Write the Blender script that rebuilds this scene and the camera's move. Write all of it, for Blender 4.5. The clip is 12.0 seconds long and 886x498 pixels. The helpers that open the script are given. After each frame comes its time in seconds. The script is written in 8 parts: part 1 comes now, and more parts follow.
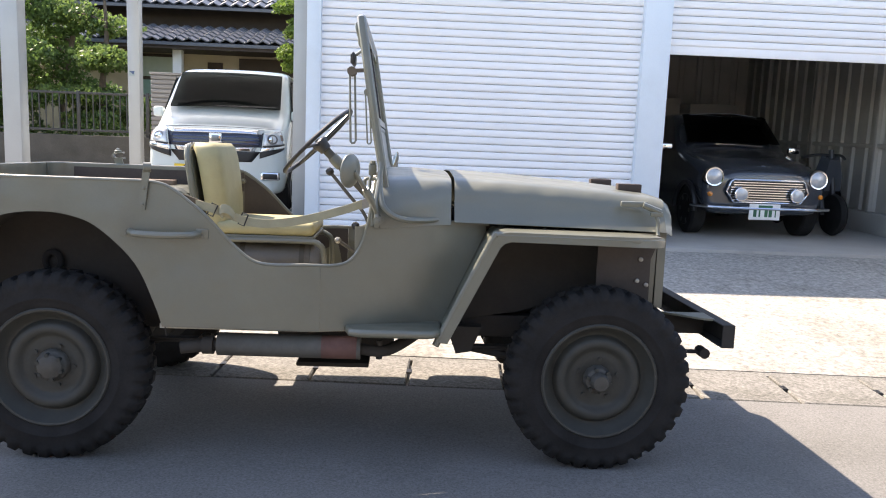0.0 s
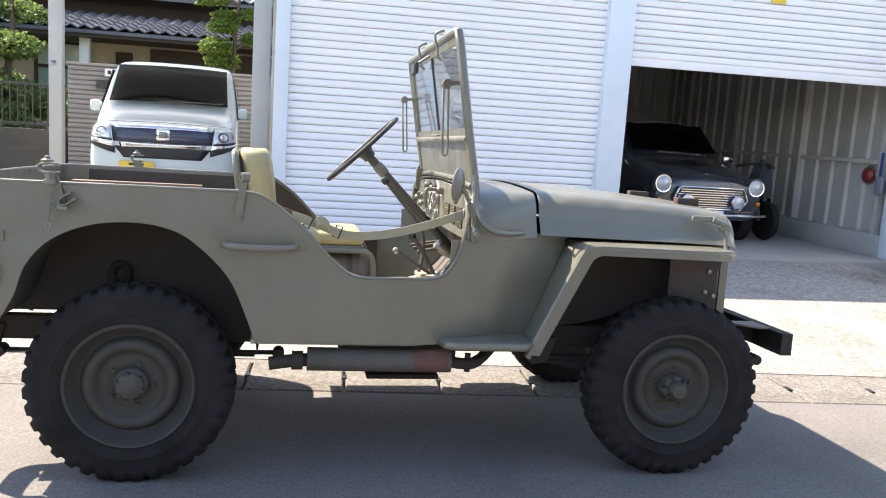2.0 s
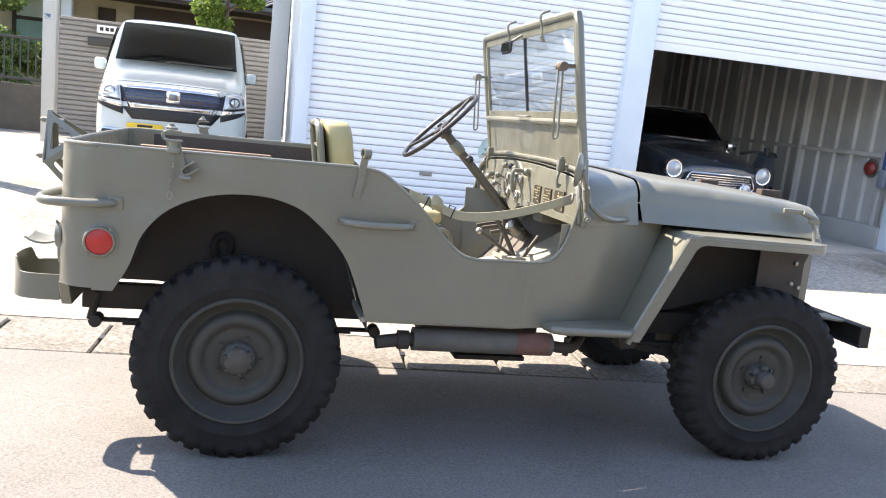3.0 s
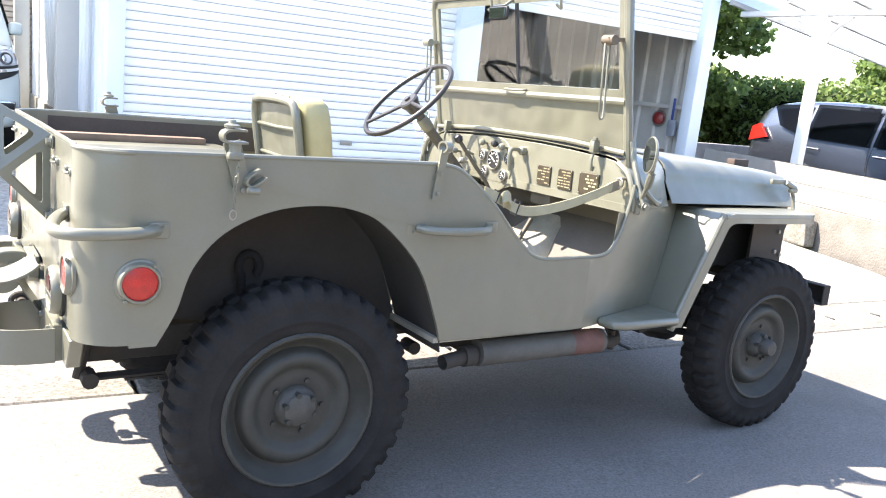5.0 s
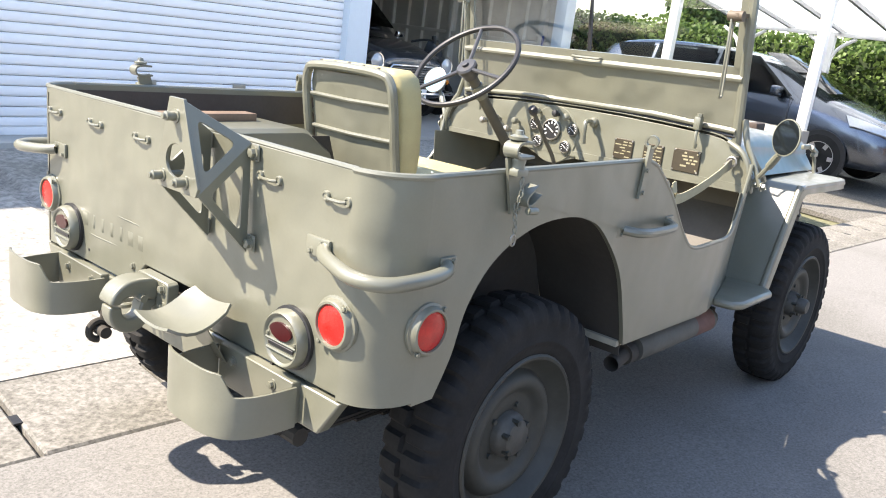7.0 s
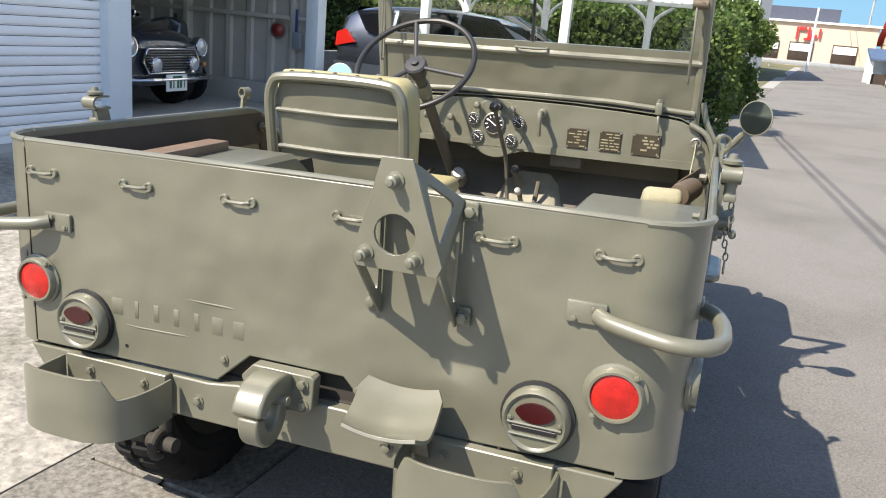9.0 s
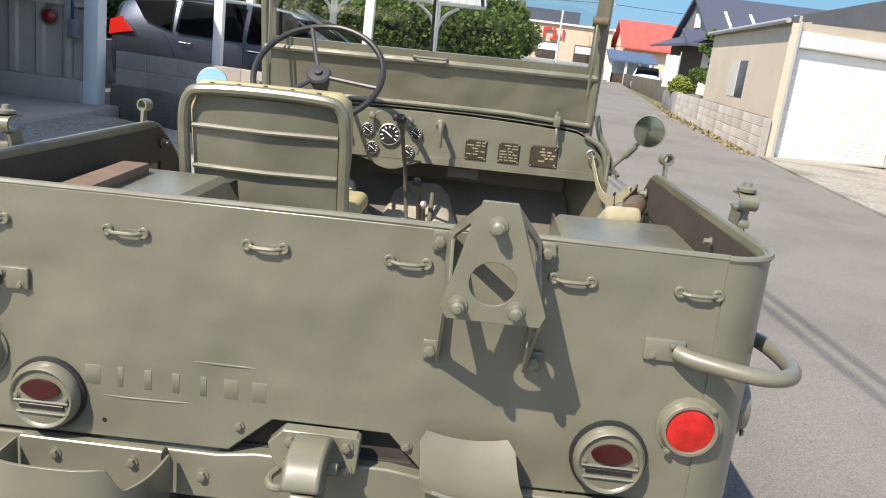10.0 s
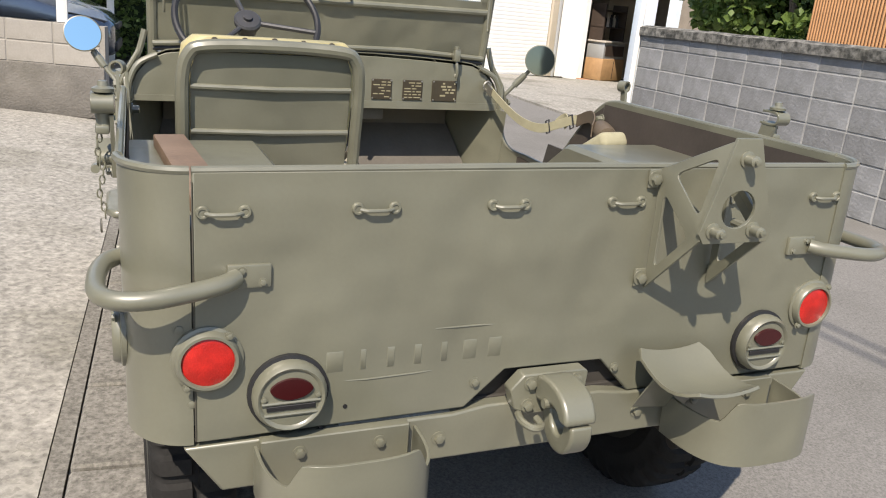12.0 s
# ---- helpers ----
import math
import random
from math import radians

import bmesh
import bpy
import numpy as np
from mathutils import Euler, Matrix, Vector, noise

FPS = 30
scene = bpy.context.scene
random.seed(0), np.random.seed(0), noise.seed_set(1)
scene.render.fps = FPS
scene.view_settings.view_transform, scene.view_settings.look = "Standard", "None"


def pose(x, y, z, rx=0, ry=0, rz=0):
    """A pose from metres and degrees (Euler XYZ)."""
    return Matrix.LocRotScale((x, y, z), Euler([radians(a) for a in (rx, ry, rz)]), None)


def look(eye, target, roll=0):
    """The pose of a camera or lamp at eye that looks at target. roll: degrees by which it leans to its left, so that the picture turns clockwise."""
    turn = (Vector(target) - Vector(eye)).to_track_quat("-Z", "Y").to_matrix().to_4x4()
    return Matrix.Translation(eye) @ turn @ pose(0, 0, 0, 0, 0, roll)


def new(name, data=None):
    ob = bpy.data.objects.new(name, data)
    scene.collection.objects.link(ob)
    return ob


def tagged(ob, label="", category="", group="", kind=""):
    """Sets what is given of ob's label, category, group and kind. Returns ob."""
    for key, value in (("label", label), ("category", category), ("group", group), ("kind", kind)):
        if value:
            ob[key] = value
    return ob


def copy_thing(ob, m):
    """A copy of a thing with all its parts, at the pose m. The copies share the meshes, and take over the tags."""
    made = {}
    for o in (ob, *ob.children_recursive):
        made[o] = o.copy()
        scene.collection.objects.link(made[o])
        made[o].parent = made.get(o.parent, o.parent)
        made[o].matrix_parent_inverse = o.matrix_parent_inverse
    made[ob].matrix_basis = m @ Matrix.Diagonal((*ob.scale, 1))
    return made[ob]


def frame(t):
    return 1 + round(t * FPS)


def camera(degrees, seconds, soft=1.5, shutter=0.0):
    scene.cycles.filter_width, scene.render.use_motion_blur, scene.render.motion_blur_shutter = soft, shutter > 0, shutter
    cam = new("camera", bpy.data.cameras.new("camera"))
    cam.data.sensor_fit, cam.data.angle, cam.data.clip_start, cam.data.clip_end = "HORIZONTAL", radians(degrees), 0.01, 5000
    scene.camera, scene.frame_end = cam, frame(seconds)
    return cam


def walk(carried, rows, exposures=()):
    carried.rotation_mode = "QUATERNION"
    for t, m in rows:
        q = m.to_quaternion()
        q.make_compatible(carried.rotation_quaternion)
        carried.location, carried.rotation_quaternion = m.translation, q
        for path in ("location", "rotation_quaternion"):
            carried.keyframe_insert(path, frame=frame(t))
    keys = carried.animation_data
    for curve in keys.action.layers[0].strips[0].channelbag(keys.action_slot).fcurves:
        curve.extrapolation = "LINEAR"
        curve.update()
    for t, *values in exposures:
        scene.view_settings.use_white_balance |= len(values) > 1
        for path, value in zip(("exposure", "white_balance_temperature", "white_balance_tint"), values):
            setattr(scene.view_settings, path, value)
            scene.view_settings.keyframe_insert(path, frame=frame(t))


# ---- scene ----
cam = camera(57.5, 12.0, 1.05)
PATH = [
    (0, (1.328, -3.554, 1.292), (1.399, -1.577, 0.994), 2.3),
    (0.5, (1.141, -3.562, 1.313), (1.316, -1.593, 1.008), 3.5),
    (1, (0.909, -3.643, 1.311), (1.158, -1.682, 1.006), 3.5),
    (1.5, (0.771, -3.595, 1.298), (1.166, -1.654, 1.024), 3.3),
    (2, (0.574, -3.483, 1.312), (0.919, -1.534, 1.022), 3.7),
    (2.5, (0.302, -3.444, 1.306), (0.775, -1.525, 1.002), 5.3),
    (3, (0.048, -3.359, 1.296), (0.492, -1.44, 0.948), 6.3),
    (3.5, (-0.181, -3.164, 1.297), (0.336, -1.271, 0.911), 4.3),
    (3.7, (-0.27, -3.103, 1.287), (0.348, -1.242, 0.892), 5.5),
    (5.3, (-0.977, -2.459, 1.295), (0.148, -0.869, 0.843), 5.9),
    (5.5, (-1.076, -2.377, 1.308), (0.094, -0.837, 0.799), 6.4),
    (6, (-1.211, -2.162, 1.285), (0.026, -0.679, 0.766), 6.2),
    (6.5, (-1.33, -1.898, 1.297), (-0.065, -0.45, 0.746), 6.2),
    (7, (-1.539, -1.674, 1.327), (-0.087, -0.402, 0.802), 7.5),
    (7.5, (-1.626, -1.459, 1.314), (-0.048, -0.313, 0.87), 7.0),
    (7.7, (-1.647, -1.34, 1.319), (-0.042, -0.248, 0.837), 5.8),
    (9.3, (-1.891, -0.562, 1.334), (-0.014, -0.086, 0.835), 6.5),
    (9.5, (-1.892, -0.456, 1.328), (0.019, -0.111, 0.848), 7.4),
    (10, (-1.873, -0.183, 1.341), (0.065, -0.099, 0.853), 7.2),
    (10.5, (-1.752, 0.07, 1.32), (0.179, 0.051, 0.799), 6.1),
    (10.9, (-1.691, 0.262, 1.308), (0.23, 0.191, 0.757), 6.1),
    (11, (-1.7, 0.328, 1.31), (0.22, 0.202, 0.762), 6.6),
    (11.5, (-1.735, 0.612, 1.302), (0.122, 0.153, 0.718), 7.5),
    (12, (-1.798, 0.78, 1.292), (-0.026, 0.051, 0.721), 5.8),
]
walk(cam, [(t, look(eye, target, roll)) for t, eye, target, roll in PATH], exposures=[(0.0, 2.07, 7580, 18), (2.5, 2.22, 7540, 18), (3.5, 2.56, 7380, 17), (5.5, 2.85, 7200, 16), (7.5, 1.94, 7260, 14), (9.5, 1.34, 7330, 13), (10.5, 1.14, 7380, 13), (11.5, 0.93, 7380, 13), (12.0, 1.08, 7320, 14)])

# ---- light ----
SUN = Vector((-0.70, 0.50, 1.0)).normalized()          # towards the sun
world = bpy.data.worlds.new("sky")
scene.world = world
world.use_nodes = True
sky = world.node_tree.nodes.new("ShaderNodeTexSky")
sky.sky_type = "NISHITA"
sky.sun_disc = False
sky.sun_elevation = math.asin(SUN.z)
sky.sun_rotation = math.atan2(SUN.x, SUN.y)
sky.air_density, sky.dust_density, sky.ozone_density = 1.0, 0.35, 1.0
back = world.node_tree.nodes["Background"]
back.inputs["Strength"].default_value = 0.117
world.node_tree.links.new(sky.outputs["Color"], back.inputs["Color"])
lamp = bpy.data.lights.new("sun", "SUN")
lamp.energy, lamp.angle, lamp.color = 3.4, radians(0.53), (1.0, 0.960, 0.885)
sun = new("sun", lamp)
sun.matrix_world = look((-6, 4, 12), Vector((-6, 4, 12)) - SUN)


# ---- building helpers ----
def mat(name, col, rough=0.6, metal=0.0, var=0.12, scale=5.0, fine=70.0, bump=0.15, depth=0.002, spec=0.5, coat=0.0, tint=None, island=0.0, random_ob=0.0, stain=0.0, dent=0.0, coat_rough=0.08):
    """A procedural surface: base colour with broad and fine variation, fine relief and optional stains."""
    m = bpy.data.materials.new(name)
    m.use_nodes = True
    nt = m.node_tree
    N, L = nt.nodes, nt.links
    b = N["Principled BSDF"]
    b.inputs["Roughness"].default_value, b.inputs["Metallic"].default_value = rough, metal
    b.inputs["Specular IOR Level"].default_value = spec
    b.inputs["Coat Weight"].default_value = coat
    b.inputs["Coat Roughness"].default_value = coat_rough
    co = N.new("ShaderNodeTexCoord").outputs["Object"]
    big, small = N.new("ShaderNodeTexNoise"), N.new("ShaderNodeTexNoise")
    for n, s, d in ((big, scale, 5.0), (small, fine, 3.0)):
        n.inputs["Scale"].default_value, n.inputs["Detail"].default_value = s, d
        L.new(co, n.inputs["Vector"])
    mix = N.new("ShaderNodeMix")
    mix.data_type = "RGBA"
    lo = tuple(c * (1 - var) for c in col) if tint is None else tint
    hi = tuple(min(1, c * (1 + var)) for c in col)
    mix.inputs["A"].default_value, mix.inputs["B"].default_value = (*lo, 1), (*hi, 1)
    add = N.new("ShaderNodeMath")
    add.operation = "MULTIPLY_ADD"
    L.new(small.outputs["Fac"], add.inputs[0])
    add.inputs[1].default_value = 0.5
    ramp = N.new("ShaderNodeMapRange")
    ramp.inputs["From Min"].default_value, ramp.inputs["From Max"].default_value = 0.3, 0.7
    L.new(big.outputs["Fac"], ramp.inputs["Value"])
    half = N.new("ShaderNodeMath")
    half.operation = "MULTIPLY"
    half.inputs[1].default_value = 0.5
    L.new(ramp.outputs["Result"], half.inputs[0])
    L.new(half.outputs[0], add.inputs[2])
    L.new(add.outputs[0], mix.inputs["Factor"])
    colour = mix.outputs["Result"]
    if island or random_ob:
        rnd = N.new("ShaderNodeNewGeometry").outputs["Random Per Island"] if island else N.new("ShaderNodeObjectInfo").outputs["Random"]
        hsv, mr = N.new("ShaderNodeHueSaturation"), N.new("ShaderNodeMapRange")
        k = island or random_ob
        mr.inputs["To Min"].default_value, mr.inputs["To Max"].default_value = 1 - k, 1 + k
        L.new(rnd, mr.inputs["Value"])
        L.new(mr.outputs["Result"], hsv.inputs["Value"])
        L.new(colour, hsv.inputs["Color"])
        colour = hsv.outputs["Color"]
    if stain:
        st, sr, sm = N.new("ShaderNodeTexNoise"), N.new("ShaderNodeMapRange"), N.new("ShaderNodeMix")
        st.inputs["Scale"].default_value, st.inputs["Detail"].default_value, st.inputs["Roughness"].default_value = scale * 0.35, 8.0, 0.65
        L.new(co, st.inputs["Vector"])
        sr.inputs["From Min"].default_value, sr.inputs["From Max"].default_value = 0.5, 0.68
        L.new(st.outputs["Fac"], sr.inputs["Value"])
        sm.data_type, sm.blend_type = "RGBA", "MULTIPLY"
        sm.inputs["B"].default_value = (1 - stain, 1 - stain, 1 - stain * 1.1, 1)
        L.new(sr.outputs["Result"], sm.inputs["Factor"])
        L.new(colour, sm.inputs["A"])
        colour = sm.outputs["Result"]
    L.new(colour, b.inputs["Base Color"])
    if bump:
        bp = N.new("ShaderNodeBump")
        bp.inputs["Strength"].default_value, bp.inputs["Distance"].default_value = bump, depth
        L.new(small.outputs["Fac"], bp.inputs["Height"])
        if dent:
            b2 = N.new("ShaderNodeBump")
            b2.inputs["Strength"].default_value, b2.inputs["Distance"].default_value = 1.0, dent
            wave = N.new("ShaderNodeTexNoise")
            wave.inputs["Scale"].default_value, wave.inputs["Detail"].default_value, wave.inputs["Roughness"].default_value = 4.2, 2.0, 0.40
            L.new(co, wave.inputs["Vector"])
            L.new(wave.outputs["Fac"], b2.inputs["Height"])
            L.new(b2.outputs["Normal"], bp.inputs["Normal"])
        L.new(bp.outputs["Normal"], b.inputs["Normal"])
    return m


def glass(name, tint, rough=0.02, alpha=0.12, fall=4.0):
    """Thin pane: clear with a mirror sheen."""
    m = bpy.data.materials.new(name)
    m.use_nodes = True
    nt = m.node_tree
    N, L = nt.nodes, nt.links
    N.remove(N["Principled BSDF"])
    out = N["Material Output"]
    tr, gl, mx, fr, pw, mr = (N.new(k) for k in ("ShaderNodeBsdfTransparent", "ShaderNodeBsdfGlossy", "ShaderNodeMixShader", "ShaderNodeLayerWeight", "ShaderNodeMath", "ShaderNodeMapRange"))
    tr.inputs["Color"].default_value = (*tint, 1)
    gl.inputs["Roughness"].default_value = rough
    fr.inputs["Blend"].default_value = 0.5
    pw.operation = "POWER"
    pw.inputs[1].default_value = fall
    mr.inputs["To Min"].default_value = alpha
    L.new(fr.outputs["Facing"], pw.inputs[0])
    L.new(pw.outputs[0], mr.inputs["Value"])
    L.new(mr.outputs[0], mx.inputs["Fac"])
    L.new(tr.outputs[0], mx.inputs[1])
    L.new(gl.outputs[0], mx.inputs[2])
    L.new(mx.outputs[0], out.inputs["Surface"])
    return m


def finish(bm, sm=35):
    bmesh.ops.recalc_face_normals(bm, faces=bm.faces)
    if sm:
        lim = radians(sm)
        for f in bm.faces:
            f.smooth = True
        for e in bm.edges:
            if len(e.link_faces) == 2 and e.calc_face_angle(0.0) > lim:
                e.smooth = False


def part(name, bm, material, parent=None, label="", sm=35, at=None, done=False):
    """One mesh object from a bmesh, under a thing or a part."""
    if not done:
        finish(bm, sm)
    me = bpy.data.meshes.new(name)
    bm.to_mesh(me)
    bm.free()
    me.materials.append(material)
    ob = new(name, me)
    ob.parent = parent
    if at is not None:
        ob.matrix_basis = at
    if label:
        ob["label"] = label
    return ob


def again(ob, m, parent=None):
    """Another object on the same mesh."""
    o = new(ob.name.split(".")[0], ob.data)
    o.parent = parent if parent is not None else ob.parent
    o.matrix_basis = m
    if "label" in ob:
        o["label"] = ob["label"]
    return o


def thing(name, label, category, m=None, group="", kind=""):
    ob = new(name)
    ob.empty_display_size = 0.1
    if m is not None:
        ob.matrix_basis = m
    return tagged(ob, label, category, group, kind)


def B():
    return bmesh.new()


def box(bm, x0, x1, y0, y1, z0, z1, bevel=0.0, seg=2, m=None):
    vs = [bm.verts.new((x, y, z)) for x in (x0, x1) for y in (y0, y1) for z in (z0, z1)]
    fs = [bm.faces.new([vs[i] for i in q]) for q in ((0, 1, 3, 2), (4, 6, 7, 5), (0, 4, 5, 1), (2, 3, 7, 6), (0, 2, 6, 4), (1, 5, 7, 3))]
    if m is not None:
        bmesh.ops.transform(bm, matrix=m, verts=vs)
    if bevel:
        es = {e for f in fs for e in f.edges}
        bmesh.ops.bevel(bm, geom=list(es), offset=bevel, segments=seg, affect="EDGES", profile=0.5)
    return bm


def prism(bm, pts, axis, a, b):
    """A flat outline pushed through from a to b along an axis. Outline pairs: x: (y, z); y: (x, z); z: (x, y)."""
    def v(p, q):
        return {"x": (q, p[0], p[1]), "y": (p[0], q, p[1]), "z": (p[0], p[1], q)}[axis]
    lo, hi = [bm.verts.new(v(p, a)) for p in pts], [bm.verts.new(v(p, b)) for p in pts]
    bm.faces.new(lo)
    bm.faces.new(hi)
    n = len(pts)
    for i in range(n):
        bm.faces.new((lo[i], lo[(i + 1) % n], hi[(i + 1) % n], hi[i]))
    return bm


def frame_of(d):
    d = Vector(d).normalized()
    u = d.cross(Vector((0, 0, 1)))
    if u.length < 1e-3:
        u = Vector((1, 0, 0))
    u.normalize()
    return d, u, d.cross(u)


def tube(bm, pts, r, seg=10, closed=False, cap=True, flat=1.0):
    """A round bar along a line of points; r may be one radius or one for each point."""
    P = [Vector(p) for p in pts]
    n = len(P)
    rings = []
    d, u, w = frame_of(P[1] - P[0])
    for i, p in enumerate(P):
        if closed:
            t = (P[(i + 1) % n] - P[i - 1]).normalized()
        else:
            t = (P[min(i + 1, n - 1)] - P[max(i - 1, 0)]).normalized()
        u = (u - t * u.dot(t))
        if u.length < 1e-6:
            u = frame_of(t)[1]
        u.normalize()
        w = t.cross(u)
        rr = r[i] if isinstance(r, (list, tuple)) else r
        rings.append([bm.verts.new(p + u * rr * math.cos(2 * math.pi * k / seg) + w * rr * flat * math.sin(2 * math.pi * k / seg)) for k in range(seg)])
    for i in range(n if closed else n - 1):
        a, b = rings[i], rings[(i + 1) % n]
        for k in range(seg):
            bm.faces.new((a[k], a[(k + 1) % seg], b[(k + 1) % seg], b[k]))
    if cap and not closed:
        bm.faces.new(rings[0])
        bm.faces.new(rings[-1])
    return bm


def cyl(bm, p0, p1, r, r1=None, seg=16):
    return tube(bm, (p0, p1), [r, r if r1 is None else r1], seg)


def lathe(bm, prof, centre, axis, seg=24, cap=True):
    """A profile of (radius, way along the axis) turned round the axis."""
    d, u, w = frame_of(axis)
    c = Vector(centre)
    rings = []
    for r, h in prof:
        rings.append([bm.verts.new(c + d * h + (u * math.cos(2 * math.pi * k / seg) + w * math.sin(2 * math.pi * k / seg)) * max(r, 1e-4)) for k in range(seg)])
    for a, b in zip(rings, rings[1:]):
        for k in range(seg):
            bm.faces.new((a[k], a[(k + 1) % seg], b[(k + 1) % seg], b[k]))
    if cap:
        bm.faces.new(rings[0])
        bm.faces.new(rings[-1])
    return bm


def loft(bm, rings, closed=False, cap=False):
    """A skin over rows of points, all with the same count."""
    R = [[bm.verts.new(p) for p in ring] for ring in rings]
    n = len(R[0])
    for a, b in zip(R, R[1:]):
        for k in range(n if closed else n - 1):
            bm.faces.new((a[k], a[(k + 1) % n], b[(k + 1) % n], b[k]))
    if cap:
        bm.faces.new(R[0])
        bm.faces.new(R[-1])
    return bm


def curve(pts, n=6, closed=False):
    """A smooth line through points (any number of coordinates)."""
    P = [np.array(p, float) for p in pts]
    out = []
    m = len(P)
    for i in range(m if closed else m - 1):
        if closed:
            a, b, c, d = P[i - 1], P[i], P[(i + 1) % m], P[(i + 2) % m]
        else:
            a, b, c, d = P[max(i - 1, 0)], P[i], P[i + 1], P[min(i + 2, m - 1)]
        for k in range(n):
            t = k / n
            out.append(tuple(0.5 * (2 * b + (c - a) * t + (2 * a - 5 * b + 4 * c - d) * t * t + (3 * b - a - 3 * c + d) * t ** 3)))
    if not closed:
        out.append(tuple(P[-1]))
    return out


def thick(ob, t, offset=-1.0):
    mod = ob.modifiers.new("thickness", "SOLIDIFY")
    mod.thickness, mod.offset = t, offset
    edge = ob.modifiers.new("creases", "BEVEL")
    edge.width, edge.segments, edge.limit_method, edge.angle_limit, edge.harden_normals = min(0.001, t * 0.2), 1, "ANGLE", radians(38), True
    return ob


def round_edges(ob, w, seg=2, angle=40):
    mod = ob.modifiers.new("edges", "BEVEL")
    mod.width, mod.segments, mod.limit_method, mod.angle_limit = w, seg, "ANGLE", radians(angle)
    return ob


# ---- materials ----
OLIVE = mat("olive_paint", (0.135, 0.135, 0.099), 0.42, var=0.10, spec=0.6, coat=0.65, coat_rough=0.26, scale=4.5, fine=140, bump=0.08, depth=0.001, stain=0.07, dent=0.036)
# inside paints, darker than OLIVE: part of the tub's shade is in their colour
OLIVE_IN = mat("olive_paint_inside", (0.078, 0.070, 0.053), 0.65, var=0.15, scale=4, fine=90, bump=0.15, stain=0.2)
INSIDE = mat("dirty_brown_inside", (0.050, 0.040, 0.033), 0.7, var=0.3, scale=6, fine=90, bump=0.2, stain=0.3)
# dark brown undercoat colour, used as well for the added shade sheets
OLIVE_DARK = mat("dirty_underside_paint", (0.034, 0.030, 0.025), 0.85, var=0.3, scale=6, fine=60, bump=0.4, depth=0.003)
RUBBER = mat("tyre_rubber", (0.0215, 0.0210, 0.0205), 0.85, var=0.45, scale=9, fine=120, bump=0.3, tint=(0.0095, 0.0093, 0.0090), spec=0.18)
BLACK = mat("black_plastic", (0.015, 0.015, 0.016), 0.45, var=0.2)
STEEL = mat("worn_steel", (0.30, 0.29, 0.26), 0.45, metal=0.8, var=0.25, fine=150)
CHROME = mat("chrome", (0.75, 0.75, 0.76), 0.08, metal=1.0, var=0.03, bump=0)
DULLMIRROR = mat("dull_mirror_glass", (0.082, 0.104, 0.112), 0.045, metal=0.9, var=0.15, bump=0)
MIRROR = mat("mirror_glass", (0.62, 0.88, 0.92), 0.01, metal=1.0, var=0.0, bump=0)
KHAKI = mat("khaki_vinyl", (0.38, 0.333, 0.172), 0.55, var=0.12, scale=14, fine=200, bump=0.25)
CANVAS = mat("khaki_webbing", (0.30, 0.28, 0.185), 0.85, var=0.15, scale=30, fine=400, bump=0.5)
LEATHER = mat("dark_leather", (0.10, 0.075, 0.05), 0.6, var=0.3, scale=20)
RED = mat("red_reflector", (0.40, 0.014, 0.010), 0.25, var=0.45, scale=45, fine=300, bump=0.4, coat=0.15)
RED_DARK = mat("dark_red_lens", (0.036, 0.003, 0.004), 0.3, var=0.2, coat=0.1)
WOOD = mat("stained_wood", (0.17, 0.115, 0.078), 0.6, var=0.35, scale=12, fine=90, bump=0.3)
BRASS = mat("data_plate", (0.055, 0.045, 0.03), 0.4, metal=0.3, var=0.3)
CREAM = mat("plate_lettering", (0.30, 0.27, 0.17), 0.5, metal=0.2)
def leafy(m, amount=0.45):
    """Light passing through a thin sheet or leaf."""
    N, L = m.node_tree.nodes, m.node_tree.links
    b = N["Principled BSDF"]
    tr, mx = N.new("ShaderNodeBsdfTranslucent"), N.new("ShaderNodeMixShader")
    L.new(b.inputs["Base Color"].links[0].from_socket, tr.inputs["Color"])
    mx.inputs["Fac"].default_value = amount
    L.new(b.outputs[0], mx.inputs[1])
    L.new(tr.outputs[0], mx.inputs[2])
    L.new(mx.outputs[0], N["Material Output"].inputs["Surface"])
    return m


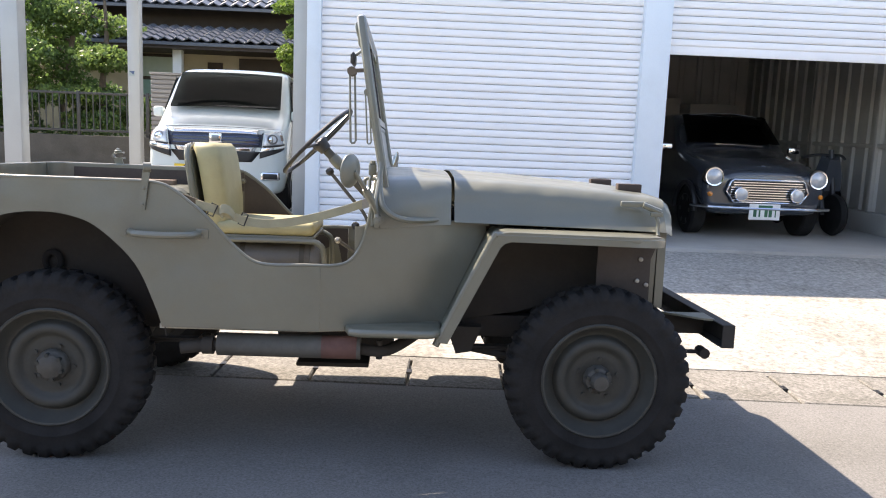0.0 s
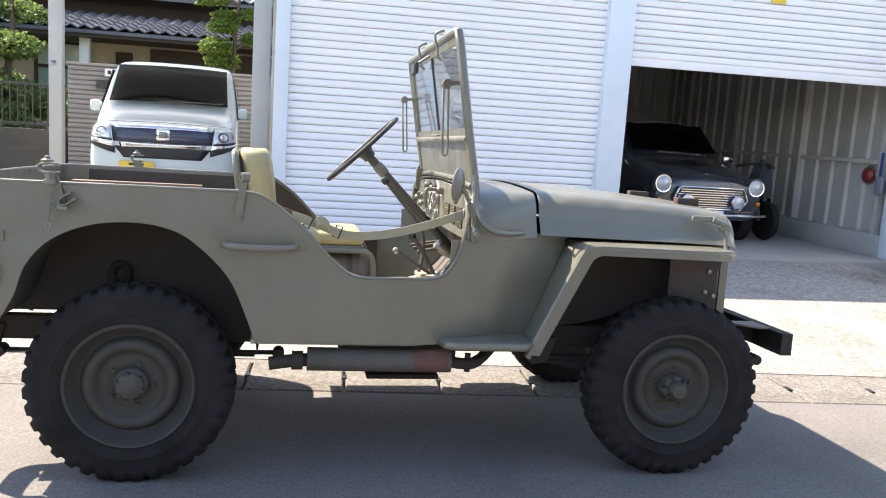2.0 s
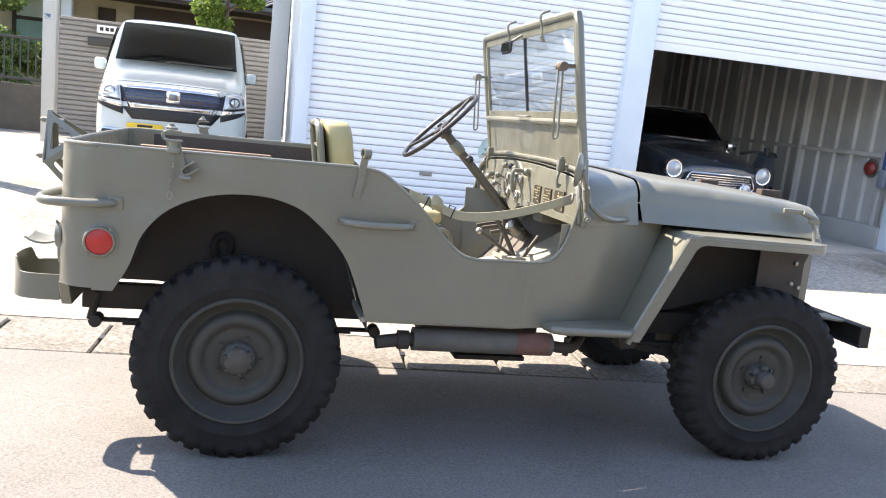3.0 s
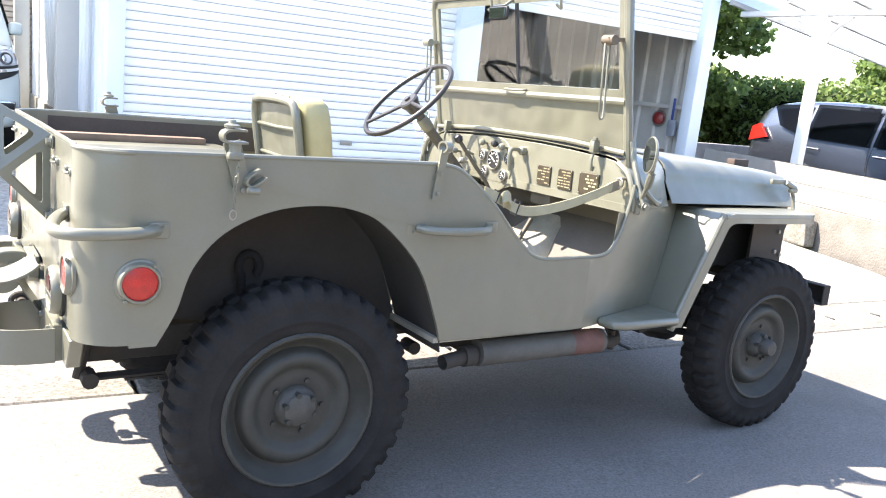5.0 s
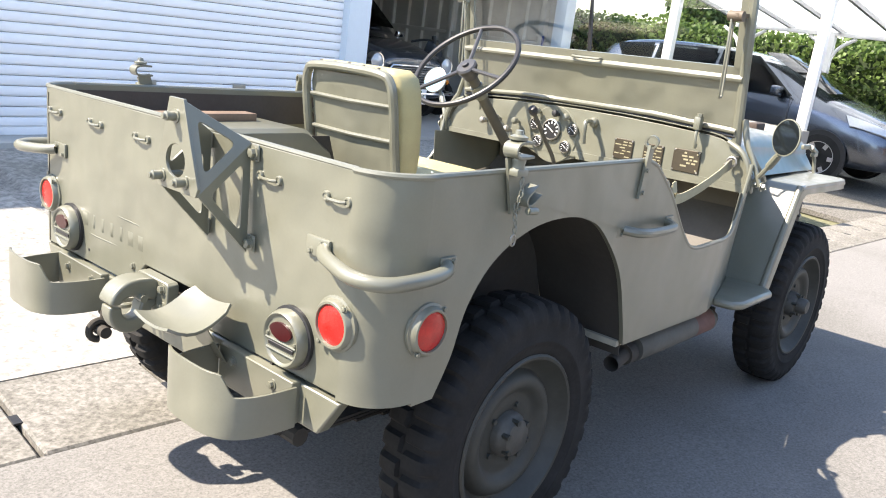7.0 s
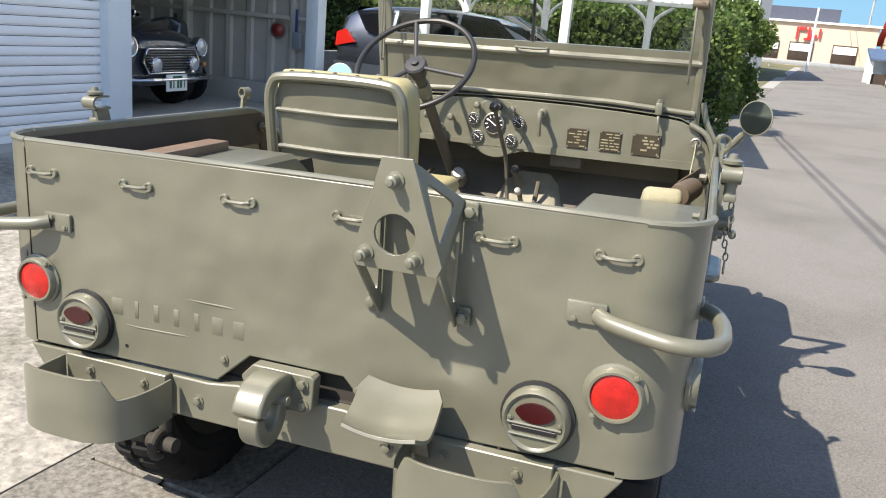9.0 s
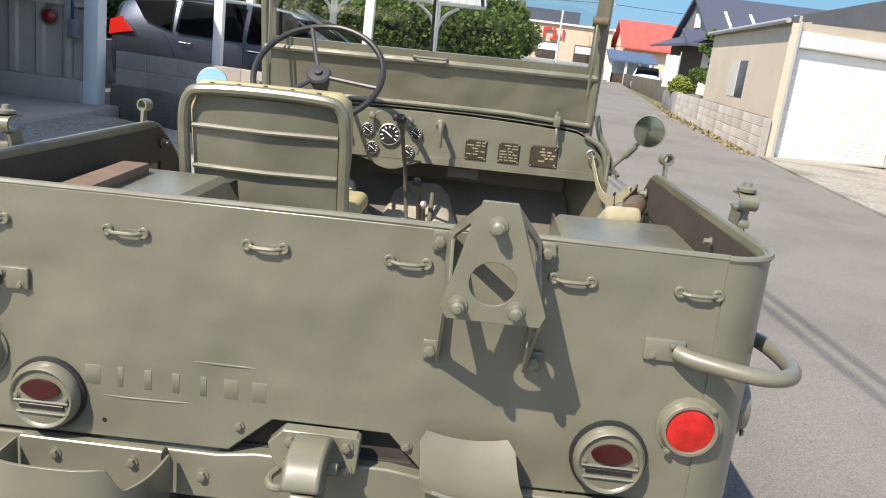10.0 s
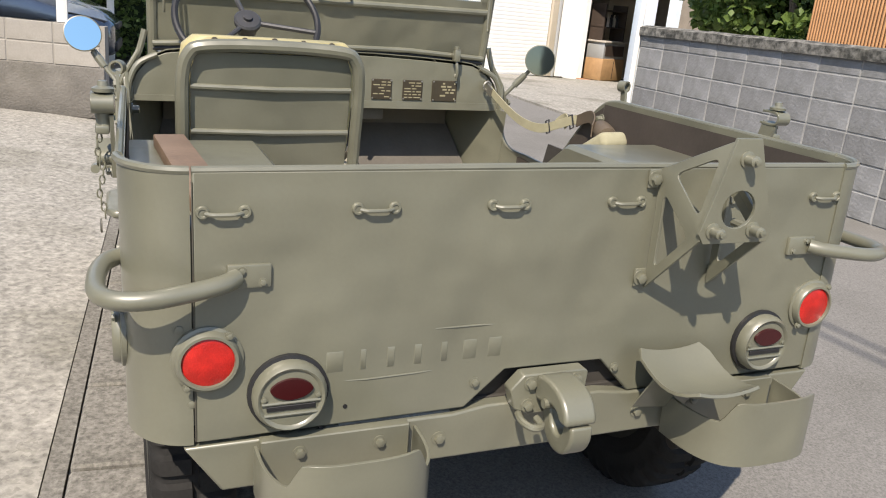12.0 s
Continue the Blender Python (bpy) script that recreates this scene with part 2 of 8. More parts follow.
def gravelly(name, dark, pale, scale, lo, hi, rough=0.92, depth=0.004, stain=0.2, crack=0.0, wide=0.5):
    """Worn concrete or asphalt: pale and dark aggregate, broad stains, hairline cracks."""
    m = bpy.data.materials.new(name)
    m.use_nodes = True
    N, L = m.node_tree.nodes, m.node_tree.links
    b = N["Principled BSDF"]
    b.inputs["Roughness"].default_value = rough
    b.inputs["Specular IOR Level"].default_value = 0.3
    co = N.new("ShaderNodeTexCoord").outputs["Object"]

    def nz(s, d, r):
        n = N.new("ShaderNodeTexNoise")
        n.inputs["Scale"].default_value, n.inputs["Detail"].default_value, n.inputs["Roughness"].default_value = s, d, r
        L.new(co, n.inputs["Vector"])
        return n.outputs["Fac"]

    def span(v, a, c):
        r = N.new("ShaderNodeMapRange")
        r.inputs["From Min"].default_value, r.inputs["From Max"].default_value = a, c
        L.new(v, r.inputs["Value"])
        return r.outputs["Result"]

    def mixed(kind, fac, a, c):
        x = N.new("ShaderNodeMix")
        x.data_type, x.blend_type = "RGBA", kind
        L.new(fac, x.inputs["Factor"])
        if isinstance(a, tuple):
            x.inputs["A"].default_value = (*a, 1)
        else:
            L.new(a, x.inputs["A"])
        x.inputs["B"].default_value = (*c, 1)
        return x.outputs["Result"]

    grit = nz(scale, 5.0, 0.62)
    colour = mixed("MIX", span(grit, lo, hi), dark, pale)
    vor = N.new("ShaderNodeTexVoronoi")
    vor.inputs["Scale"].default_value = scale * 2.6
    L.new(co, vor.inputs["Vector"])
    tone = N.new("ShaderNodeSeparateColor")
    L.new(vor.outputs["Color"], tone.inputs["Color"])
    colour = mixed("MULTIPLY", span(tone.outputs[0], 0.55, 1.0), colour, (0.74, 0.74, 0.73))
    colour = mixed("MULTIPLY", span(nz(wide, 7.0, 0.62), 0.48, 0.70), colour, (1 - stain, 1 - stain, 1 - stain * 1.1))
    if crack:
        cv, wob = N.new("ShaderNodeTexVoronoi"), N.new("ShaderNodeMix")
        cv.feature = "DISTANCE_TO_EDGE"
        cv.inputs["Scale"].default_value = crack
        wn = N.new("ShaderNodeTexNoise")
        wn.inputs["Scale"].default_value, wn.inputs["Detail"].default_value = 2.5, 6.0
        L.new(co, wn.inputs["Vector"])
        wob.data_type = "VECTOR"
        wob.inputs["Factor"].default_value = 0.22
        L.new(co, wob.inputs["A"])
        L.new(wn.outputs["Color"], wob.inputs["B"])
        L.new(wob.outputs["Result"], cv.inputs["Vector"])
        inv = N.new("ShaderNodeMapRange")
        inv.inputs["From Min"].default_value, inv.inputs["From Max"].default_value = 0.004, 0.0015
        L.new(cv.outputs["Distance"], inv.inputs["Value"])
        colour = mixed("MULTIPLY", inv.outputs["Result"], colour, (0.45, 0.44, 0.43))
    L.new(colour, b.inputs["Base Color"])
    bp = N.new("ShaderNodeBump")
    bp.inputs["Strength"].default_value, bp.inputs["Distance"].default_value = 0.7, depth
    L.new(grit, bp.inputs["Height"])
    L.new(bp.outputs["Normal"], b.inputs["Normal"])
    return m


GLASS = glass("clear_glass", (0.93, 0.95, 0.94), 0.01, 0.06)
CARGLASS = glass("tinted_car_glass", (0.04, 0.047, 0.045), 0.02, 0.012, 7.0)
ASPHALT = gravelly("asphalt", (0.138, 0.134, 0.127), (0.236, 0.228, 0.215), 95.0, 0.30, 0.70, depth=0.0022, stain=0.26)
CONCRETE = gravelly("old_concrete", (0.185, 0.178, 0.162), (0.43, 0.410, 0.368), 26.0, 0.28, 0.70, depth=0.003, stain=0.50, wide=0.8)
SLAB = gravelly("gutter_concrete", (0.115, 0.109, 0.097), (0.26, 0.248, 0.222), 48.0, 0.32, 0.68, depth=0.003, stain=0.3, wide=2.2)
EARTH = mat("earth_and_weeds", (0.13, 0.12, 0.07), 1.0, var=0.35, scale=1.5, fine=30, bump=0.6, depth=0.02, tint=(0.06, 0.075, 0.03))
SHUTTER = mat("white_shutter_slat", (0.84, 0.84, 0.85), 0.5, var=0.04, scale=2, fine=50, bump=0.05, random_ob=0.03)
WHITEBLUE = mat("pale_blue_steel", (0.66, 0.73, 0.79), 0.5, var=0.07, scale=2, stain=0.1)
ALU = mat("grey_aluminium_post", (0.40, 0.41, 0.41), 0.45, metal=0.35, var=0.06)
GAR_IN = mat("garage_sheet", (0.48, 0.465, 0.43), 0.6, var=0.14, scale=2, stain=0.25)
BLOCKMAT = mat("grey_block", (0.195, 0.198, 0.20), 0.95, var=0.42, scale=4, fine=45, bump=0.8, depth=0.005, random_ob=0.12, stain=0.5)
MORTAR = mat("mortar", (0.30, 0.295, 0.28), 0.95, var=0.2, fine=80)
LIGHTBLOCK = mat("whitewashed_block", (0.45, 0.415, 0.37), 0.9, var=0.3, scale=2.2, fine=50, random_ob=0.14, stain=0.75)
BEIGE = mat("beige_render", (0.50, 0.44, 0.35), 0.9, var=0.08, scale=1.5, fine=60, bump=0.3, stain=0.12)
WHITE = mat("white_paint", (0.78, 0.78, 0.77), 0.5, var=0.05, stain=0.06)
PEARL = mat("pearl_white_car_paint", (0.565, 0.625, 0.62), 0.25, var=0.02, coat=0.8, bump=0)
NAVY = mat("dark_car_paint", (0.036, 0.043, 0.054), 0.2, var=0.1, coat=1.0, bump=0)
GREYCAR = mat("grey_metallic_car_paint", (0.115, 0.132, 0.165), 0.25, metal=0.9, var=0.05, coat=1.0, bump=0)
TILE = mat("dark_roof_tile", (0.10, 0.105, 0.12), 0.4, var=0.2, random_ob=0.15)
DARKWOOD = mat("dark_timber", (0.045, 0.03, 0.022), 0.7, var=0.3)
ROOM = mat("unlit_interior", (0.26, 0.22, 0.18), 0.9, var=0.3)
REDROOF = mat("red_orange_sheet", (0.62, 0.085, 0.07), 0.6, var=0.06)
ORANGE = mat("orange_siding", (0.50, 0.26, 0.12), 0.7, var=0.1)
YELLOW = mat("yellow_plate", (0.75, 0.50, 0.03), 0.5, var=0.05)
LEAF = leafy(mat("hedge_leaf", (0.125, 0.190, 0.050), 0.50, var=0.3, scale=3, fine=40, bump=0, island=0.4, spec=0.5), 0.5)
PINE = leafy(mat("pine_leaf", (0.105, 0.175, 0.045), 0.6, var=0.3, scale=2, fine=30, bump=0, island=0.4))
BARK = mat("bark", (0.12, 0.09, 0.065), 0.95, var=0.3, scale=10, fine=60, bump=0.8, depth=0.01)
FENCE = mat("dark_fence_aluminium", (0.05, 0.048, 0.045), 0.5, metal=0.3)
CLADDING = mat("grey_board_cladding", (0.24, 0.225, 0.21), 0.7, var=0.12, scale=4, random_ob=0.06)
PANEL = leafy(mat("translucent_roof_sheet", (0.86, 0.88, 0.88), 0.35, var=0.03), 0.8)
BLUEROOF = mat("blue_slate", (0.06, 0.07, 0.10), 0.5, var=0.15)
LOT = gravelly("dark_lot_surface", (0.075, 0.070, 0.062), (0.20, 0.19, 0.17), 45.0, 0.36, 0.64, depth=0.004, stain=0.35, wide=0.6)
DARKWALL = mat("dark_old_concrete", (0.095, 0.085, 0.070), 0.95, var=0.3, scale=2.5, fine=50, bump=0.6, depth=0.004, stain=0.3)
STAINBLOCK = mat("stained_pale_block", (0.31, 0.292, 0.265), 0.95, var=0.2, scale=2.5, fine=60, bump=0.5, depth=0.003, random_ob=0.08, stain=0.35)
ROUGHCAP = gravelly("mossy_coping", (0.055, 0.055, 0.050), (0.27, 0.26, 0.235), 16.0, 0.38, 0.66, depth=0.01, stain=0.4, wide=3.0)
SMOKED = leafy(mat("smoked_roof_sheet", (0.74, 0.74, 0.73), 0.35, var=0.05), 0.8)
FLOORPAINT = mat("scuffed_floor_paint", (0.33, 0.31, 0.25), 0.7, var=0.3, scale=7, fine=90, bump=0.3, stain=0.35)
SMOOTHCON = mat("smooth_concrete", (0.36, 0.35, 0.32), 0.8, var=0.2, scale=1.4, fine=60, bump=0.25, stain=0.4)

# ---- ground, road, gutter, drive ----
def kerb(x):
    """The asphalt's edge on the garage side."""
    return 0.46 - 0.05 * x - 0.0003 * x * x


def far_edge(x):
    """The asphalt's edge on the other side."""
    return -4.15 - 0.055 * x


def ground_z(x, y):
    d = y - kerb(x)
    up = 0.022 * max(0.0, min(x, 80) - 24)          # the lane climbs gently further off
    if d < 0:
        return up - 0.011 - 0.0244 * max(d, -4.7)
    if d < 0.49:
        return up - 0.011 - 0.009 * d / 0.49
    rise = 0.235 if x < 6.2 else 0.235 - 0.11 * min(1, (x - 6.2) / 1.5)
    return up - 0.02 + rise * min(1, (d - 0.49) / 3.15)


def sheet(name, xs, edges, n, material, lift=0.0, deep=0.05, label="", category="", kind="structure", parent=None):
    """A ground sheet between two lines (functions of x), laid on the ground's shape."""
    bm = B()
    rows = []
    for x in xs:
        a, b = edges[0](x), edges[1](x)
        rows.append([(x, a + (b - a) * k / n, ground_z(x, a + (b - a) * k / n) + lift) for k in range(n + 1)])
    loft(bm, rows)
    for f in bm.faces:
        f.normal_update()
        if f.normal.z < 0:
            f.normal_flip()
    ob = part(name, bm, material, parent, done=True)
    thick(ob, deep, -1.0)
    return tagged(ob, label, category, kind=kind)


XS = [-14 + 0.5 * i for i in range(60)] + [16 + 2 * i for i in range(30)]
bm = B()
gx = [-3000, -300, -60, -20] + [-14 + 2 * i for i in range(16)] + [20, 30, 40, 55, 80, 300, 3000]
gy = [-3000, -300, -60, -20, -10, -7, -5, -3, -1, 0, 0.9, 2, 3, 4, 6, 10, 14, 20, 60, 300, 3000]
loft(bm, [[(x, y, ground_z(max(-20, min(80, x)), y) - 0.07) for y in gy] for x in gx])
for f in bm.faces:
    f.normal_update()
    if f.normal.z < 0:
        f.normal_flip()
tagged(part("ground", bm, EARTH, done=True), "bare earth with weeds reaching the horizon", "ground", kind="structure")
sheet("road", XS, (far_edge, kerb), 24, ASPHALT, 0.0, 0.05, "worn grey asphalt lane with a fine gravelly grain", "road")
sheet("driveway", [-9 + 0.25 * i for i in range(62)], (lambda x: kerb(x) + 0.555, lambda x: 4.17 if x > 0.2 else 12.0), 26, CONCRETE, 0.0, 0.05,
      "weathered pale concrete drive in front of the garage", "driveway")
sheet("parking_lot", [7.2 + 0.5 * i for i in range(30)], (lambda x: kerb(x) + 0.49, lambda x: 7.0), 10, LOT, -0.01, 0.05, "pale concrete parking ground", "pavement")
sheet("forecourt", [2.4 + 0.4 * i for i in range(28)], (lambda x: -11.0, far_edge), 10, CONCRETE, 0.03, 0.06, "stained concrete forecourt with a raised edge", "pavement")

# ---- garage ----
garage = thing("garage", "two-bay prefabricated steel garage with white roller shutters", "garage")
G0, GF = 4.17, 0.25     # front face, slab height


def pillar(x0, x1, name="pillar"):
    bm = box(B(), x0, x1, G0 - 0.04, G0 + 0.12, 0.1, 3.12, 0.008)
    return part(name, bm, WHITEBLUE, garage, "pale blue steel pillar")


pillar(0.27, 0.40)
pillar(3.40, 3.66)
pillar(6.735, 6.93)
bm = box(B(), 0.27, 6.93, G0 - 0.06, G0 + 0.25, 3.12, 3.30, 0.01)
part("fascia", bm, WHITEBLUE, garage)
bm = box(B(), 0.20, 7.0, G0 - 0.08, 10.4, 3.30, 3.37, 0.01)
part("roof", bm, WHITEBLUE, garage)
bm = box(B(), 0.30, 6.90, G0 - 0.22, 10.2, -0.05, GF - 0.004, 0.01)
part("floor_slab", bm, SMOOTHCON, garage, "dusty grey concrete floor slab")


def ribbed(name, p0, p1, z0, z1, material, pitch=0.2, deep=0.025, label=""):
    """A folded-sheet wall from p0 to p1 in plan with upright ribs."""
    a, b = Vector(p0), Vector(p1)
    d = (b - a)
    length = d.length
    d.normalize()
    nrm = Vector((-d.y, d.x))
    line = []
    s = 0.0
    while s < length:
        for u, h in ((0, 0), (0.62, 0), (0.70, 1), (0.92, 1)):
            t = min(s + u * pitch, length)
            line.append(a + d * t + nrm * deep * h)
        s += pitch
    line.append(b)
    bm = loft(B(), [[(p.x, p.y, z0) for p in line], [(p.x, p.y, z1) for p in line]])
    return thick(part(name, bm, material, garage, label, sm=10), 0.004, 0)


ribbed("side_wall", (0.30, 10.2), (0.30, G0 + 0.12), 0.5, 3.30, WHITEBLUE, 0.18, 0.02, "pale blue corrugated side wall")
part("side_wall_base", box(B(), 0.27, 0.42, G0 + 0.12, 10.2, 0.0, 0.52, 0.01), CONCRETE, garage)
ribbed("inner_wall", (6.86, G0 + 0.12), (6.86, 10.2), GF, 3.30, GAR_IN, 0.30, 0.03, "bare grey ribbed sheet wall")
part("outer_wall", box(B(), 6.88, 6.91, G0 + 0.12, 10.2, 0.0, 3.42), WHITEBLUE, garage)
ribbed("back_wall", (6.86, 10.2), (0.30, 10.2), 0.0, 3.30, GAR_IN, 0.30, 0.03)
part("wall_footing", box(B(), 6.70, 6.85, G0 + 0.12, 10.2, GF - 0.02, GF + 0.24, 0.02), SMOOTHCON, garage, "low concrete footing along the sheet wall")
part("wall_rail", box(B(), 6.80, 6.84, G0 + 0.12, 10.2, 1.25, 1.30, 0.004), GAR_IN, garage)
part("inner_post", box(B(), 6.77, 6.85, 4.45, 4.52, GF, 3.2, 0.004), GAR_IN, garage)
for y in (6.0, 7.6, 9.2):
    part("inner_post", box(B(), 6.78, 6.85, y, y + 0.07, GF, 3.2, 0.004), GAR_IN, garage)


def shutter(x0, x1, z0, z1, name):
    """A roller shutter of separate slats between two pillars."""
    base = part(name, box(B(), x0, x1, G0 + 0.055, G0 + 0.075, z0 - 0.03, z0 + 0.05, 0.006), SHUTTER, garage, "white steel roller shutter")
    pitch = 0.0706
    sec = [(0.0, 0.0), (-0.012, 0.012), (-0.014, 0.024), (-0.014, pitch - 0.024), (-0.010, pitch - 0.012), (0.0, pitch - 0.004)]
    bm = loft(B(), [[(x0, G0 + 0.06 + a, b) for a, b in sec], [(x1, G0 + 0.06 + a, b) for a, b in sec]])
    finish(bm, 30)
    first = part("slat", bm, SHUTTER, base, at=pose(0, 0, z0 + 0.05), done=True)
    for i in range(1, int((z1 - z0 - 0.05) / pitch) + 1):
        again(first, pose(0, 0, z0 + 0.05 + i * pitch))
    return base


sh = shutter(0.40, 3.40, GF, 3.12, "closed_shutter")
for x in (1.55, 2.35):
    part("finger_pull", box(B(), x - 0.06, x + 0.06, G0 + 0.036, G0 + 0.05, 0.62, 0.66, 0.004), STEEL, sh)
shutter(3.66, 6.735, 2.09, 3.12, "half_open_shutter")
bm = B()
tube(bm, ((3.66, G0 + 0.07, 3.27), (6.73, G0 + 0.07, 3.27)), 0.13, 16)
part("shutter_drum", bm, GAR_IN, garage)

# ---- fitting on the garage wall ----
rt = thing("red_wall_lamp", "small dull red lens on the bare garage side wall", "lamp")
part("lens", lathe(B(), [(0.08, 0), (0.075, 0.03), (0.05, 0.05), (0.0, 0.06)], (6.84, 4.72, 1.12), (-1, -0.2, 0), 16), mat("dull_red_lens", (0.22, 0.025, 0.022), 0.35, var=0.2), rt)
part("base", lathe(B(), [(0.105, -0.03), (0.105, 0.004), (0.0, 0.005)], (6.84, 4.72, 1.12), (-1, -0.2, 0), 16), STEEL, rt)
dp = thing("dust_pan", "blue-handled dustpan hung on the garage post", "dustpan")
part("handle", box(B(), 6.73, 6.75, 4.40, 4.43, 1.12, 1.38, 0.006), mat("blue_plastic", (0.03, 0.06, 0.22), 0.5), dp)
part("pan", box(B(), 6.71, 6.76, 4.34, 4.46, 0.92, 1.12, 0.02), mat("grey_plastic", (0.2, 0.22, 0.25), 0.5), dp)

# ---- military car (x forward, y to its left, z up from the ground under the rear axle) ----
army_car = thing("military_utility_car", "olive drab open-topped military utility car parked on the lane", "military car", pose(0, 0.034, 0, -1.4, 0, 0.8))
W = 0.72


def bow(x):
    """The tub widens slightly towards the tail."""
    return 0.021 * max(0.0, min(1.0, (0.45 - x) / 0.9))


def between(x, line):
    """Straight steps along a line of (x, value)."""
    for (x0, v0), (x1, v1) in zip(line, line[1:]):
        if x <= x1:
            return v0 + (v1 - v0) * max(0.0, x - x0) / (x1 - x0)
    return line[-1][1]


def side_y(x, z):
    """Half-width of the tub: straight to the door, then drawing in towards the bonnet."""
    if x < 0.93:
        return W + bow(x)
    low = between(x, SIDE_LOW)
    top = between(x, SIDE_TOP)
    return low + (top - low) * max(0.0, min(1.2, (z - 0.52) / 0.38))


# body sides
arch = curve([(-0.408, 0.585), (-0.363, 0.667), (-0.326, 0.772), (-0.250, 0.858), (-0.130, 0.911), (0.0, 0.925), (0.110, 0.910), (0.200, 0.866), (0.318, 0.748), (0.387, 0.598), (0.413, 0.519)], 5)
door = curve([(1.160, 1.0), (1.148, 0.922), (1.117, 0.822), (1.058, 0.766), (0.92, 0.760), (0.765, 0.761), (0.68, 0.812), (0.573, 0.922), (0.511, 0.975), (0.431, 1.030), (0.36, 1.045)], 5)
SIDE_LOW = curve([(0.93, W), (1.0, 0.710), (1.1, 0.683), (1.2, 0.653), (1.3, 0.623), (1.424, 0.583), (1.62, 0.52)], 3)
SIDE_TOP = curve([(0.93, W), (1.05, 0.717), (1.1, 0.709), (1.2, 0.684), (1.3, 0.650), (1.4, 0.606), (1.5, 0.553), (1.62, 0.495)], 3)
FRONT = 0.98                                    # where the flat side panel gives way to the curved scuttle side
door_back = [p for p in door if p[0] < FRONT]
side = [(-0.47, 0.585)] + arch + [(0.9, 0.514), (FRONT, 0.5145), (FRONT, 0.762)] + door_back + [(-0.47, 1.045)]
for s in (-1, 1):
    bm = prism(B(), side, "y", s * W, s * (W - 0.012))
    for v in bm.verts:
        v.co.y += s * (side_y(v.co.x, v.co.z) - W)
    ob = part("body_side", bm, OLIVE, army_car, "faded olive drab side panel", sm=30)
    # curved scuttle side from the door to the wing
    rows = []
    for x in [FRONT, 1.01, 1.04, 1.07, 1.10, 1.125, 1.14, 1.15, 1.157, 1.1615, 1.167] + [1.167 + 0.0433 * k for k in range(1, 11)]:
        zb = 0.5145 if x < 1.43 else 0.494 + (x - 1.412) * 2.069
        zt = between(x, sorted(door)) if x < 1.158 else (0.985 if x < 1.163 else 0.928)
        zb = min(zb, zt - 0.004)
        rows.append([(x, s * side_y(x, zb + (zt - zb) * k / 8), zb + (zt - zb) * k / 8) for k in range(9)])
    thick(part("scuttle_side", loft(B(), rows), OLIVE, army_car, "olive drab scuttle side drawing in towards the bonnet", sm=50), 0.008, 1 if s > 0 else -1)
    # rolled lip round the opening and the top
    lip = [(x, s * (side_y(x, z) - 0.004), z) for x, z in door] + [(-0.1, s * (W - 0.004 + bow(-0.1)), 1.045), (-0.47, s * (W - 0.004 + bow(-0.47)), 1.045)]
    part("top_rail", tube(B(), lip, 0.0068, 8), OLIVE, army_car)
    # rounded rear corner
    n = 18
    out = [(-0.47 - 0.113 * math.sin(a), s * (0.643 + (W - 0.622) * math.cos(a))) for a in [math.pi / 2 * k / n for k in range(n + 1)]]
    inn = [(-0.47 - 0.101 * math.sin(a), s * (0.643 + (W - 0.634) * math.cos(a))) for a in [math.pi / 2 * k / n for k in range(n, -1, -1)]]
    part("rear_corner", prism(B(), out + inn, "z", 0.592, 1.045), OLIVE, army_car, sm=30)
    part("corner_rail", tube(B(), [(x + 0.004, y, 1.045) for x, y in out], 0.0068, 8), OLIVE, army_car)
    # inner sheets in a dark brown that also carries the tub's inner shade
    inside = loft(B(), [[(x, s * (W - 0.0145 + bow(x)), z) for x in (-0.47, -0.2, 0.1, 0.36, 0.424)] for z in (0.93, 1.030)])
    part("inner_skin", inside, INSIDE, army_car, "dark brown tub inside with its shade in the colour")
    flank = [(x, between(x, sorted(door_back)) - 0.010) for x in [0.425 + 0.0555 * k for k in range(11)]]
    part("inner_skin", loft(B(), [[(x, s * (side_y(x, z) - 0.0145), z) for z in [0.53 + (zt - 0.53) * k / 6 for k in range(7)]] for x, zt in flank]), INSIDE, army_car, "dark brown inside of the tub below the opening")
    # wheel housing inside the body
    top = [(-0.566, 0.62), (-0.566, 0.945), (-0.556, 0.952), (0.15, 0.952), (0.17, 0.948), (0.27, 0.88), (0.405, 0.60)]
    rows = [[(x, s * y, z) for x, z in top] for y in (0.716, 0.64, 0.44)] + [[(x, s * 0.426, z - 0.012) for x, z in top], [(x, s * 0.424, 0.57) for x, z in top]]
    rows[0] = [(max(x, -0.50), y, z) for x, y, z in rows[0]]
    bm = loft(B(), rows)
    thick(part("wheel_housing", bm, OLIVE, army_car, "olive drab sheet housing over the rear wheel", sm=50), 0.004, 1 if s > 0 else -1)
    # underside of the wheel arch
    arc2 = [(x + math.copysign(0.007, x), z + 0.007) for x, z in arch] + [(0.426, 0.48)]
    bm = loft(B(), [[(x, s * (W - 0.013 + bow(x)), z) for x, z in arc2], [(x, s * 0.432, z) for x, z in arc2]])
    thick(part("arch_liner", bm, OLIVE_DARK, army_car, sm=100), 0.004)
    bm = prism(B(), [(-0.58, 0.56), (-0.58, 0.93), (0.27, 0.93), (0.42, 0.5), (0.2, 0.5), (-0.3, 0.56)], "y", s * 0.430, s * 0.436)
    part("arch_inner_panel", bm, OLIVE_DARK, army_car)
    bm = tube(B(), [(-0.085 + 0.030 * math.cos(a), s * 0.45, 0.705 + 0.036 * math.sin(a)) for a in [math.pi * k / 12 for k in range(-3, 16)]], 0.013, 10)
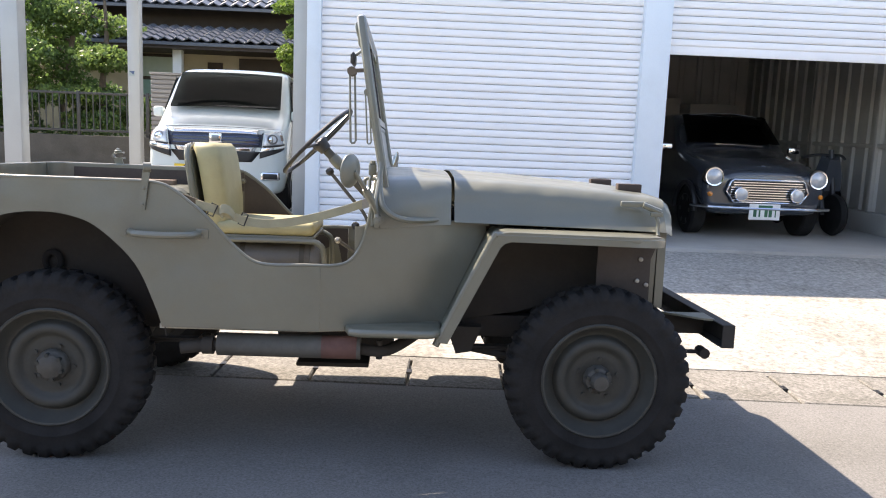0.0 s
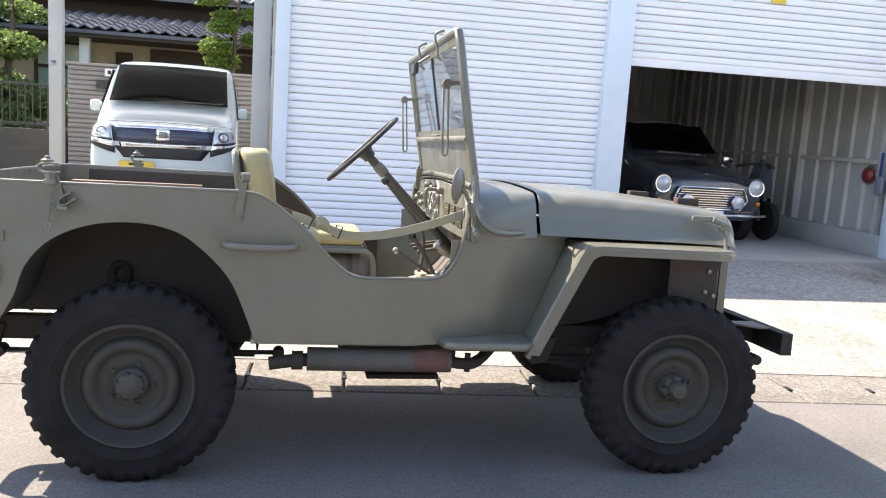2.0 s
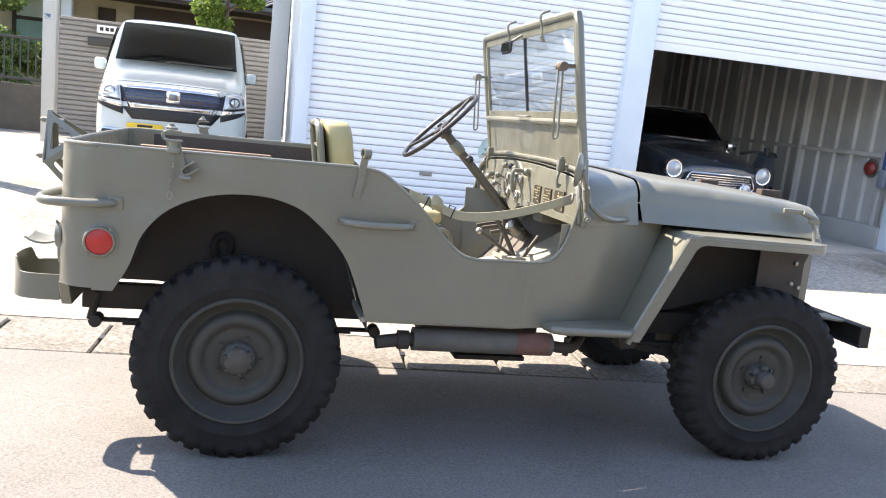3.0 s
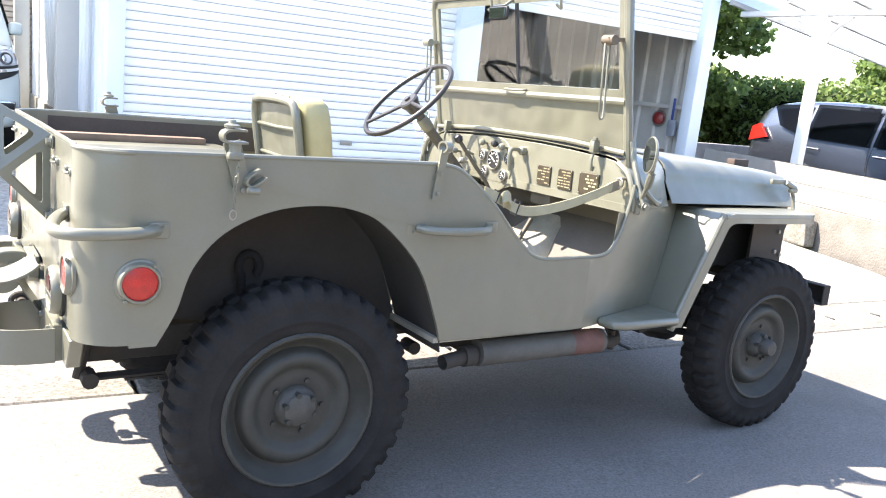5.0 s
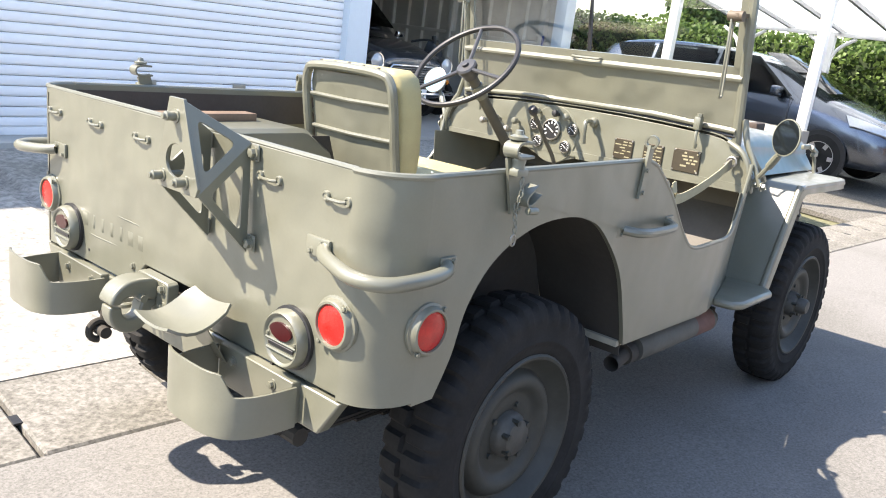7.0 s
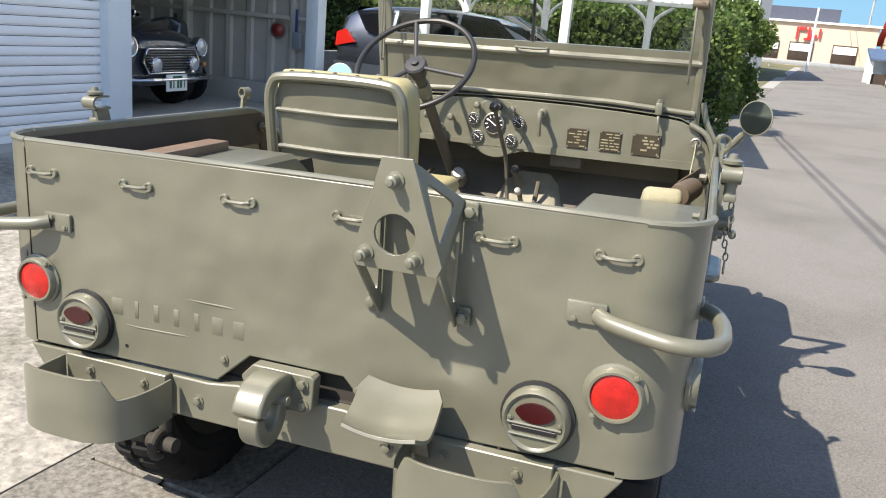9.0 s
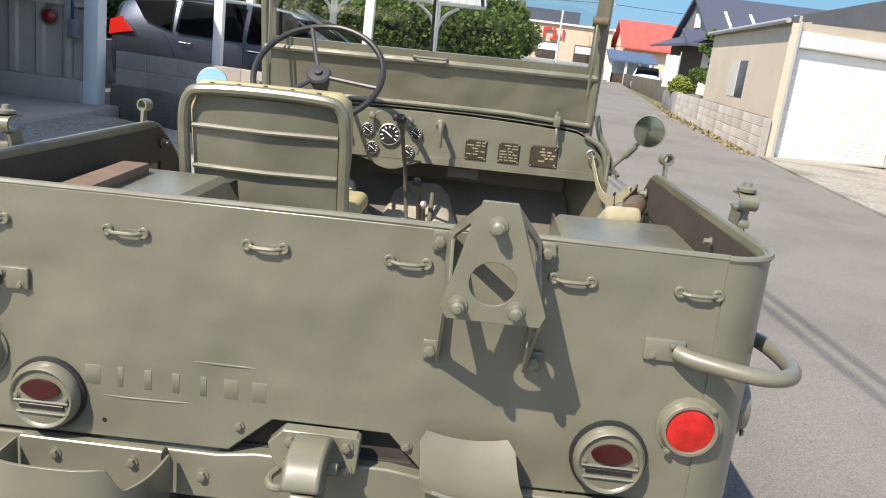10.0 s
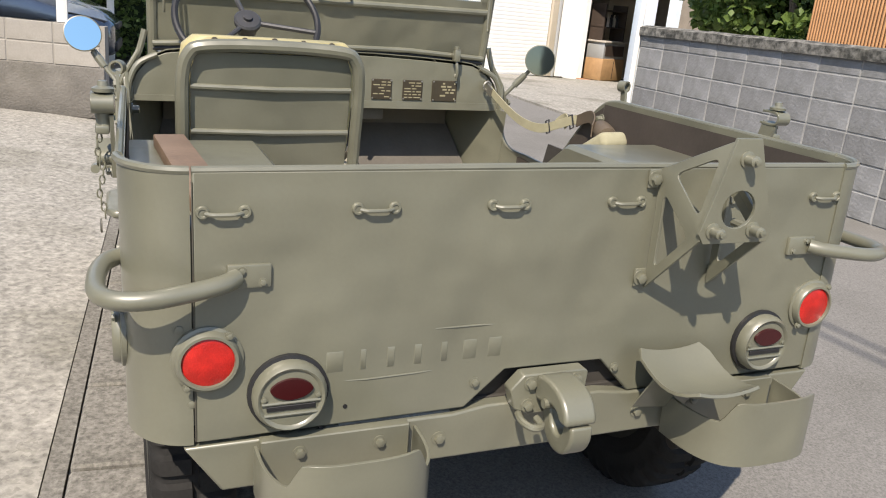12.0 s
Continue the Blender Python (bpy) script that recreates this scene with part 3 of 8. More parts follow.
    part("axle_strap", tube(bm, ((-0.106, s * 0.45, 0.680), (-0.10, s * 0.45, 0.56)), 0.013, 8), RUBBER, army_car, "black rubber axle strap loop")

# rear panel with its notch
rear = [(-0.643, 0.597), (-0.185, 0.592), (-0.112, 0.667), (0.095, 0.668), (0.172, 0.600), (0.643, 0.597), (0.643, 1.045), (-0.643, 1.045)]
bm = prism(B(), [(y, z) for y, z in rear], "x", -0.595, -0.583)
round_edges(part("rear_panel", bm, OLIVE, army_car, "faded olive drab rear panel with dents"), 0.003, 2, 50)
part("rear_rail", tube(B(), [(-0.589, -0.643, 1.045), (-0.589, 0, 1.048), (-0.589, 0.643, 1.045)], 0.0068, 8), OLIVE, army_car)
# floor, toe board, firewall
bm = B()
box(bm, -0.575, 0.42, -0.40, 0.40, 0.575, 0.59)
prism(bm, [(0.40, -0.706), (0.95, -0.706), (1.20, -0.640), (1.20, 0.640), (0.95, 0.706), (0.40, 0.706)], "z", 0.510, 0.527)
box(bm, 0.40, 0.42, -0.40, 0.40, 0.52, 0.589)
part("floor", bm, FLOORPAINT, army_car, "scuffed olive floor")
# brown toe board, coloured darker than the floor to hold the dash's shade
bm = prism(B(), [(1.19, 0.512), (1.43, 0.80), (1.43, 0.815), (1.18, 0.527)], "y", -1, 1)
for v in bm.verts:
    v.co.y *= side_y(v.co.x, v.co.z) - 0.014
part("toe_board", bm, mat("brown_scuffed_paint", (0.088, 0.079, 0.066), 0.7, var=0.25, scale=6, fine=80, bump=0.3, stain=0.3), army_car, "scuffed brown sloping toe board")
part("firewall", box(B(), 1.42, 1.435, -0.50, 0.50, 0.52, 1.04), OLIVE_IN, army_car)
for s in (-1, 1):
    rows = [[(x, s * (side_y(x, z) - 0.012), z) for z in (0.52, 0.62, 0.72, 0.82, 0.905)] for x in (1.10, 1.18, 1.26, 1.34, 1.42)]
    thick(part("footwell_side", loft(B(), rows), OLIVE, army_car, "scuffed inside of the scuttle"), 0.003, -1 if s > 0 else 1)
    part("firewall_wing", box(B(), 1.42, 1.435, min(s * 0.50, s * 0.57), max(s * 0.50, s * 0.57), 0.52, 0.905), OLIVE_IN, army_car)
tank = part("seat_tank", lathe(B(), [(0.0, -0.23), (0.070, -0.225), (0.084, -0.205), (0.086, -0.19), (0.086, 0.175), (0.084, 0.178), (0.089, 0.180), (0.089, 0.215), (0.078, 0.232), (0.040, 0.238), (0.0, 0.239)], (0.66, 0.245, 0.640), (1, 0, 0), 28), mat("grey_olive_tank", (0.135, 0.125, 0.108), 0.5, var=0.2, scale=8, stain=0.25), army_car, "grey-olive cylinder lying under the seat")
for x in (0.52, 0.80):
    part("tank_band", lathe(B(), [(0.087, -0.012), (0.090, -0.012), (0.090, 0.012), (0.087, 0.012)], (x, 0.245, 0.640), (1, 0, 0), 28, cap=False), OLIVE_IN, tank)
    part("tank_foot", box(B(), x - 0.02, x + 0.02, 0.19, 0.30, 0.527, 0.57), OLIVE_IN, tank)


# cowl, bonnet
def hoop(x, w, zb, zt, r, crown, n=6, lean=0.0):
    half = [(w + lean, zb), (w + lean / 2, (zb + zt - r) / 2), (w, zt - r)]
    half += [(w - r + r * math.cos(a), zt - r + r * math.sin(a)) for a in [math.pi / 2 * k / n for k in range(1, n + 1)]]
    half += [((w - r) * k, zt + crown * (1 - k * k)) for k in (0.66, 0.33)]
    return [(x, -y, z) for y, z in half] + [(x, 0, zt + crown)] + [(x, y, z) for y, z in reversed(half)]


bm = loft(B(), [hoop(1.176, 0.694, 0.90, 1.085, 0.17, 0.018), hoop(1.20, 0.687, 0.90, 1.088, 0.165, 0.018), hoop(1.30, 0.652, 0.905, 1.092, 0.14, 0.016), hoop(1.40, 0.598, 0.91, 1.086, 0.105, 0.016, lean=0.012), hoop(1.456, 0.557, 0.912, 1.082, 0.086, 0.016, lean=0.036)])
thick(part("cowl", bm, OLIVE, army_car, "olive drab scuttle in front of the windscreen"), 0.004, -1)
part("cowl_shelf", prism(B(), [(x, k * (side_y(x, 0.92) - 0.004)) for k, xs in ((-1, (1.17, 1.25, 1.33, 1.40, 1.462)), (1, (1.462, 1.40, 1.33, 1.25, 1.17))) for x in xs], "z", 0.905, 0.925), OLIVE, army_car)
bm = loft(B(), [hoop(1.468, 0.552, 0.924, 1.088, 0.090, 0.016, lean=0.047), hoop(1.479, 0.551, 0.924, 1.089, 0.090, 0.016, lean=0.047), hoop(1.734, 0.535, 0.920, 1.079, 0.088, 0.016, lean=0.047), hoop(2.064, 0.515, 0.914, 1.058, 0.085, 0.015, lean=0.047), hoop(2.262, 0.502, 0.908, 1.042, 0.082, 0.014, lean=0.047), hoop(2.302, 0.500, 0.906, 1.032, 0.060, 0.012, lean=0.047), hoop(2.327, 0.492, 0.893, 1.012, 0.06, 0.006, lean=0.035), hoop(2.336, 0.492, 0.893, 0.985, 0.05, 0.0, lean=0.025)])
hood = thick(part("bonnet", bm, OLIVE, army_car, "olive drab bonnet with soft rolled edges"), 0.004, -1)
part("bonnet_front", prism(B(), [(-0.50, 0.60), (-0.50, 0.93), (-0.44, 0.985), (0.44, 0.985), (0.50, 0.93), (0.50, 0.60)], "x", 2.285, 2.318), OLIVE, army_car)
for y in (-0.286, 0.218):
    part("bonnet_block", box(B(), 2.212 - 0.05, 2.212 + 0.05, y - 0.022, y + 0.022, 1.044, 1.082, 0.004), DARKWOOD, hood, "dark wooden rest block")
for s in (-1, 1):
    # side catch of the bonnet
    bm = B()
    box(bm, 2.115, 2.225, s * 0.540 - 0.008, s * 0.540 + 0.008, 1.002, 1.024, 0.005)
    tube(bm, ((2.20, s * 0.550, 1.012), (2.27, s * 0.552, 0.987)), 0.012, 8)
    tube(bm, curve([(2.245, s * 0.550, 0.985), (2.262, s * 0.556, 0.95), (2.262, s * 0.561, 0.91), (2.262, s * 0.568, 0.895)], 4), 0.008, 8)
    box(bm, 2.23, 2.28, s * 0.552 - 0.01, s * 0.552 + 0.01, 0.968, 0.988, 0.005)
    part("bonnet_catch", bm, OLIVE, army_car)

# dark slab added under the bonnet for the engine bay's shade
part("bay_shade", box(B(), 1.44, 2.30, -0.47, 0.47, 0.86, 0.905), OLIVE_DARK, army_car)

# front wings
wing = [(2.272, 0.880), (2.265, 0.893), (2.245, 0.899), (2.22, 0.901), (2.19, 0.902), (2.15, 0.9025), (2.10, 0.903), (1.66, 0.907), (1.625, 0.900), (1.600, 0.878), (1.412, 0.489)]


def wing_y(x):
    """The wing's outer edge, rounded off towards the front."""
    return 0.735 - 0.11 * max(0.0, (x - 2.10) / 0.172) ** 2.4


for s in (-1, 1):
    bm = loft(B(), [[(x, s * (wing_y(x) if k == 0 else wing_y(x) - 0.035 if k == 1 else 0.46), z) for x, z in wing] for k in range(3)])
    thick(part("wing", bm, OLIVE, army_car, "bent sheet front wing in olive drab", sm=50), 0.005, -1 if s < 0 else 1)
    # turned-down edge with a rolled bead
    low = [(2.268, 0.858), (2.262, 0.858), (2.245, 0.859), (2.22, 0.861), (2.19, 0.863), (2.15, 0.865), (2.10, 0.866), (1.672, 0.871), (1.648, 0.864), (1.632, 0.850), (1.452, 0.486)]
    bm = loft(B(), [[(x, s * (wing_y(x) - 0.001), z) for x, z in wing], [(x, s * (wing_y(x) + 0.001), z) for x, z in low]])
    thick(part("wing_edge", bm, OLIVE, army_car, sm=50), 0.005, 0)
    part("wing_bead", tube(B(), curve([(x - 0.004, s * (wing_y(x) - 0.0105), z - 0.0125) for x, z in wing[1:]], 3), 0.0135, 10), OLIVE, army_car)
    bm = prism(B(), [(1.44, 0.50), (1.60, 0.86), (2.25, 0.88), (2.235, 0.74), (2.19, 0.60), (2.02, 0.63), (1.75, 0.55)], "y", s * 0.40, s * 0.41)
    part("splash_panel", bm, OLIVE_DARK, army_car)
    bm = prism(B(), [(2.035, 0.60), (2.035, 0.888), (2.268, 0.888), (2.262, 0.845), (2.245, 0.800), (2.246, 0.62), (2.225, 0.585)], "y", s * 0.545, s * 0.551)
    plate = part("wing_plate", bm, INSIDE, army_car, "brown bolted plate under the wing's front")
    for x, z in ((2.205, 0.80), (2.195, 0.715), (2.232, 0.700), (2.23, 0.63)):
        part("plate_bolt", lathe(B(), [(0.009, 0.0), (0.009, 0.008), (0.005, 0.010), (0.0, 0.010)], (x, s * 0.551, z), (0, s, 0), 8), STEEL, plate)
    part("scuttle_ledge", prism(B(), [(1.463, s * 0.40)] + [(x, s * (side_y(x, 0.91) - 0.004)) for x in (1.463, 1.51, 1.56, 1.612)] + [(1.612, s * 0.40)], "z", 0.905, 0.913), OLIVE, army_car)
    # step
    bm = prism(B(), [(1.07, s * 0.690), (1.43, s * 0.580), (1.425, s * 0.735), (1.405, s * 0.765), (1.38, s * 0.782), (1.13, s * 0.782), (1.085, s * 0.760)], "z", 0.510, 0.540)
    round_edges(part("step", bm, OLIVE, army_car), 0.012, 3, 40)
# radiator guard
bm = prism(B(), [(-0.49, 0.56), (-0.50, 0.90), (0.50, 0.90), (0.49, 0.56)], "x", 2.21, 2.282)
part("radiator_guard", bm, OLIVE, army_car)
# frame rails, bumper
for s in (-1, 1):
    bm = B()
    box(bm, -0.56, 2.30, s * 0.37 - 0.03, s * 0.37 + 0.03, 0.44, 0.53, 0.006)
    box(bm, 2.28, 2.545, s * 0.35 - 0.025, s * 0.35 + 0.025, 0.470, 0.55, 0.006)
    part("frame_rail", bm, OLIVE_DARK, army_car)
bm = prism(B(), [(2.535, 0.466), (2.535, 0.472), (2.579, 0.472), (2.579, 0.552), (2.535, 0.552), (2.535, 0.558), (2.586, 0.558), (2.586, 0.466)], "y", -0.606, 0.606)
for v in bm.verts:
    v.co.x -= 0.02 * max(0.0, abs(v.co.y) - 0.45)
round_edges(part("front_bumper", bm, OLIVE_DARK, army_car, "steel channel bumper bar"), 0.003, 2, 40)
for s in (-1, 1):
    part("bumper_end", box(B(), 2.533, 2.580, s * 0.602 - 0.004, s * 0.602 + 0.004, 0.468, 0.556, 0.002, 1), OLIVE_DARK, army_car)
    bm = prism(B(), [(2.36, s * 0.37), (2.54, s * 0.37), (2.54, s * 0.50), (2.50, s * 0.49)], "z", 0.552, 0.560)
    part("bumper_gusset", bm, OLIVE, army_car)

# ---- wheels ----
HUBMAT = mat("worn_hub_paint", (0.062, 0.060, 0.052), 0.6, var=0.35, scale=25, fine=120, stain=0.3)
RIM = mat("dull_rim_paint", (0.036, 0.037, 0.031), 0.62, var=0.3, scale=14, fine=90, stain=0.3)


def tyre_mesh():
    """A bar-tread tyre as one skin: the lugs rise out of the tread and run down the shoulder."""
    bm = B()
    prof = [(0.205, 0.060), (0.222, 0.072), (0.240, 0.079), (0.254, 0.0818), (0.257, 0.0845), (0.262, 0.0848), (0.265, 0.0832), (0.285, 0.0835), (0.302, 0.081), (0.306, 0.0805), (0.322, 0.076), (0.336, 0.064), (0.340, 0.052), (0.342, 0.030), (0.343, 0.008), (0.343, 0.005)]
    prof = [(r, -y) for r, y in prof] + [(0.343, 0.0)] + [(r, y) for r, y in reversed(prof)]
    n, per = 36, 8
    rings = []
    for r, y in prof:
        ring = []
        for k in range(n * per):
            ph = (k / per + (0.5 if y > 0 else 0.0)) % 1.0
            up = 1.0 if 0.22 < ph < 0.78 else 0.0
            rr, yy = r, y
            if up and r > 0.304 and abs(y) > 0.007:
                if abs(y) > 0.07:
                    rr, yy = r + 0.003, y + math.copysign(0.0035, y)
                else:
                    rr = r + 0.013
            a = 2 * math.pi * k / (n * per)
            ring.append(bm.verts.new((rr * math.sin(a), yy, rr * math.cos(a))))
        rings.append(ring)
    m = n * per
    for a, b in zip(rings, rings[1:]):
        for k in range(m):
            bm.faces.new((a[k], a[(k + 1) % m], b[(k + 1) % m], b[k]))
    return bm


def wheel(front):
    """A wheel at the origin whose outer face looks to -y."""
    hub = new("wheel")
    hub.empty_display_size = 0.1
    hub.parent = army_car
    part("tyre", tyre_mesh(), RUBBER, hub, "black bar-tread tyre, dusty on the sidewall", sm=40)
    prof = [(0.214, -0.060), (0.222, -0.067), (0.2235, -0.074), (0.218, -0.079), (0.211, -0.077), (0.203, -0.062), (0.194, -0.046), (0.184, -0.034), (0.177, -0.028), (0.172, -0.027), (0.168, -0.033),
            (0.161, -0.046), (0.152, -0.054), (0.141, -0.056), (0.130, -0.053), (0.120, -0.044), (0.112, -0.036), (0.104, -0.0335), (0.092, -0.035), (0.080, -0.035), (0.062, -0.030), (0.0, -0.028)]
    part("rim", lathe(B(), prof, (0, 0, 0), (0, 1, 0), 40, cap=False), RIM, hub, "dull olive pressed steel rim")
    part("rim_back", lathe(B(), [(0.20, -0.05), (0.20, 0.06), (0.215, 0.07), (0.06, 0.01)], (0, 0, 0), (0, 1, 0), 32, cap=False), OLIVE_DARK, hub)
    for k in range(5):
        a = 2 * math.pi * k / 5 + 0.3
        part("wheel_nut", cyl(B(), (0.078 * math.cos(a), -0.030, 0.078 * math.sin(a)), (0.078 * math.cos(a), -0.042, 0.078 * math.sin(a)), 0.008, seg=6), RIM, hub)
    if front:
        hp = [(0.056, -0.015), (0.054, -0.050), (0.048, -0.062), (0.036, -0.068), (0.034, -0.098), (0.028, -0.108), (0.0, -0.110)]
    else:
        hp = [(0.062, -0.025), (0.060, -0.046), (0.054, -0.054), (0.050, -0.058), (0.046, -0.070), (0.038, -0.075), (0.0, -0.077)]
    bm = lathe(B(), hp, (0, 0, 0), (0, 1, 0), 12)
    bolts = []
    for k in range(6):
        a = 2 * math.pi * k / 6
        bolts.append(cyl(B(), (0.045 * math.cos(a), -0.05, 0.045 * math.sin(a)), (0.045 * math.cos(a), -0.076, 0.045 * math.sin(a)), 0.008, seg=6))
    part("hub", bm, HUBMAT, hub, "worn hub with exposed bolts")
    for b in bolts:
        part("hub_bolt", b, RIM, hub)
    return hub


TY = 0.622
w1 = wheel(False)
w1.matrix_basis = pose(-0.005, -TY, 0.348, 0, 20, 0)
copy_thing(w1, pose(-0.005, TY, 0.348, 0, 55, 180))
w2 = wheel(True)
w2.matrix_basis = pose(2.036, -TY, 0.346, 0, 75, 0)
copy_thing(w2, pose(2.036, TY, 0.346, 0, 10, 180))

# axles, springs, exhaust
for x in (-0.005, 2.028):
    bm = B()
    tube(bm, ((x, -0.56, 0.352), (x, 0.56, 0.352)), 0.04, 12)
    lathe(bm, [(0.05, -0.14), (0.13, -0.07), (0.14, 0.0), (0.13, 0.07), (0.05, 0.14)], (x, 0.12 if x < 1 else -0.12, 0.352), (0, 1, 0), 16)
    part("axle", bm, OLIVE_DARK, army_car)
    for s in (-1, 1):
        bm = B()
        for k in range(5):
            h = 0.50 - 0.09 * k
            box(bm, x - h, x + h, s * 0.42 - 0.022, s * 0.42 + 0.022, 0.402 - 0.009 * k, 0.409 - 0.009 * k)
        tube(bm, ((x - 0.50, s * 0.39, 0.405), (x - 0.50, s * 0.455, 0.405)), 0.022, 10)
        tube(bm, ((x - 0.525, s * 0.40, 0.40), (x - 0.50, s * 0.40, 0.50)), 0.014, 8)
        tube(bm, ((x + 0.50, s * 0.39, 0.405), (x + 0.50, s * 0.455, 0.405)), 0.022, 10)
        part("leaf_spring", bm, OLIVE_DARK, army_car)
        part("shock_absorber", tube(B(), ((x - 0.07, s * 0.36, 0.38), (x - 0.085, s * 0.38, 0.69)), 0.026, 12), OLIVE_DARK, army_car)
bm = B()
tube(bm, ((0.60, -0.655, 0.445), (1.13, -0.655, 0.442)), 0.043, 18)
ex = part("silencer", bm, mat("rusty_exhaust", (0.085, 0.084, 0.074), 0.75, var=0.3, scale=8, stain=0.2), army_car, "dusty exhaust silencer with a rusty front end")
part("rusty_end", lathe(B(), [(0.0435, 0.0), (0.0437, 0.05), (0.0437, 0.13), (0.040, 0.135)], (0.985, -0.655, 0.4428), (1, 0, 0), 18, cap=False), mat("rusty_steel", (0.135, 0.070, 0.058), 0.85, var=0.3, scale=14, stain=0.2), ex, "reddish rusted front end")
bm = B()
tube(bm, curve([(0.465, -0.668, 0.430), (0.54, -0.66, 0.438), (0.61, -0.655, 0.443)], 4), 0.024, 14, cap=False)
part("exhaust_pipe", bm, OLIVE_DARK, ex)
bm = B()
tube(bm, curve([(1.12, -0.655, 0.44), (1.22, -0.64, 0.43), (1.32, -0.5, 0.45), (1.40, -0.35, 0.48)], 4), 0.022, 12)
part("exhaust_hanger", tube(B(), ((1.20, -0.645, 0.40), (1.20, -0.645, 0.47)), 0.012, 8), OLIVE_DARK, ex)
part("exhaust_pipe", bm, OLIVE_DARK, ex)
part("exhaust_clamp", lathe(B(), [(0.034, -0.02), (0.034, 0.02)], (0.565, -0.658, 0.44), (1, 0, 0), 14), OLIVE_DARK, ex)
part("gearbox", box(B(), 0.75, 1.25, -0.22, 0.22, 0.30, 0.54, 0.03), OLIVE_DARK, army_car)
part("skid_plate", box(B(), 0.85, 1.15, -0.35, 0.35, 0.28, 0.30, 0.005), OLIVE_DARK, army_car)
part("engine", box(B(), 1.45, 2.15, -0.22, 0.22, 0.45, 0.86, 0.03), OLIVE_DARK, army_car)
for s in (-1, 1):
    part("frame_bracket", prism(B(), [(1.46, 0.50), (1.60, 0.50), (1.56, 0.40), (1.50, 0.39)], "y", s * 0.44, s * 0.50), OLIVE_DARK, army_car)
    part("steering_link", tube(B(), ((1.52, s * 0.40, 0.40), (2.0, s * 0.48, 0.33)), 0.016, 8), OLIVE_DARK, army_car)

# ---- military car: fittings ----
def jp(name, bm, material=OLIVE, label="", sm=35, parent=None):
    return part(name, bm, material, parent or army_car, label, sm)


def wx(z):
    """The windscreen's lean."""
    return 1.161 - 0.165 * (z - 1.279)


def bar(bm, p, q, w, t, nrm):
    """A flat strip from p to q: w wide, t thick along nrm."""
    p, q, nrm = Vector(p), Vector(q), Vector(nrm).normalized()
    d = (q - p).normalized()
    u = nrm.cross(d).normalized() * (w / 2)
    k = nrm * (t / 2)
    a = [bm.verts.new(v) for v in (p - u - k, p + u - k, p + u + k, p - u + k)]
    b = [bm.verts.new(v) for v in (q - u - k, q + u - k, q + u + k, q - u + k)]
    bm.faces.new(a)
    bm.faces.new(b)
    for i in range(4):
        bm.faces.new((a[i], a[(i + 1) % 4], b[(i + 1) % 4], b[i]))
    return bm


def bolt(bm, p, nrm, r=0.009, h=0.010):
    p, nrm = Vector(p), Vector(nrm).normalized()
    lathe(bm, [(r * 1.5, 0), (r * 1.5, h * 0.2)], p, nrm, 12)
    lathe(bm, [(r, h * 0.2), (r, h * 0.9), (r * 0.7, h)], p, nrm, 6)
    return bm


# windscreen
HW = 0.612
ws = jp("windscreen", tube(B(), [(wx(1.04) + 0.005, -HW, 1.04), (wx(1.3), -HW, 1.3), (wx(1.62), -HW, 1.62), (wx(1.655), -HW + 0.012, 1.655), (wx(1.66), -HW + 0.04, 1.662),
        (wx(1.66), HW - 0.04, 1.662), (wx(1.655), HW - 0.012, 1.655), (wx(1.62), HW, 1.62), (wx(1.3), HW, 1.3), (wx(1.04) + 0.005, HW, 1.04)], 0.017, 10), OLIVE, "olive drab folding windscreen frame")
bm = loft(B(), [[(wx(z) + dx, y, z) for y in (-HW, -0.3, 0, 0.3, HW)] for z, dx in ((1.085, 0.008), (1.10, 0.006), (1.13, 0.0), (1.25, 0.0), (1.268, -0.004))])
thick(jp("lower_panel", bm, OLIVE, parent=ws), 0.004, 0)
jp("panel_rail", tube(B(), [(wx(1.272) - 0.008, -HW, 1.272), (wx(1.272) - 0.008, HW, 1.272)], 0.013, 10), OLIVE, parent=ws)
jp("base_rail", tube(B(), [(wx(1.10) - 0.010, -HW, 1.098), (wx(1.10) - 0.012, -0.3, 1.116), (wx(1.10) - 0.012, 0.3, 1.116), (wx(1.10) - 0.010, HW, 1.098)], 0.010, 10), OLIVE, parent=ws)
jp("rubber_seal", tube(B(), [(wx(1.09) - 0.004, -HW, 1.080), (wx(1.09) - 0.004, -0.3, 1.101), (wx(1.09) - 0.004, 0.3, 1.101), (wx(1.09) - 0.004, HW, 1.080)], 0.008, 8), BLACK, "black rubber strip", parent=ws)
sash = B()
for y in (-0.588, 0.0, 0.588):
    if y:
        bar(sash, (wx(1.29), y, 1.29), (wx(1.645), y, 1.645), 0.026, 0.014, (1, 0, 0.165))
for z in (1.298, 1.632):
    bar(sash, (wx(z), -0.60, z), (wx(z), 0.60, z), 0.028, 0.014, (1, 0, 0.165))
sash = jp("sash", sash, OLIVE, "olive sash of the two panes", parent=ws)
for s in (-1, 1):
    bm = B()
    bar(bm, (wx(1.305), s * 0.294, 1.305), (wx(1.625), s * 0.294, 1.625), 0.565, 0.004, (1, 0, 0.165))
    pane = jp("pane", bm, GLASS, "clear glass pane", parent=ws)
    pane.visible_shadow = False
jp("centre_seal", bar(B(), (wx(1.30), 0, 1.30), (wx(1.63), 0, 1.63), 0.010, 0.012, (1, 0, 0.165)), BLACK, "thin black seal between the panes", parent=ws)
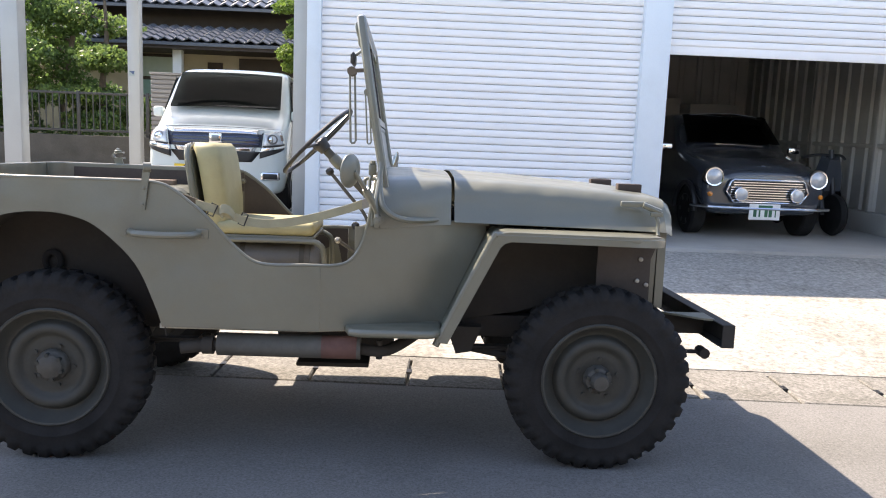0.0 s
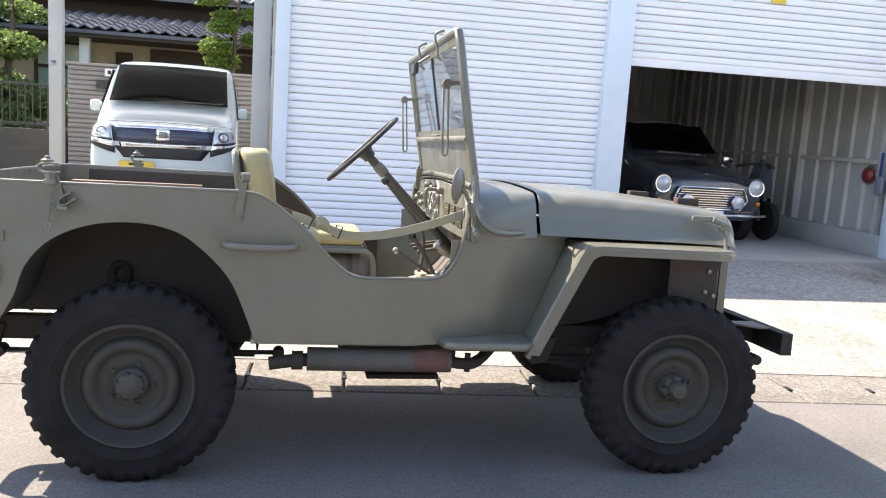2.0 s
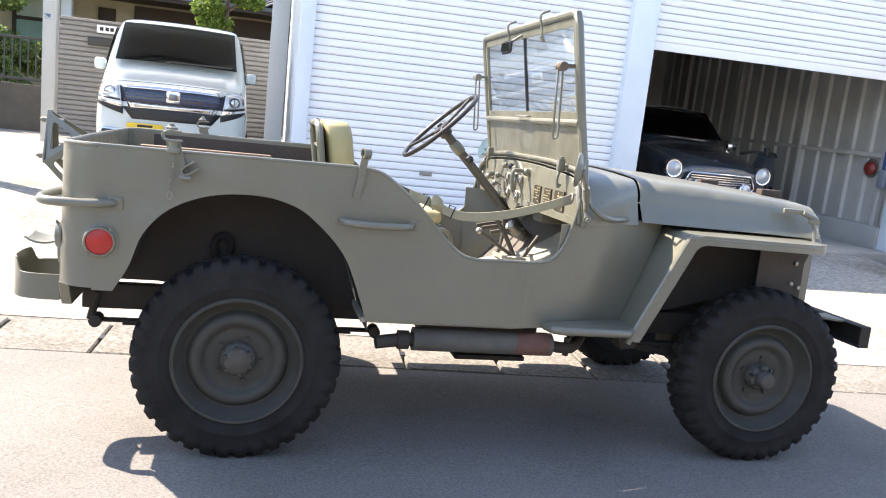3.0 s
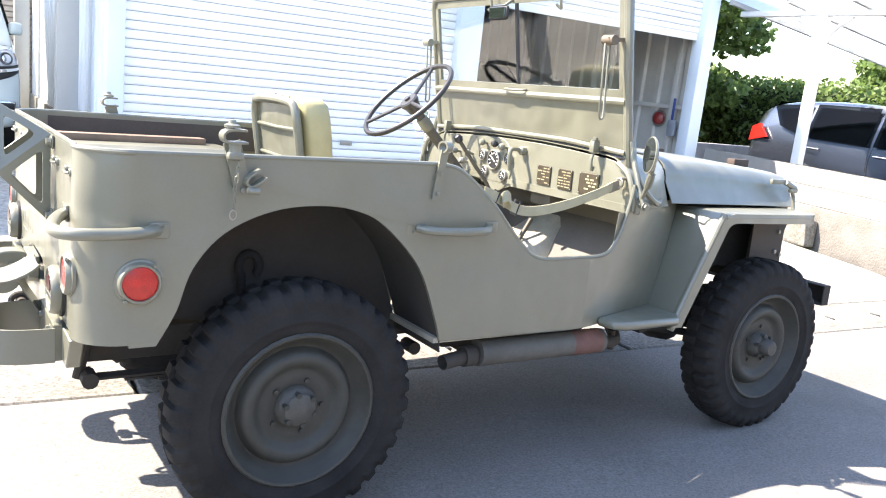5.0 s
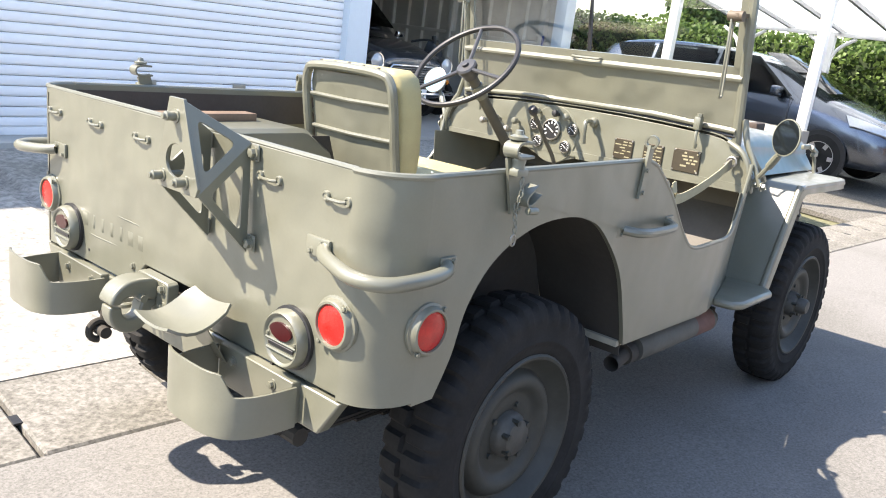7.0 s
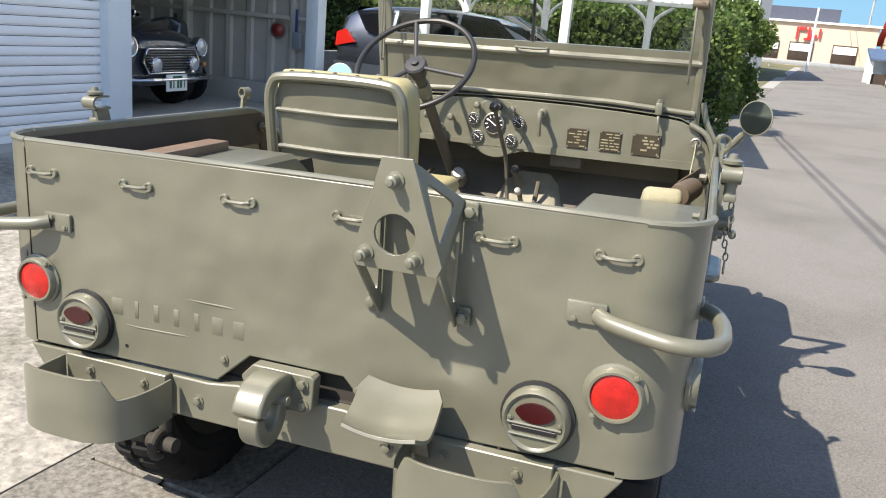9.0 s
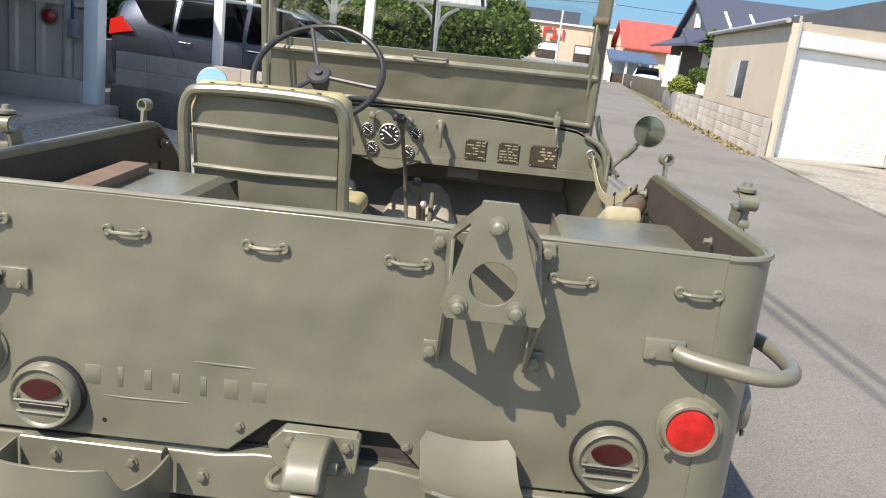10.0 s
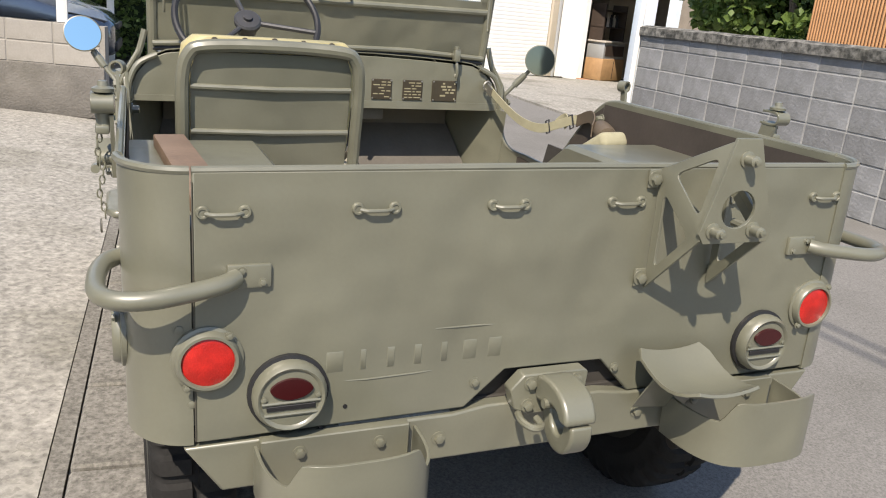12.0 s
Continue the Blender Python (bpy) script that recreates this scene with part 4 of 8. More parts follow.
# pull handle, clamps, hinges, slotted arms
jp("sash_handle", tube(B(), curve([(wx(1.29) - 0.01, -0.06, 1.29), (wx(1.29) - 0.03, -0.05, 1.287), (wx(1.29) - 0.03, 0.05, 1.287), (wx(1.29) - 0.01, 0.06, 1.29)], 4), 0.005, 8), OLIVE, parent=ws)
for y in (0.13, -0.30):
    jp("clamp", tube(B(), curve([(wx(1.66), y, 1.70), (wx(1.66) - 0.035, y, 1.68), (wx(1.63) - 0.03, y, 1.63), (wx(1.60) - 0.03, y, 1.60), (wx(1.60) - 0.015, y + 0.015, 1.585), (wx(1.61) - 0.025, y + 0.03, 1.60)], 4), 0.0055, 8), OLIVE, parent=ws)
for s in (-1, 1):
    bm = B()
    bar(bm, (wx(1.475) - 0.075, s * 0.585, 1.47), (wx(1.475) + 0.012, s * 0.60, 1.475), 0.028, 0.012, (0, 0, 1))
    cyl(bm, (wx(1.475) - 0.06, s * 0.56, 1.468), (wx(1.475) - 0.06, s * 0.61, 1.468), 0.017, seg=12)
    jp("arm_bracket", bm, LEATHER if s < 0 else OLIVE, parent=ws)
    top, low = Vector((wx(1.475) - 0.06, s * 0.575, 1.468)), Vector((1.078 if s < 0 else 1.085, s * 0.578, 1.215))
    off = Vector((0.0095, 0, 0.002))
    jp("slotted_arm", tube(B(), [top + off, low + off, low + off * 0.5 - Vector((0, 0, 0.008)), low - off * 0.5 - Vector((0, 0, 0.008)), low - off, top - off, top - off * 0.5 + Vector((0, 0, 0.006)), top + off * 0.5 + Vector((0, 0, 0.006))], 0.0042, 8, closed=True), OLIVE, "thin slotted adjusting arm", parent=ws)
    bm = B()
    tube(bm, curve([(wx(1.12), s * 0.635, 1.14), (1.185, s * 0.66, 1.06), (1.20, s * 0.705, 0.985), (1.25, s * 0.712, 0.945), (1.33, s * 0.66, 0.932), (1.44, s * 0.56, 0.932)], 5), 0.011, 8)
    bolt(bm, (1.44, s * 0.565, 0.932), (0, s, 0), 0.012, 0.016)
    jp("hinge_tube", bm, OLIVE)
    bm = B()
    box(bm, 1.168, 1.19, s * 0.69 - 0.012, s * 0.69 + 0.03 * s + 0.012, 0.90, 0.955, 0.005)
    bolt(bm, (1.18, s * 0.735, 0.93), (0, s, 0), 0.011, 0.014)
    tube(bm, ((1.18, s * 0.73, 0.93), (1.172, s * 0.70, 1.0), (1.182, s * 0.655, 1.075)), 0.008, 8)
    jp("mirror_bracket", bm, OLIVE)
rv = jp("rear_view_mirror", box(B(), 1.025, 1.043, -0.045, 0.075, 1.545, 1.60, 0.012), BLACK, "small rectangular dark inside mirror", parent=ws)
jp("mirror_glass", box(B(), 1.0225, 1.0255, -0.036, 0.066, 1.553, 1.592, 0.001, 1), DULLMIRROR, parent=rv)
jp("mirror_stalk", tube(B(), ((1.04, 0.015, 1.59), (1.095, 0.015, 1.63)), 0.006, 8), OLIVE, parent=ws)

# dashboard
dash = [(y, z) for _, y, z in hoop(0, 0.690, 0.905, 1.072, 0.16, 0.018)]
dash = dash[1:-1]
dash = [(-0.69, 0.905)] + dash + [(0.69, 0.905)] + curve([(0.30, 0.905), (0.24, 0.90), (0.19, 0.885), (0.06, 0.882), (0.0, 0.90), (-0.06, 0.905)], 3)
db = jp("dashboard", prism(B(), dash, "x", 1.176, 1.182), OLIVE, "olive drab dashboard with dials and data plates")
round_edges(db, 0.002, 1, 50)
jp("dash_flange", box(B(), 1.17, 1.19, -0.69, 0.0, 0.897, 0.907), OLIVE, parent=db)
jp("gauge_panel", lathe(B(), [(0.115, 0.0), (0.112, 0.004), (0.0, 0.005)], (1.176, 0.122, 0.975), (-1, 0, 0), 28), OLIVE, parent=db)
for y, z, r in ((0.129, 0.993, 0.043), (0.212, 1.005, 0.024), (0.190, 0.938, 0.024), (0.055, 0.935, 0.024), (0.030, 1.006, 0.024)):
    g = jp("gauge", lathe(B(), [(r, 0.0), (r, 0.010), (r * 0.9, 0.012), (r * 0.86, 0.009)], (1.171, y, z), (-1, 0, 0), 22, cap=False), STEEL, "round dial with a dark face and pale marks", parent=db)
    jp("dial", lathe(B(), [(r * 0.88, 0.006), (0.0, 0.0065)], (1.171, y, z), (-1, 0, 0), 22), BLACK, parent=g)
    bm = B()
    for k in range(9):
        a = math.pi * (-0.2 + 1.4 * k / 8)
        bar(bm, (1.164, y + r * 0.55 * math.cos(a), z + r * 0.55 * math.sin(a)), (1.164, y + r * 0.8 * math.cos(a), z + r * 0.8 * math.sin(a)), r * 0.10, 0.001, (1, 0, 0))
    bar(bm, (1.1635, y - r * 0.25, z - r * 0.2), (1.1635, y + r * 0.6, z + r * 0.4), r * 0.09, 0.001, (1, 0, 0))
    jp("dial_marks", bm, WHITE, parent=g)
for y, z, mt in ((0.195, 1.055, OLIVE), (0.106, 1.056, BLACK), (0.054, 1.049, OLIVE), (0.30, 1.0, OLIVE), (0.34, 0.96, STEEL), (0.40, 1.0, OLIVE), (0.47, 0.98, STEEL)):
    bm = lathe(B(), [(0.006, 0.0), (0.006, 0.02), (0.013, 0.024), (0.015, 0.035), (0.010, 0.044), (0.0, 0.046)], (1.176, y, z), (-1, 0, 0.15), 12)
    jp("knob", bm, mt, parent=db)
jp("brake_handle", tube(B(), curve([(1.17, -0.06, 1.05), (1.12, -0.062, 1.055), (1.10, -0.065, 1.045), (1.10, -0.066, 1.0), (1.105, -0.066, 0.97)], 4), 0.009, 10), OLIVE, parent=db)
jp("brake_socket", lathe(B(), [(0.018, 0), (0.018, 0.02), (0.010, 0.03)], (1.176, -0.06, 1.05), (-1, 0, 0), 14), OLIVE, parent=db)
for i, y in enumerate((-0.201, -0.325, -0.457)):
    w, h = (0.040, 0.038) if i < 2 else (0.052, 0.040)
    pl = jp("data_plate", box(B(), 1.170, 1.176, y - w, y + w, 0.969 - h, 0.969 + h, 0.002, 1), BRASS, "dark data plate with worn pale lettering bars" if i < 2 else "bronze data plate with gold lettering bars", parent=db)
    bm = B()
    rnd = random.Random(i)
    for k in range(6):
        zz = 0.969 + h * (0.72 - 0.29 * k)
        a = y + w * 0.85
        while a > y - w * 0.8:
            l = rnd.uniform(0.008, 0.03)
            b2 = max(a - l, y - w * 0.85)
            if rnd.random() < (0.75 if i < 2 else 0.5):
                bar(bm, (1.1695, a, zz), (1.1695, b2, zz), 0.0040 if i < 2 else 0.006, 0.001, (1, 0, 0))
            a = b2 - 0.006
    jp("lettering_bars", bm, CREAM, parent=pl)
    for yy in (-1, 1):
        for zz in (-1, 1):
            jp("rivet", bolt(B(), (1.170, y + yy * w * 0.9, 0.969 + zz * h * 0.88), (-1, 0, 0), 0.0025, 0.002), STEEL, parent=pl)
# cowl clip and hanging hook by the third plate
bm = B()
box(bm, 1.135, 1.165, -0.50, -0.475, 1.085, 1.13, 0.005)
tube(bm, curve([(1.15, -0.488, 1.09), (1.14, -0.49, 1.06), (1.145, -0.492, 1.025), (1.155, -0.490, 1.035)], 4), 0.006, 8)
bolt(bm, (1.15, -0.488, 1.13), (0, 0, 1), 0.010, 0.012)
jp("windscreen_catch", bm, OLIVE)
bm = B()
box(bm, 1.135, 1.165, 0.475, 0.50, 1.085, 1.13, 0.005)
tube(bm, curve([(1.15, 0.488, 1.09), (1.14, 0.49, 1.06), (1.145, 0.492, 1.025)], 4), 0.006, 8)
jp("windscreen_catch", bm, OLIVE)
jp("glove_tray", box(B(), 1.20, 1.29, -0.22, -0.10, 0.85, 0.905, 0.005), OLIVE_IN)
# bonnet prop tube on the dash end
jp("dash_end_tube", tube(B(), curve([(1.165, -0.60, 1.062), (1.16, -0.66, 1.03), (1.16, -0.69, 0.97), (1.165, -0.695, 0.91)], 5), 0.010, 8), OLIVE)
jp("dash_end_tube", tube(B(), curve([(1.165, 0.60, 1.062), (1.16, 0.66, 1.03), (1.16, 0.69, 0.97), (1.165, 0.695, 0.91)], 5), 0.010, 8), OLIVE)

# steering
SC, SN = Vector((0.857, 0.345, 1.200)), Vector((-0.70, 0.03, 0.71)).normalized()
su = Vector((0, 1, 0)).cross(SN).normalized()
sv = SN.cross(su).normalized()
rimpts = [SC + SN * 0.012 + (su * math.cos(a) + sv * math.sin(a)) * 0.216 for a in [2 * math.pi * k / 48 for k in range(48)]]
sw = jp("steering_wheel", tube(B(), rimpts, 0.0105, 10, closed=True), BLACK, "thin black three-spoked steering wheel")
STEELBLK = mat("worn_black_enamel", (0.05, 0.05, 0.052), 0.35, metal=0.2, var=0.3)
for a in (math.radians(17), math.radians(137), math.radians(257)):
    d = su * math.cos(a) + sv * math.sin(a)
    jp("spoke", tube(B(), curve([SC + d * 0.03, SC + d * 0.10 + SN * 0.004, SC + d * 0.214 + SN * 0.012], 4), 0.008, 8), STEELBLK, parent=sw)
jp("hub", lathe(B(), [(0.030, -0.045), (0.034, -0.02), (0.042, -0.006), (0.042, 0.006), (0.036, 0.012), (0.014, 0.013), (0.013, 0.022), (0.0, 0.023)], SC, SN, 20), STEELBLK, parent=sw)
jp("steering_column", tube(B(), (SC - SN * 0.03, SC - SN * 0.80), 0.021, 12), OLIVE_IN, "dark olive steering column")
jp("column_clamp", lathe(B(), [(0.026, -0.03), (0.028, 0.0), (0.026, 0.03)], SC - SN * 0.12, SN, 14), OLIVE)
jp("column_support", tube(B(), ((1.176, 0.33, 0.92), SC - SN * 0.43), 0.012, 8), OLIVE)

# levers
for p, r, k in ((((1.10, 0.03, 0.66), (1.122, 0.045, 0.78), (1.10, 0.053, 0.88), (1.02, 0.059, 0.975), (0.934, 0.065, 1.075)), 0.008, 1.0), (((1.180, -0.03, 0.655), (1.08, -0.032, 0.714), (0.985, -0.036, 0.774)), 0.008, 0.8), (((1.172, -0.01, 0.655), (1.12, -0.008, 0.752), (1.060, 0.0, 0.838)), 0.010, 1.0), (((1.186, -0.05, 0.655), (1.222, -0.05, 0.712), (1.258, -0.05, 0.770)), 0.010, 0.0)):
    lv = jp("lever", tube(B(), curve(p, 5), r, 8), OLIVE_IN, "floor lever with a black ball knob" if k else "bare floor lever")
    if k:
        jp("knob", lathe(B(), [(0.0, -0.02 * k), (0.014 * k, -0.014 * k), (0.019 * k, 0.0), (0.014 * k, 0.014 * k), (0.0, 0.019 * k)], p[-1], Vector(p[-1]) - Vector(p[-2]), 12), BLACK if k == 1 else STEEL, parent=lv)
for y in (0.52, 0.42, 0.27):
    jp("pedal", tube(B(), ((1.30, y, 0.76), (1.20, y, 0.745), (1.13, y, 0.73)), 0.010, 8), OLIVE_IN)
rows = []
for x, w, z in ((0.84, 0.10, 0.530), (0.92, 0.14, 0.585), (1.02, 0.16, 0.628), (1.12, 0.17, 0.652), (1.22, 0.17, 0.678), (1.32, 0.16, 0.725), (1.40, 0.14, 0.785)):
    rows.append([(x, w * c, 0.526 + (z - 0.526) * h) for c, h in ((-1.25, 0.0), (-1.0, 0.60), (-0.75, 0.93), (-0.4, 1.0), (0.4, 1.0), (0.75, 0.93), (1.0, 0.60), (1.25, 0.0))])
jp("transmission_tunnel", loft(B(), rows), FLOORPAINT, "scuffed pressed cover over the gearbox", sm=50)
jp("tunnel_plate", prism(B(), [(1.10, -0.09), (1.24, -0.09), (1.25, 0.07), (1.09, 0.07)], "z", 0.655, 0.672), FLOORPAINT)
for x, y in ((1.105, -0.08), (1.235, -0.08), (1.105, 0.06), (1.24, 0.06)):
    jp("plate_bolt", bolt(B(), (x, y, 0.672), (0, 0, 1), 0.007, 0.006), STEEL)
jp("brake_cylinder", lathe(B(), [(0.0, -0.05), (0.022, -0.05), (0.030, -0.042), (0.030, 0.020), (0.024, 0.026), (0.024, 0.045), (0.0, 0.046)], (1.262, 0.285, 0.748), (0.7, 0.1, -0.5), 18), STEEL, "bright cylindrical fitting by the pedals")
jp("column_boot", lathe(B(), [(0.055, 0.0), (0.050, 0.02), (0.034, 0.05), (0.028, 0.09)], SC - SN * 0.80, SN, 16), BLACK)

# driver's seat
seat = jp("seat_back", loft(B(), [[(0.232 + 0.16 * (1 - 0) * 0 + dx, 0.365 + w * c, z) for c in (-1, -0.8, 0, 0.8, 1)] for z, w, dx in ((0.80, 0.195, 0.066), (0.95, 0.195, 0.040), (1.08, 0.195, 0.018), (1.125, 0.18, 0.010))]), OLIVE, "khaki vinyl driver's seat back on an olive steel shell")
thick(seat, 0.006, 0)
fr = curve([(0.298, 0.150, 0.74), (0.262, 0.150, 0.93), (0.240, 0.151, 1.06), (0.232, 0.166, 1.118), (0.228, 0.205, 1.138), (0.228, 0.365, 1.144), (0.228, 0.525, 1.138), (0.232, 0.564, 1.118), (0.240, 0.579, 1.06), (0.262, 0.580, 0.93), (0.298, 0.580, 0.74)], 4)
jp("seat_frame", tube(B(), fr, 0.016, 10), OLIVE, parent=seat)
for z, dx in ((1.040, 0.022), (0.935, 0.040)):
    jp("shell_rib", tube(B(), [(0.232 + dx - 0.006, 0.17, z), (0.232 + dx - 0.008, 0.365, z - 0.003), (0.232 + dx - 0.006, 0.56, z)], 0.007, 8), OLIVE, parent=seat)
cush = []
for z, w, x0, x1 in ((0.80, 0.198, 0.315, 0.455), (0.90, 0.212, 0.298, 0.450), (1.00, 0.217, 0.280, 0.435), (1.09, 0.217, 0.262, 0.415), (1.135, 0.210, 0.246, 0.400), (1.158, 0.185, 0.250, 0.375)):
    n = 20
    ring = []
    for k in range(n):
        a = 2 * math.pi * k / n
        c, s2 = math.cos(a), math.sin(a)
        e = 0.35
        ring.append(((x0 + x1) / 2 + (x1 - x0) / 2 * math.copysign(abs(c) ** e, c), 0.365 + w * math.copysign(abs(s2) ** e, s2), z))
    cush.append(ring)
jp("back_cushion", loft(B(), cush, closed=True, cap=True), KHAKI, "yellowed khaki vinyl cushion", parent=seat, sm=60)
for k in range(5):
    jp("cover_stud", bolt(B(), (0.236, 0.225 + 0.07 * k, 1.158 - 0.002 * abs(k - 2)), (-0.6, 0, 0.8), 0.005, 0.004), BRASS, parent=seat)
for ob in [seat] + list(seat.children):
    for v in ob.data.vertices:
        v.co.x += 0.040 * max(0.0, min(1.0, (0.46 - v.co.x) / 0.16))
        v.co.y = 0.365 + (v.co.y - 0.365) * 1.03
        v.co.z += 0.024 * min(1.0, max(0.0, (v.co.z - 0.74) / 0.3))
jp("seat_cushion", box(B(), 0.40, 0.86, 0.145, 0.585, 0.762, 0.826, 0.028, 4), KHAKI, "khaki vinyl seat cushion")
jp("seat_support", tube(B(), curve([(0.40, 0.15, 0.74), (0.80, 0.15, 0.742), (0.88, 0.15, 0.73), (0.905, 0.15, 0.68), (0.905, 0.15, 0.525)], 4), 0.014, 10), OLIVE)
jp("seat_support", tube(B(), curve([(0.40, 0.58, 0.74), (0.80, 0.58, 0.742), (0.88, 0.58, 0.73), (0.905, 0.58, 0.68), (0.905, 0.58, 0.525)], 4), 0.014, 10), OLIVE)
jp("seat_pan", box(B(), 0.38, 0.86, 0.15, 0.58, 0.748, 0.764, 0.005), OLIVE)

# side fittings
for s in (-1, 1):
    # grab handle
    hd = jp("side_handle", tube(B(), curve([(0.303, s * 0.724, 0.864), (0.320, s * 0.752, 0.862), (0.355, s * 0.765, 0.860), (0.425, s * 0.767, 0.858), (0.495, s * 0.765, 0.859), (0.528, s * 0.752, 0.860), (0.545, s * 0.724, 0.862)], 4), 0.0125, 10), OLIVE, "painted grab handle")
    for x in (0.288, 0.558):
        bm = box(B(), x - 0.022, x + 0.022, s * 0.722 - 0.004, s * 0.722 + 0.004, 0.845, 0.880, 0.003)
        bolt(bm, (x, s * 0.726, 0.870), (0, s, 0), 0.004, 0.004)
        bolt(bm, (x, s * 0.726, 0.853), (0, s, 0), 0.004, 0.004)
        jp("handle_plate", bm, OLIVE, parent=hd)
    # wrap-round corner handle
    hd = jp("corner_handle", tube(B(), curve([(-0.602, s * 0.580, 0.880), (-0.620, s * 0.604, 0.876), (-0.636, s * 0.652, 0.872), (-0.646, s * 0.706, 0.868), (-0.634, s * 0.752, 0.866), (-0.598, s * 0.777, 0.866), (-0.53, s * 0.780, 0.866), (-0.475, s * 0.772, 0.867), (-0.446, s * 0.758, 0.868), (-0.431, s * 0.742, 0.868)], 4), 0.0145, 12), OLIVE, "painted tubular handle round the rear corner")
    bm = box(B(), -0.603, -0.594, s * 0.560 - 0.034, s * 0.560 + 0.034, 0.861, 0.900, 0.003)
    bolt(bm, (-0.603, s * 0.540, 0.870), (-1, 0, 0), 0.005, 0.005)
    bolt(bm, (-0.603, s * 0.572, 0.890), (-1, 0, 0), 0.005, 0.005)
    jp("handle_plate", bm, OLIVE, parent=hd)
    bm = box(B(), -0.446, -0.402, s * 0.740 - 0.004, s * 0.740 + 0.004, 0.848, 0.886, 0.003)
    bolt(bm, (-0.412, s * 0.744, 0.876), (0, s, 0), 0.005, 0.005)
    jp("handle_plate", bm, OLIVE, parent=hd)
    # round reflectors
    for c, nrm in (((-0.595, s * 0.624, 0.744), (-1, 0, 0)), ((-0.450, s * 0.741, 0.743), (0, s, 0))):
        rf = jp("reflector", lathe(B(), [(0.056, -0.004), (0.056, 0.004), (0.051, 0.006), (0.0485, 0.015), (0.046, 0.018), (0.0415, 0.018), (0.0402, 0.012)], c, nrm, 28, cap=False), OLIVE, "round red reflector in an olive ring")
        dn, du, dw = frame_of(nrm)
        for a in (0.9, 0.9 + math.pi):
            jp("ring_screw", bolt(B(), Vector(c) + dn * 0.012 + (du * math.cos(a) + dw * math.sin(a)) * 0.0525, nrm, 0.005, 0.006), OLIVE, parent=rf)
        jp("lens", lathe(B(), [(0.0412, 0.0125), (0.036, 0.015), (0.0, 0.017)], c, nrm, 28), RED, "bright red lens", parent=rf)
    # tail lamp
    c = (-0.594, s * 0.496, 0.674)
    tl = jp("tail_lamp", lathe(B(), [(0.061, 0.0), (0.062, 0.020), (0.059, 0.029), (0.055, 0.034), (0.052, 0.033), (0.049, 0.029), (0.0, 0.030)], c, (-1, 0, 0), 28), OLIVE, "round tail lamp with a dark red upper lens")
    jp("gasket", lathe(B(), [(0.060, -0.001), (0.0675, -0.001), (0.0675, 0.009), (0.060, 0.011)], c, (-1, 0, 0), 28, cap=False), BLACK, "black rubber gasket", parent=tl)
    bm = B()
    el = [(c[1] + 0.035 * math.cos(a), c[2] + 0.018 + 0.0185 * abs(math.sin(a)) ** 1.3 * (1 if math.sin(a) > 0 else -1)) for a in [2 * math.pi * k / 24 for k in range(24)]]
    prism(bm, el, "x", -0.6210, -0.6285)
    jp("lens", bm, RED_DARK, parent=tl)
    jp("slot", box(B(), -0.6260, -0.6210, c[1] - 0.040, c[1] + 0.040, c[2] - 0.020, c[2] - 0.011, 0.001, 1), BLACK, parent=tl)
    bm = B()
    tube(bm, [(-0.6250, c[1] - 0.048, c[2] - 0.006), (-0.6250, c[1] + 0.048, c[2] - 0.006)], 0.003, 6)
    tube(bm, [(-0.6250, c[1] - 0.044, c[2] - 0.027), (-0.6250, c[1] + 0.044, c[2] - 0.027)], 0.003, 6)
    for yy in (-0.044, 0.044):
        bolt(bm, (-0.6240, c[1] + yy, c[2] + 0.002), (-1, 0, 0), 0.004, 0.004)
    jp("lamp_bezel", bm, OLIVE, parent=tl)
    # bow clamp: strap, two open jaws, pins and a chain
    yo = s * 0.747
    bm = B()
    bar(bm, (-0.248, yo - s * 0.002, 1.080), (-0.214, yo - s * 0.002, 0.962), 0.042, 0.007, (0, 1, 0))
    bolt(bm, (-0.218, yo + s * 0.002, 0.965), (0, s, 0), 0.007, 0.010)
    clamp = jp("bow_clamp", bm, OLIVE, "hinged clamp for the hood bow with a chained pin")
    for xc, zc, g, tilt, w in ((-0.262, 1.094, 0.86, 0, 0.019), (-0.203, 0.988, 0.74, 32, 0.015)):
        jawline = curve([(0.048, 0.017), (0.010, 0.0175), (-0.010, 0.012), (-0.016, 0.0), (-0.010, -0.013), (0.010, -0.0175), (0.052, -0.016)], 3)
        ca, sa = math.cos(math.radians(tilt)) * g, math.sin(math.radians(tilt)) * g
        jawline = [(xc + x * ca - z * sa, zc + x * sa + z * ca) for x, z in jawline]
        jaw = jp("jaw", loft(B(), [[(x, yo + s * 0.012 + w, z) for x, z in jawline], [(x, yo + s * 0.012 - w, z) for x, z in jawline]]), OLIVE, parent=clamp, sm=60)
        thick(jaw, 0.006, 0)
    jp("hinge_block", box(B(), -0.262, -0.224, yo + s * 0.014 - 0.012, yo + s * 0.014 + 0.012, 1.040, 1.056, 0.004), OLIVE, parent=clamp)
    jp("screw", lathe(B(), [(0.016, 0.0), (0.014, 0.010), (0.016, 0.018), (0.013, 0.028)], (-0.243, yo + s * 0.010, 1.054), (0, 0, 1), 14), OLIVE, parent=clamp)
    jp("wing_nut", lathe(B(), [(0.019, 0.0), (0.019, 0.006), (0.010, 0.010), (0.008, 0.018), (0.0, 0.020)], (-0.252, yo + s * 0.010, 1.114), (0, 0, 1), 14), OLIVE, parent=clamp)
    jp("lower_pin", cyl(B(), (-0.215, yo + s * 0.030, 0.968), (-0.185, yo + s * 0.030, 0.966), 0.008, seg=10), OLIVE, parent=clamp)
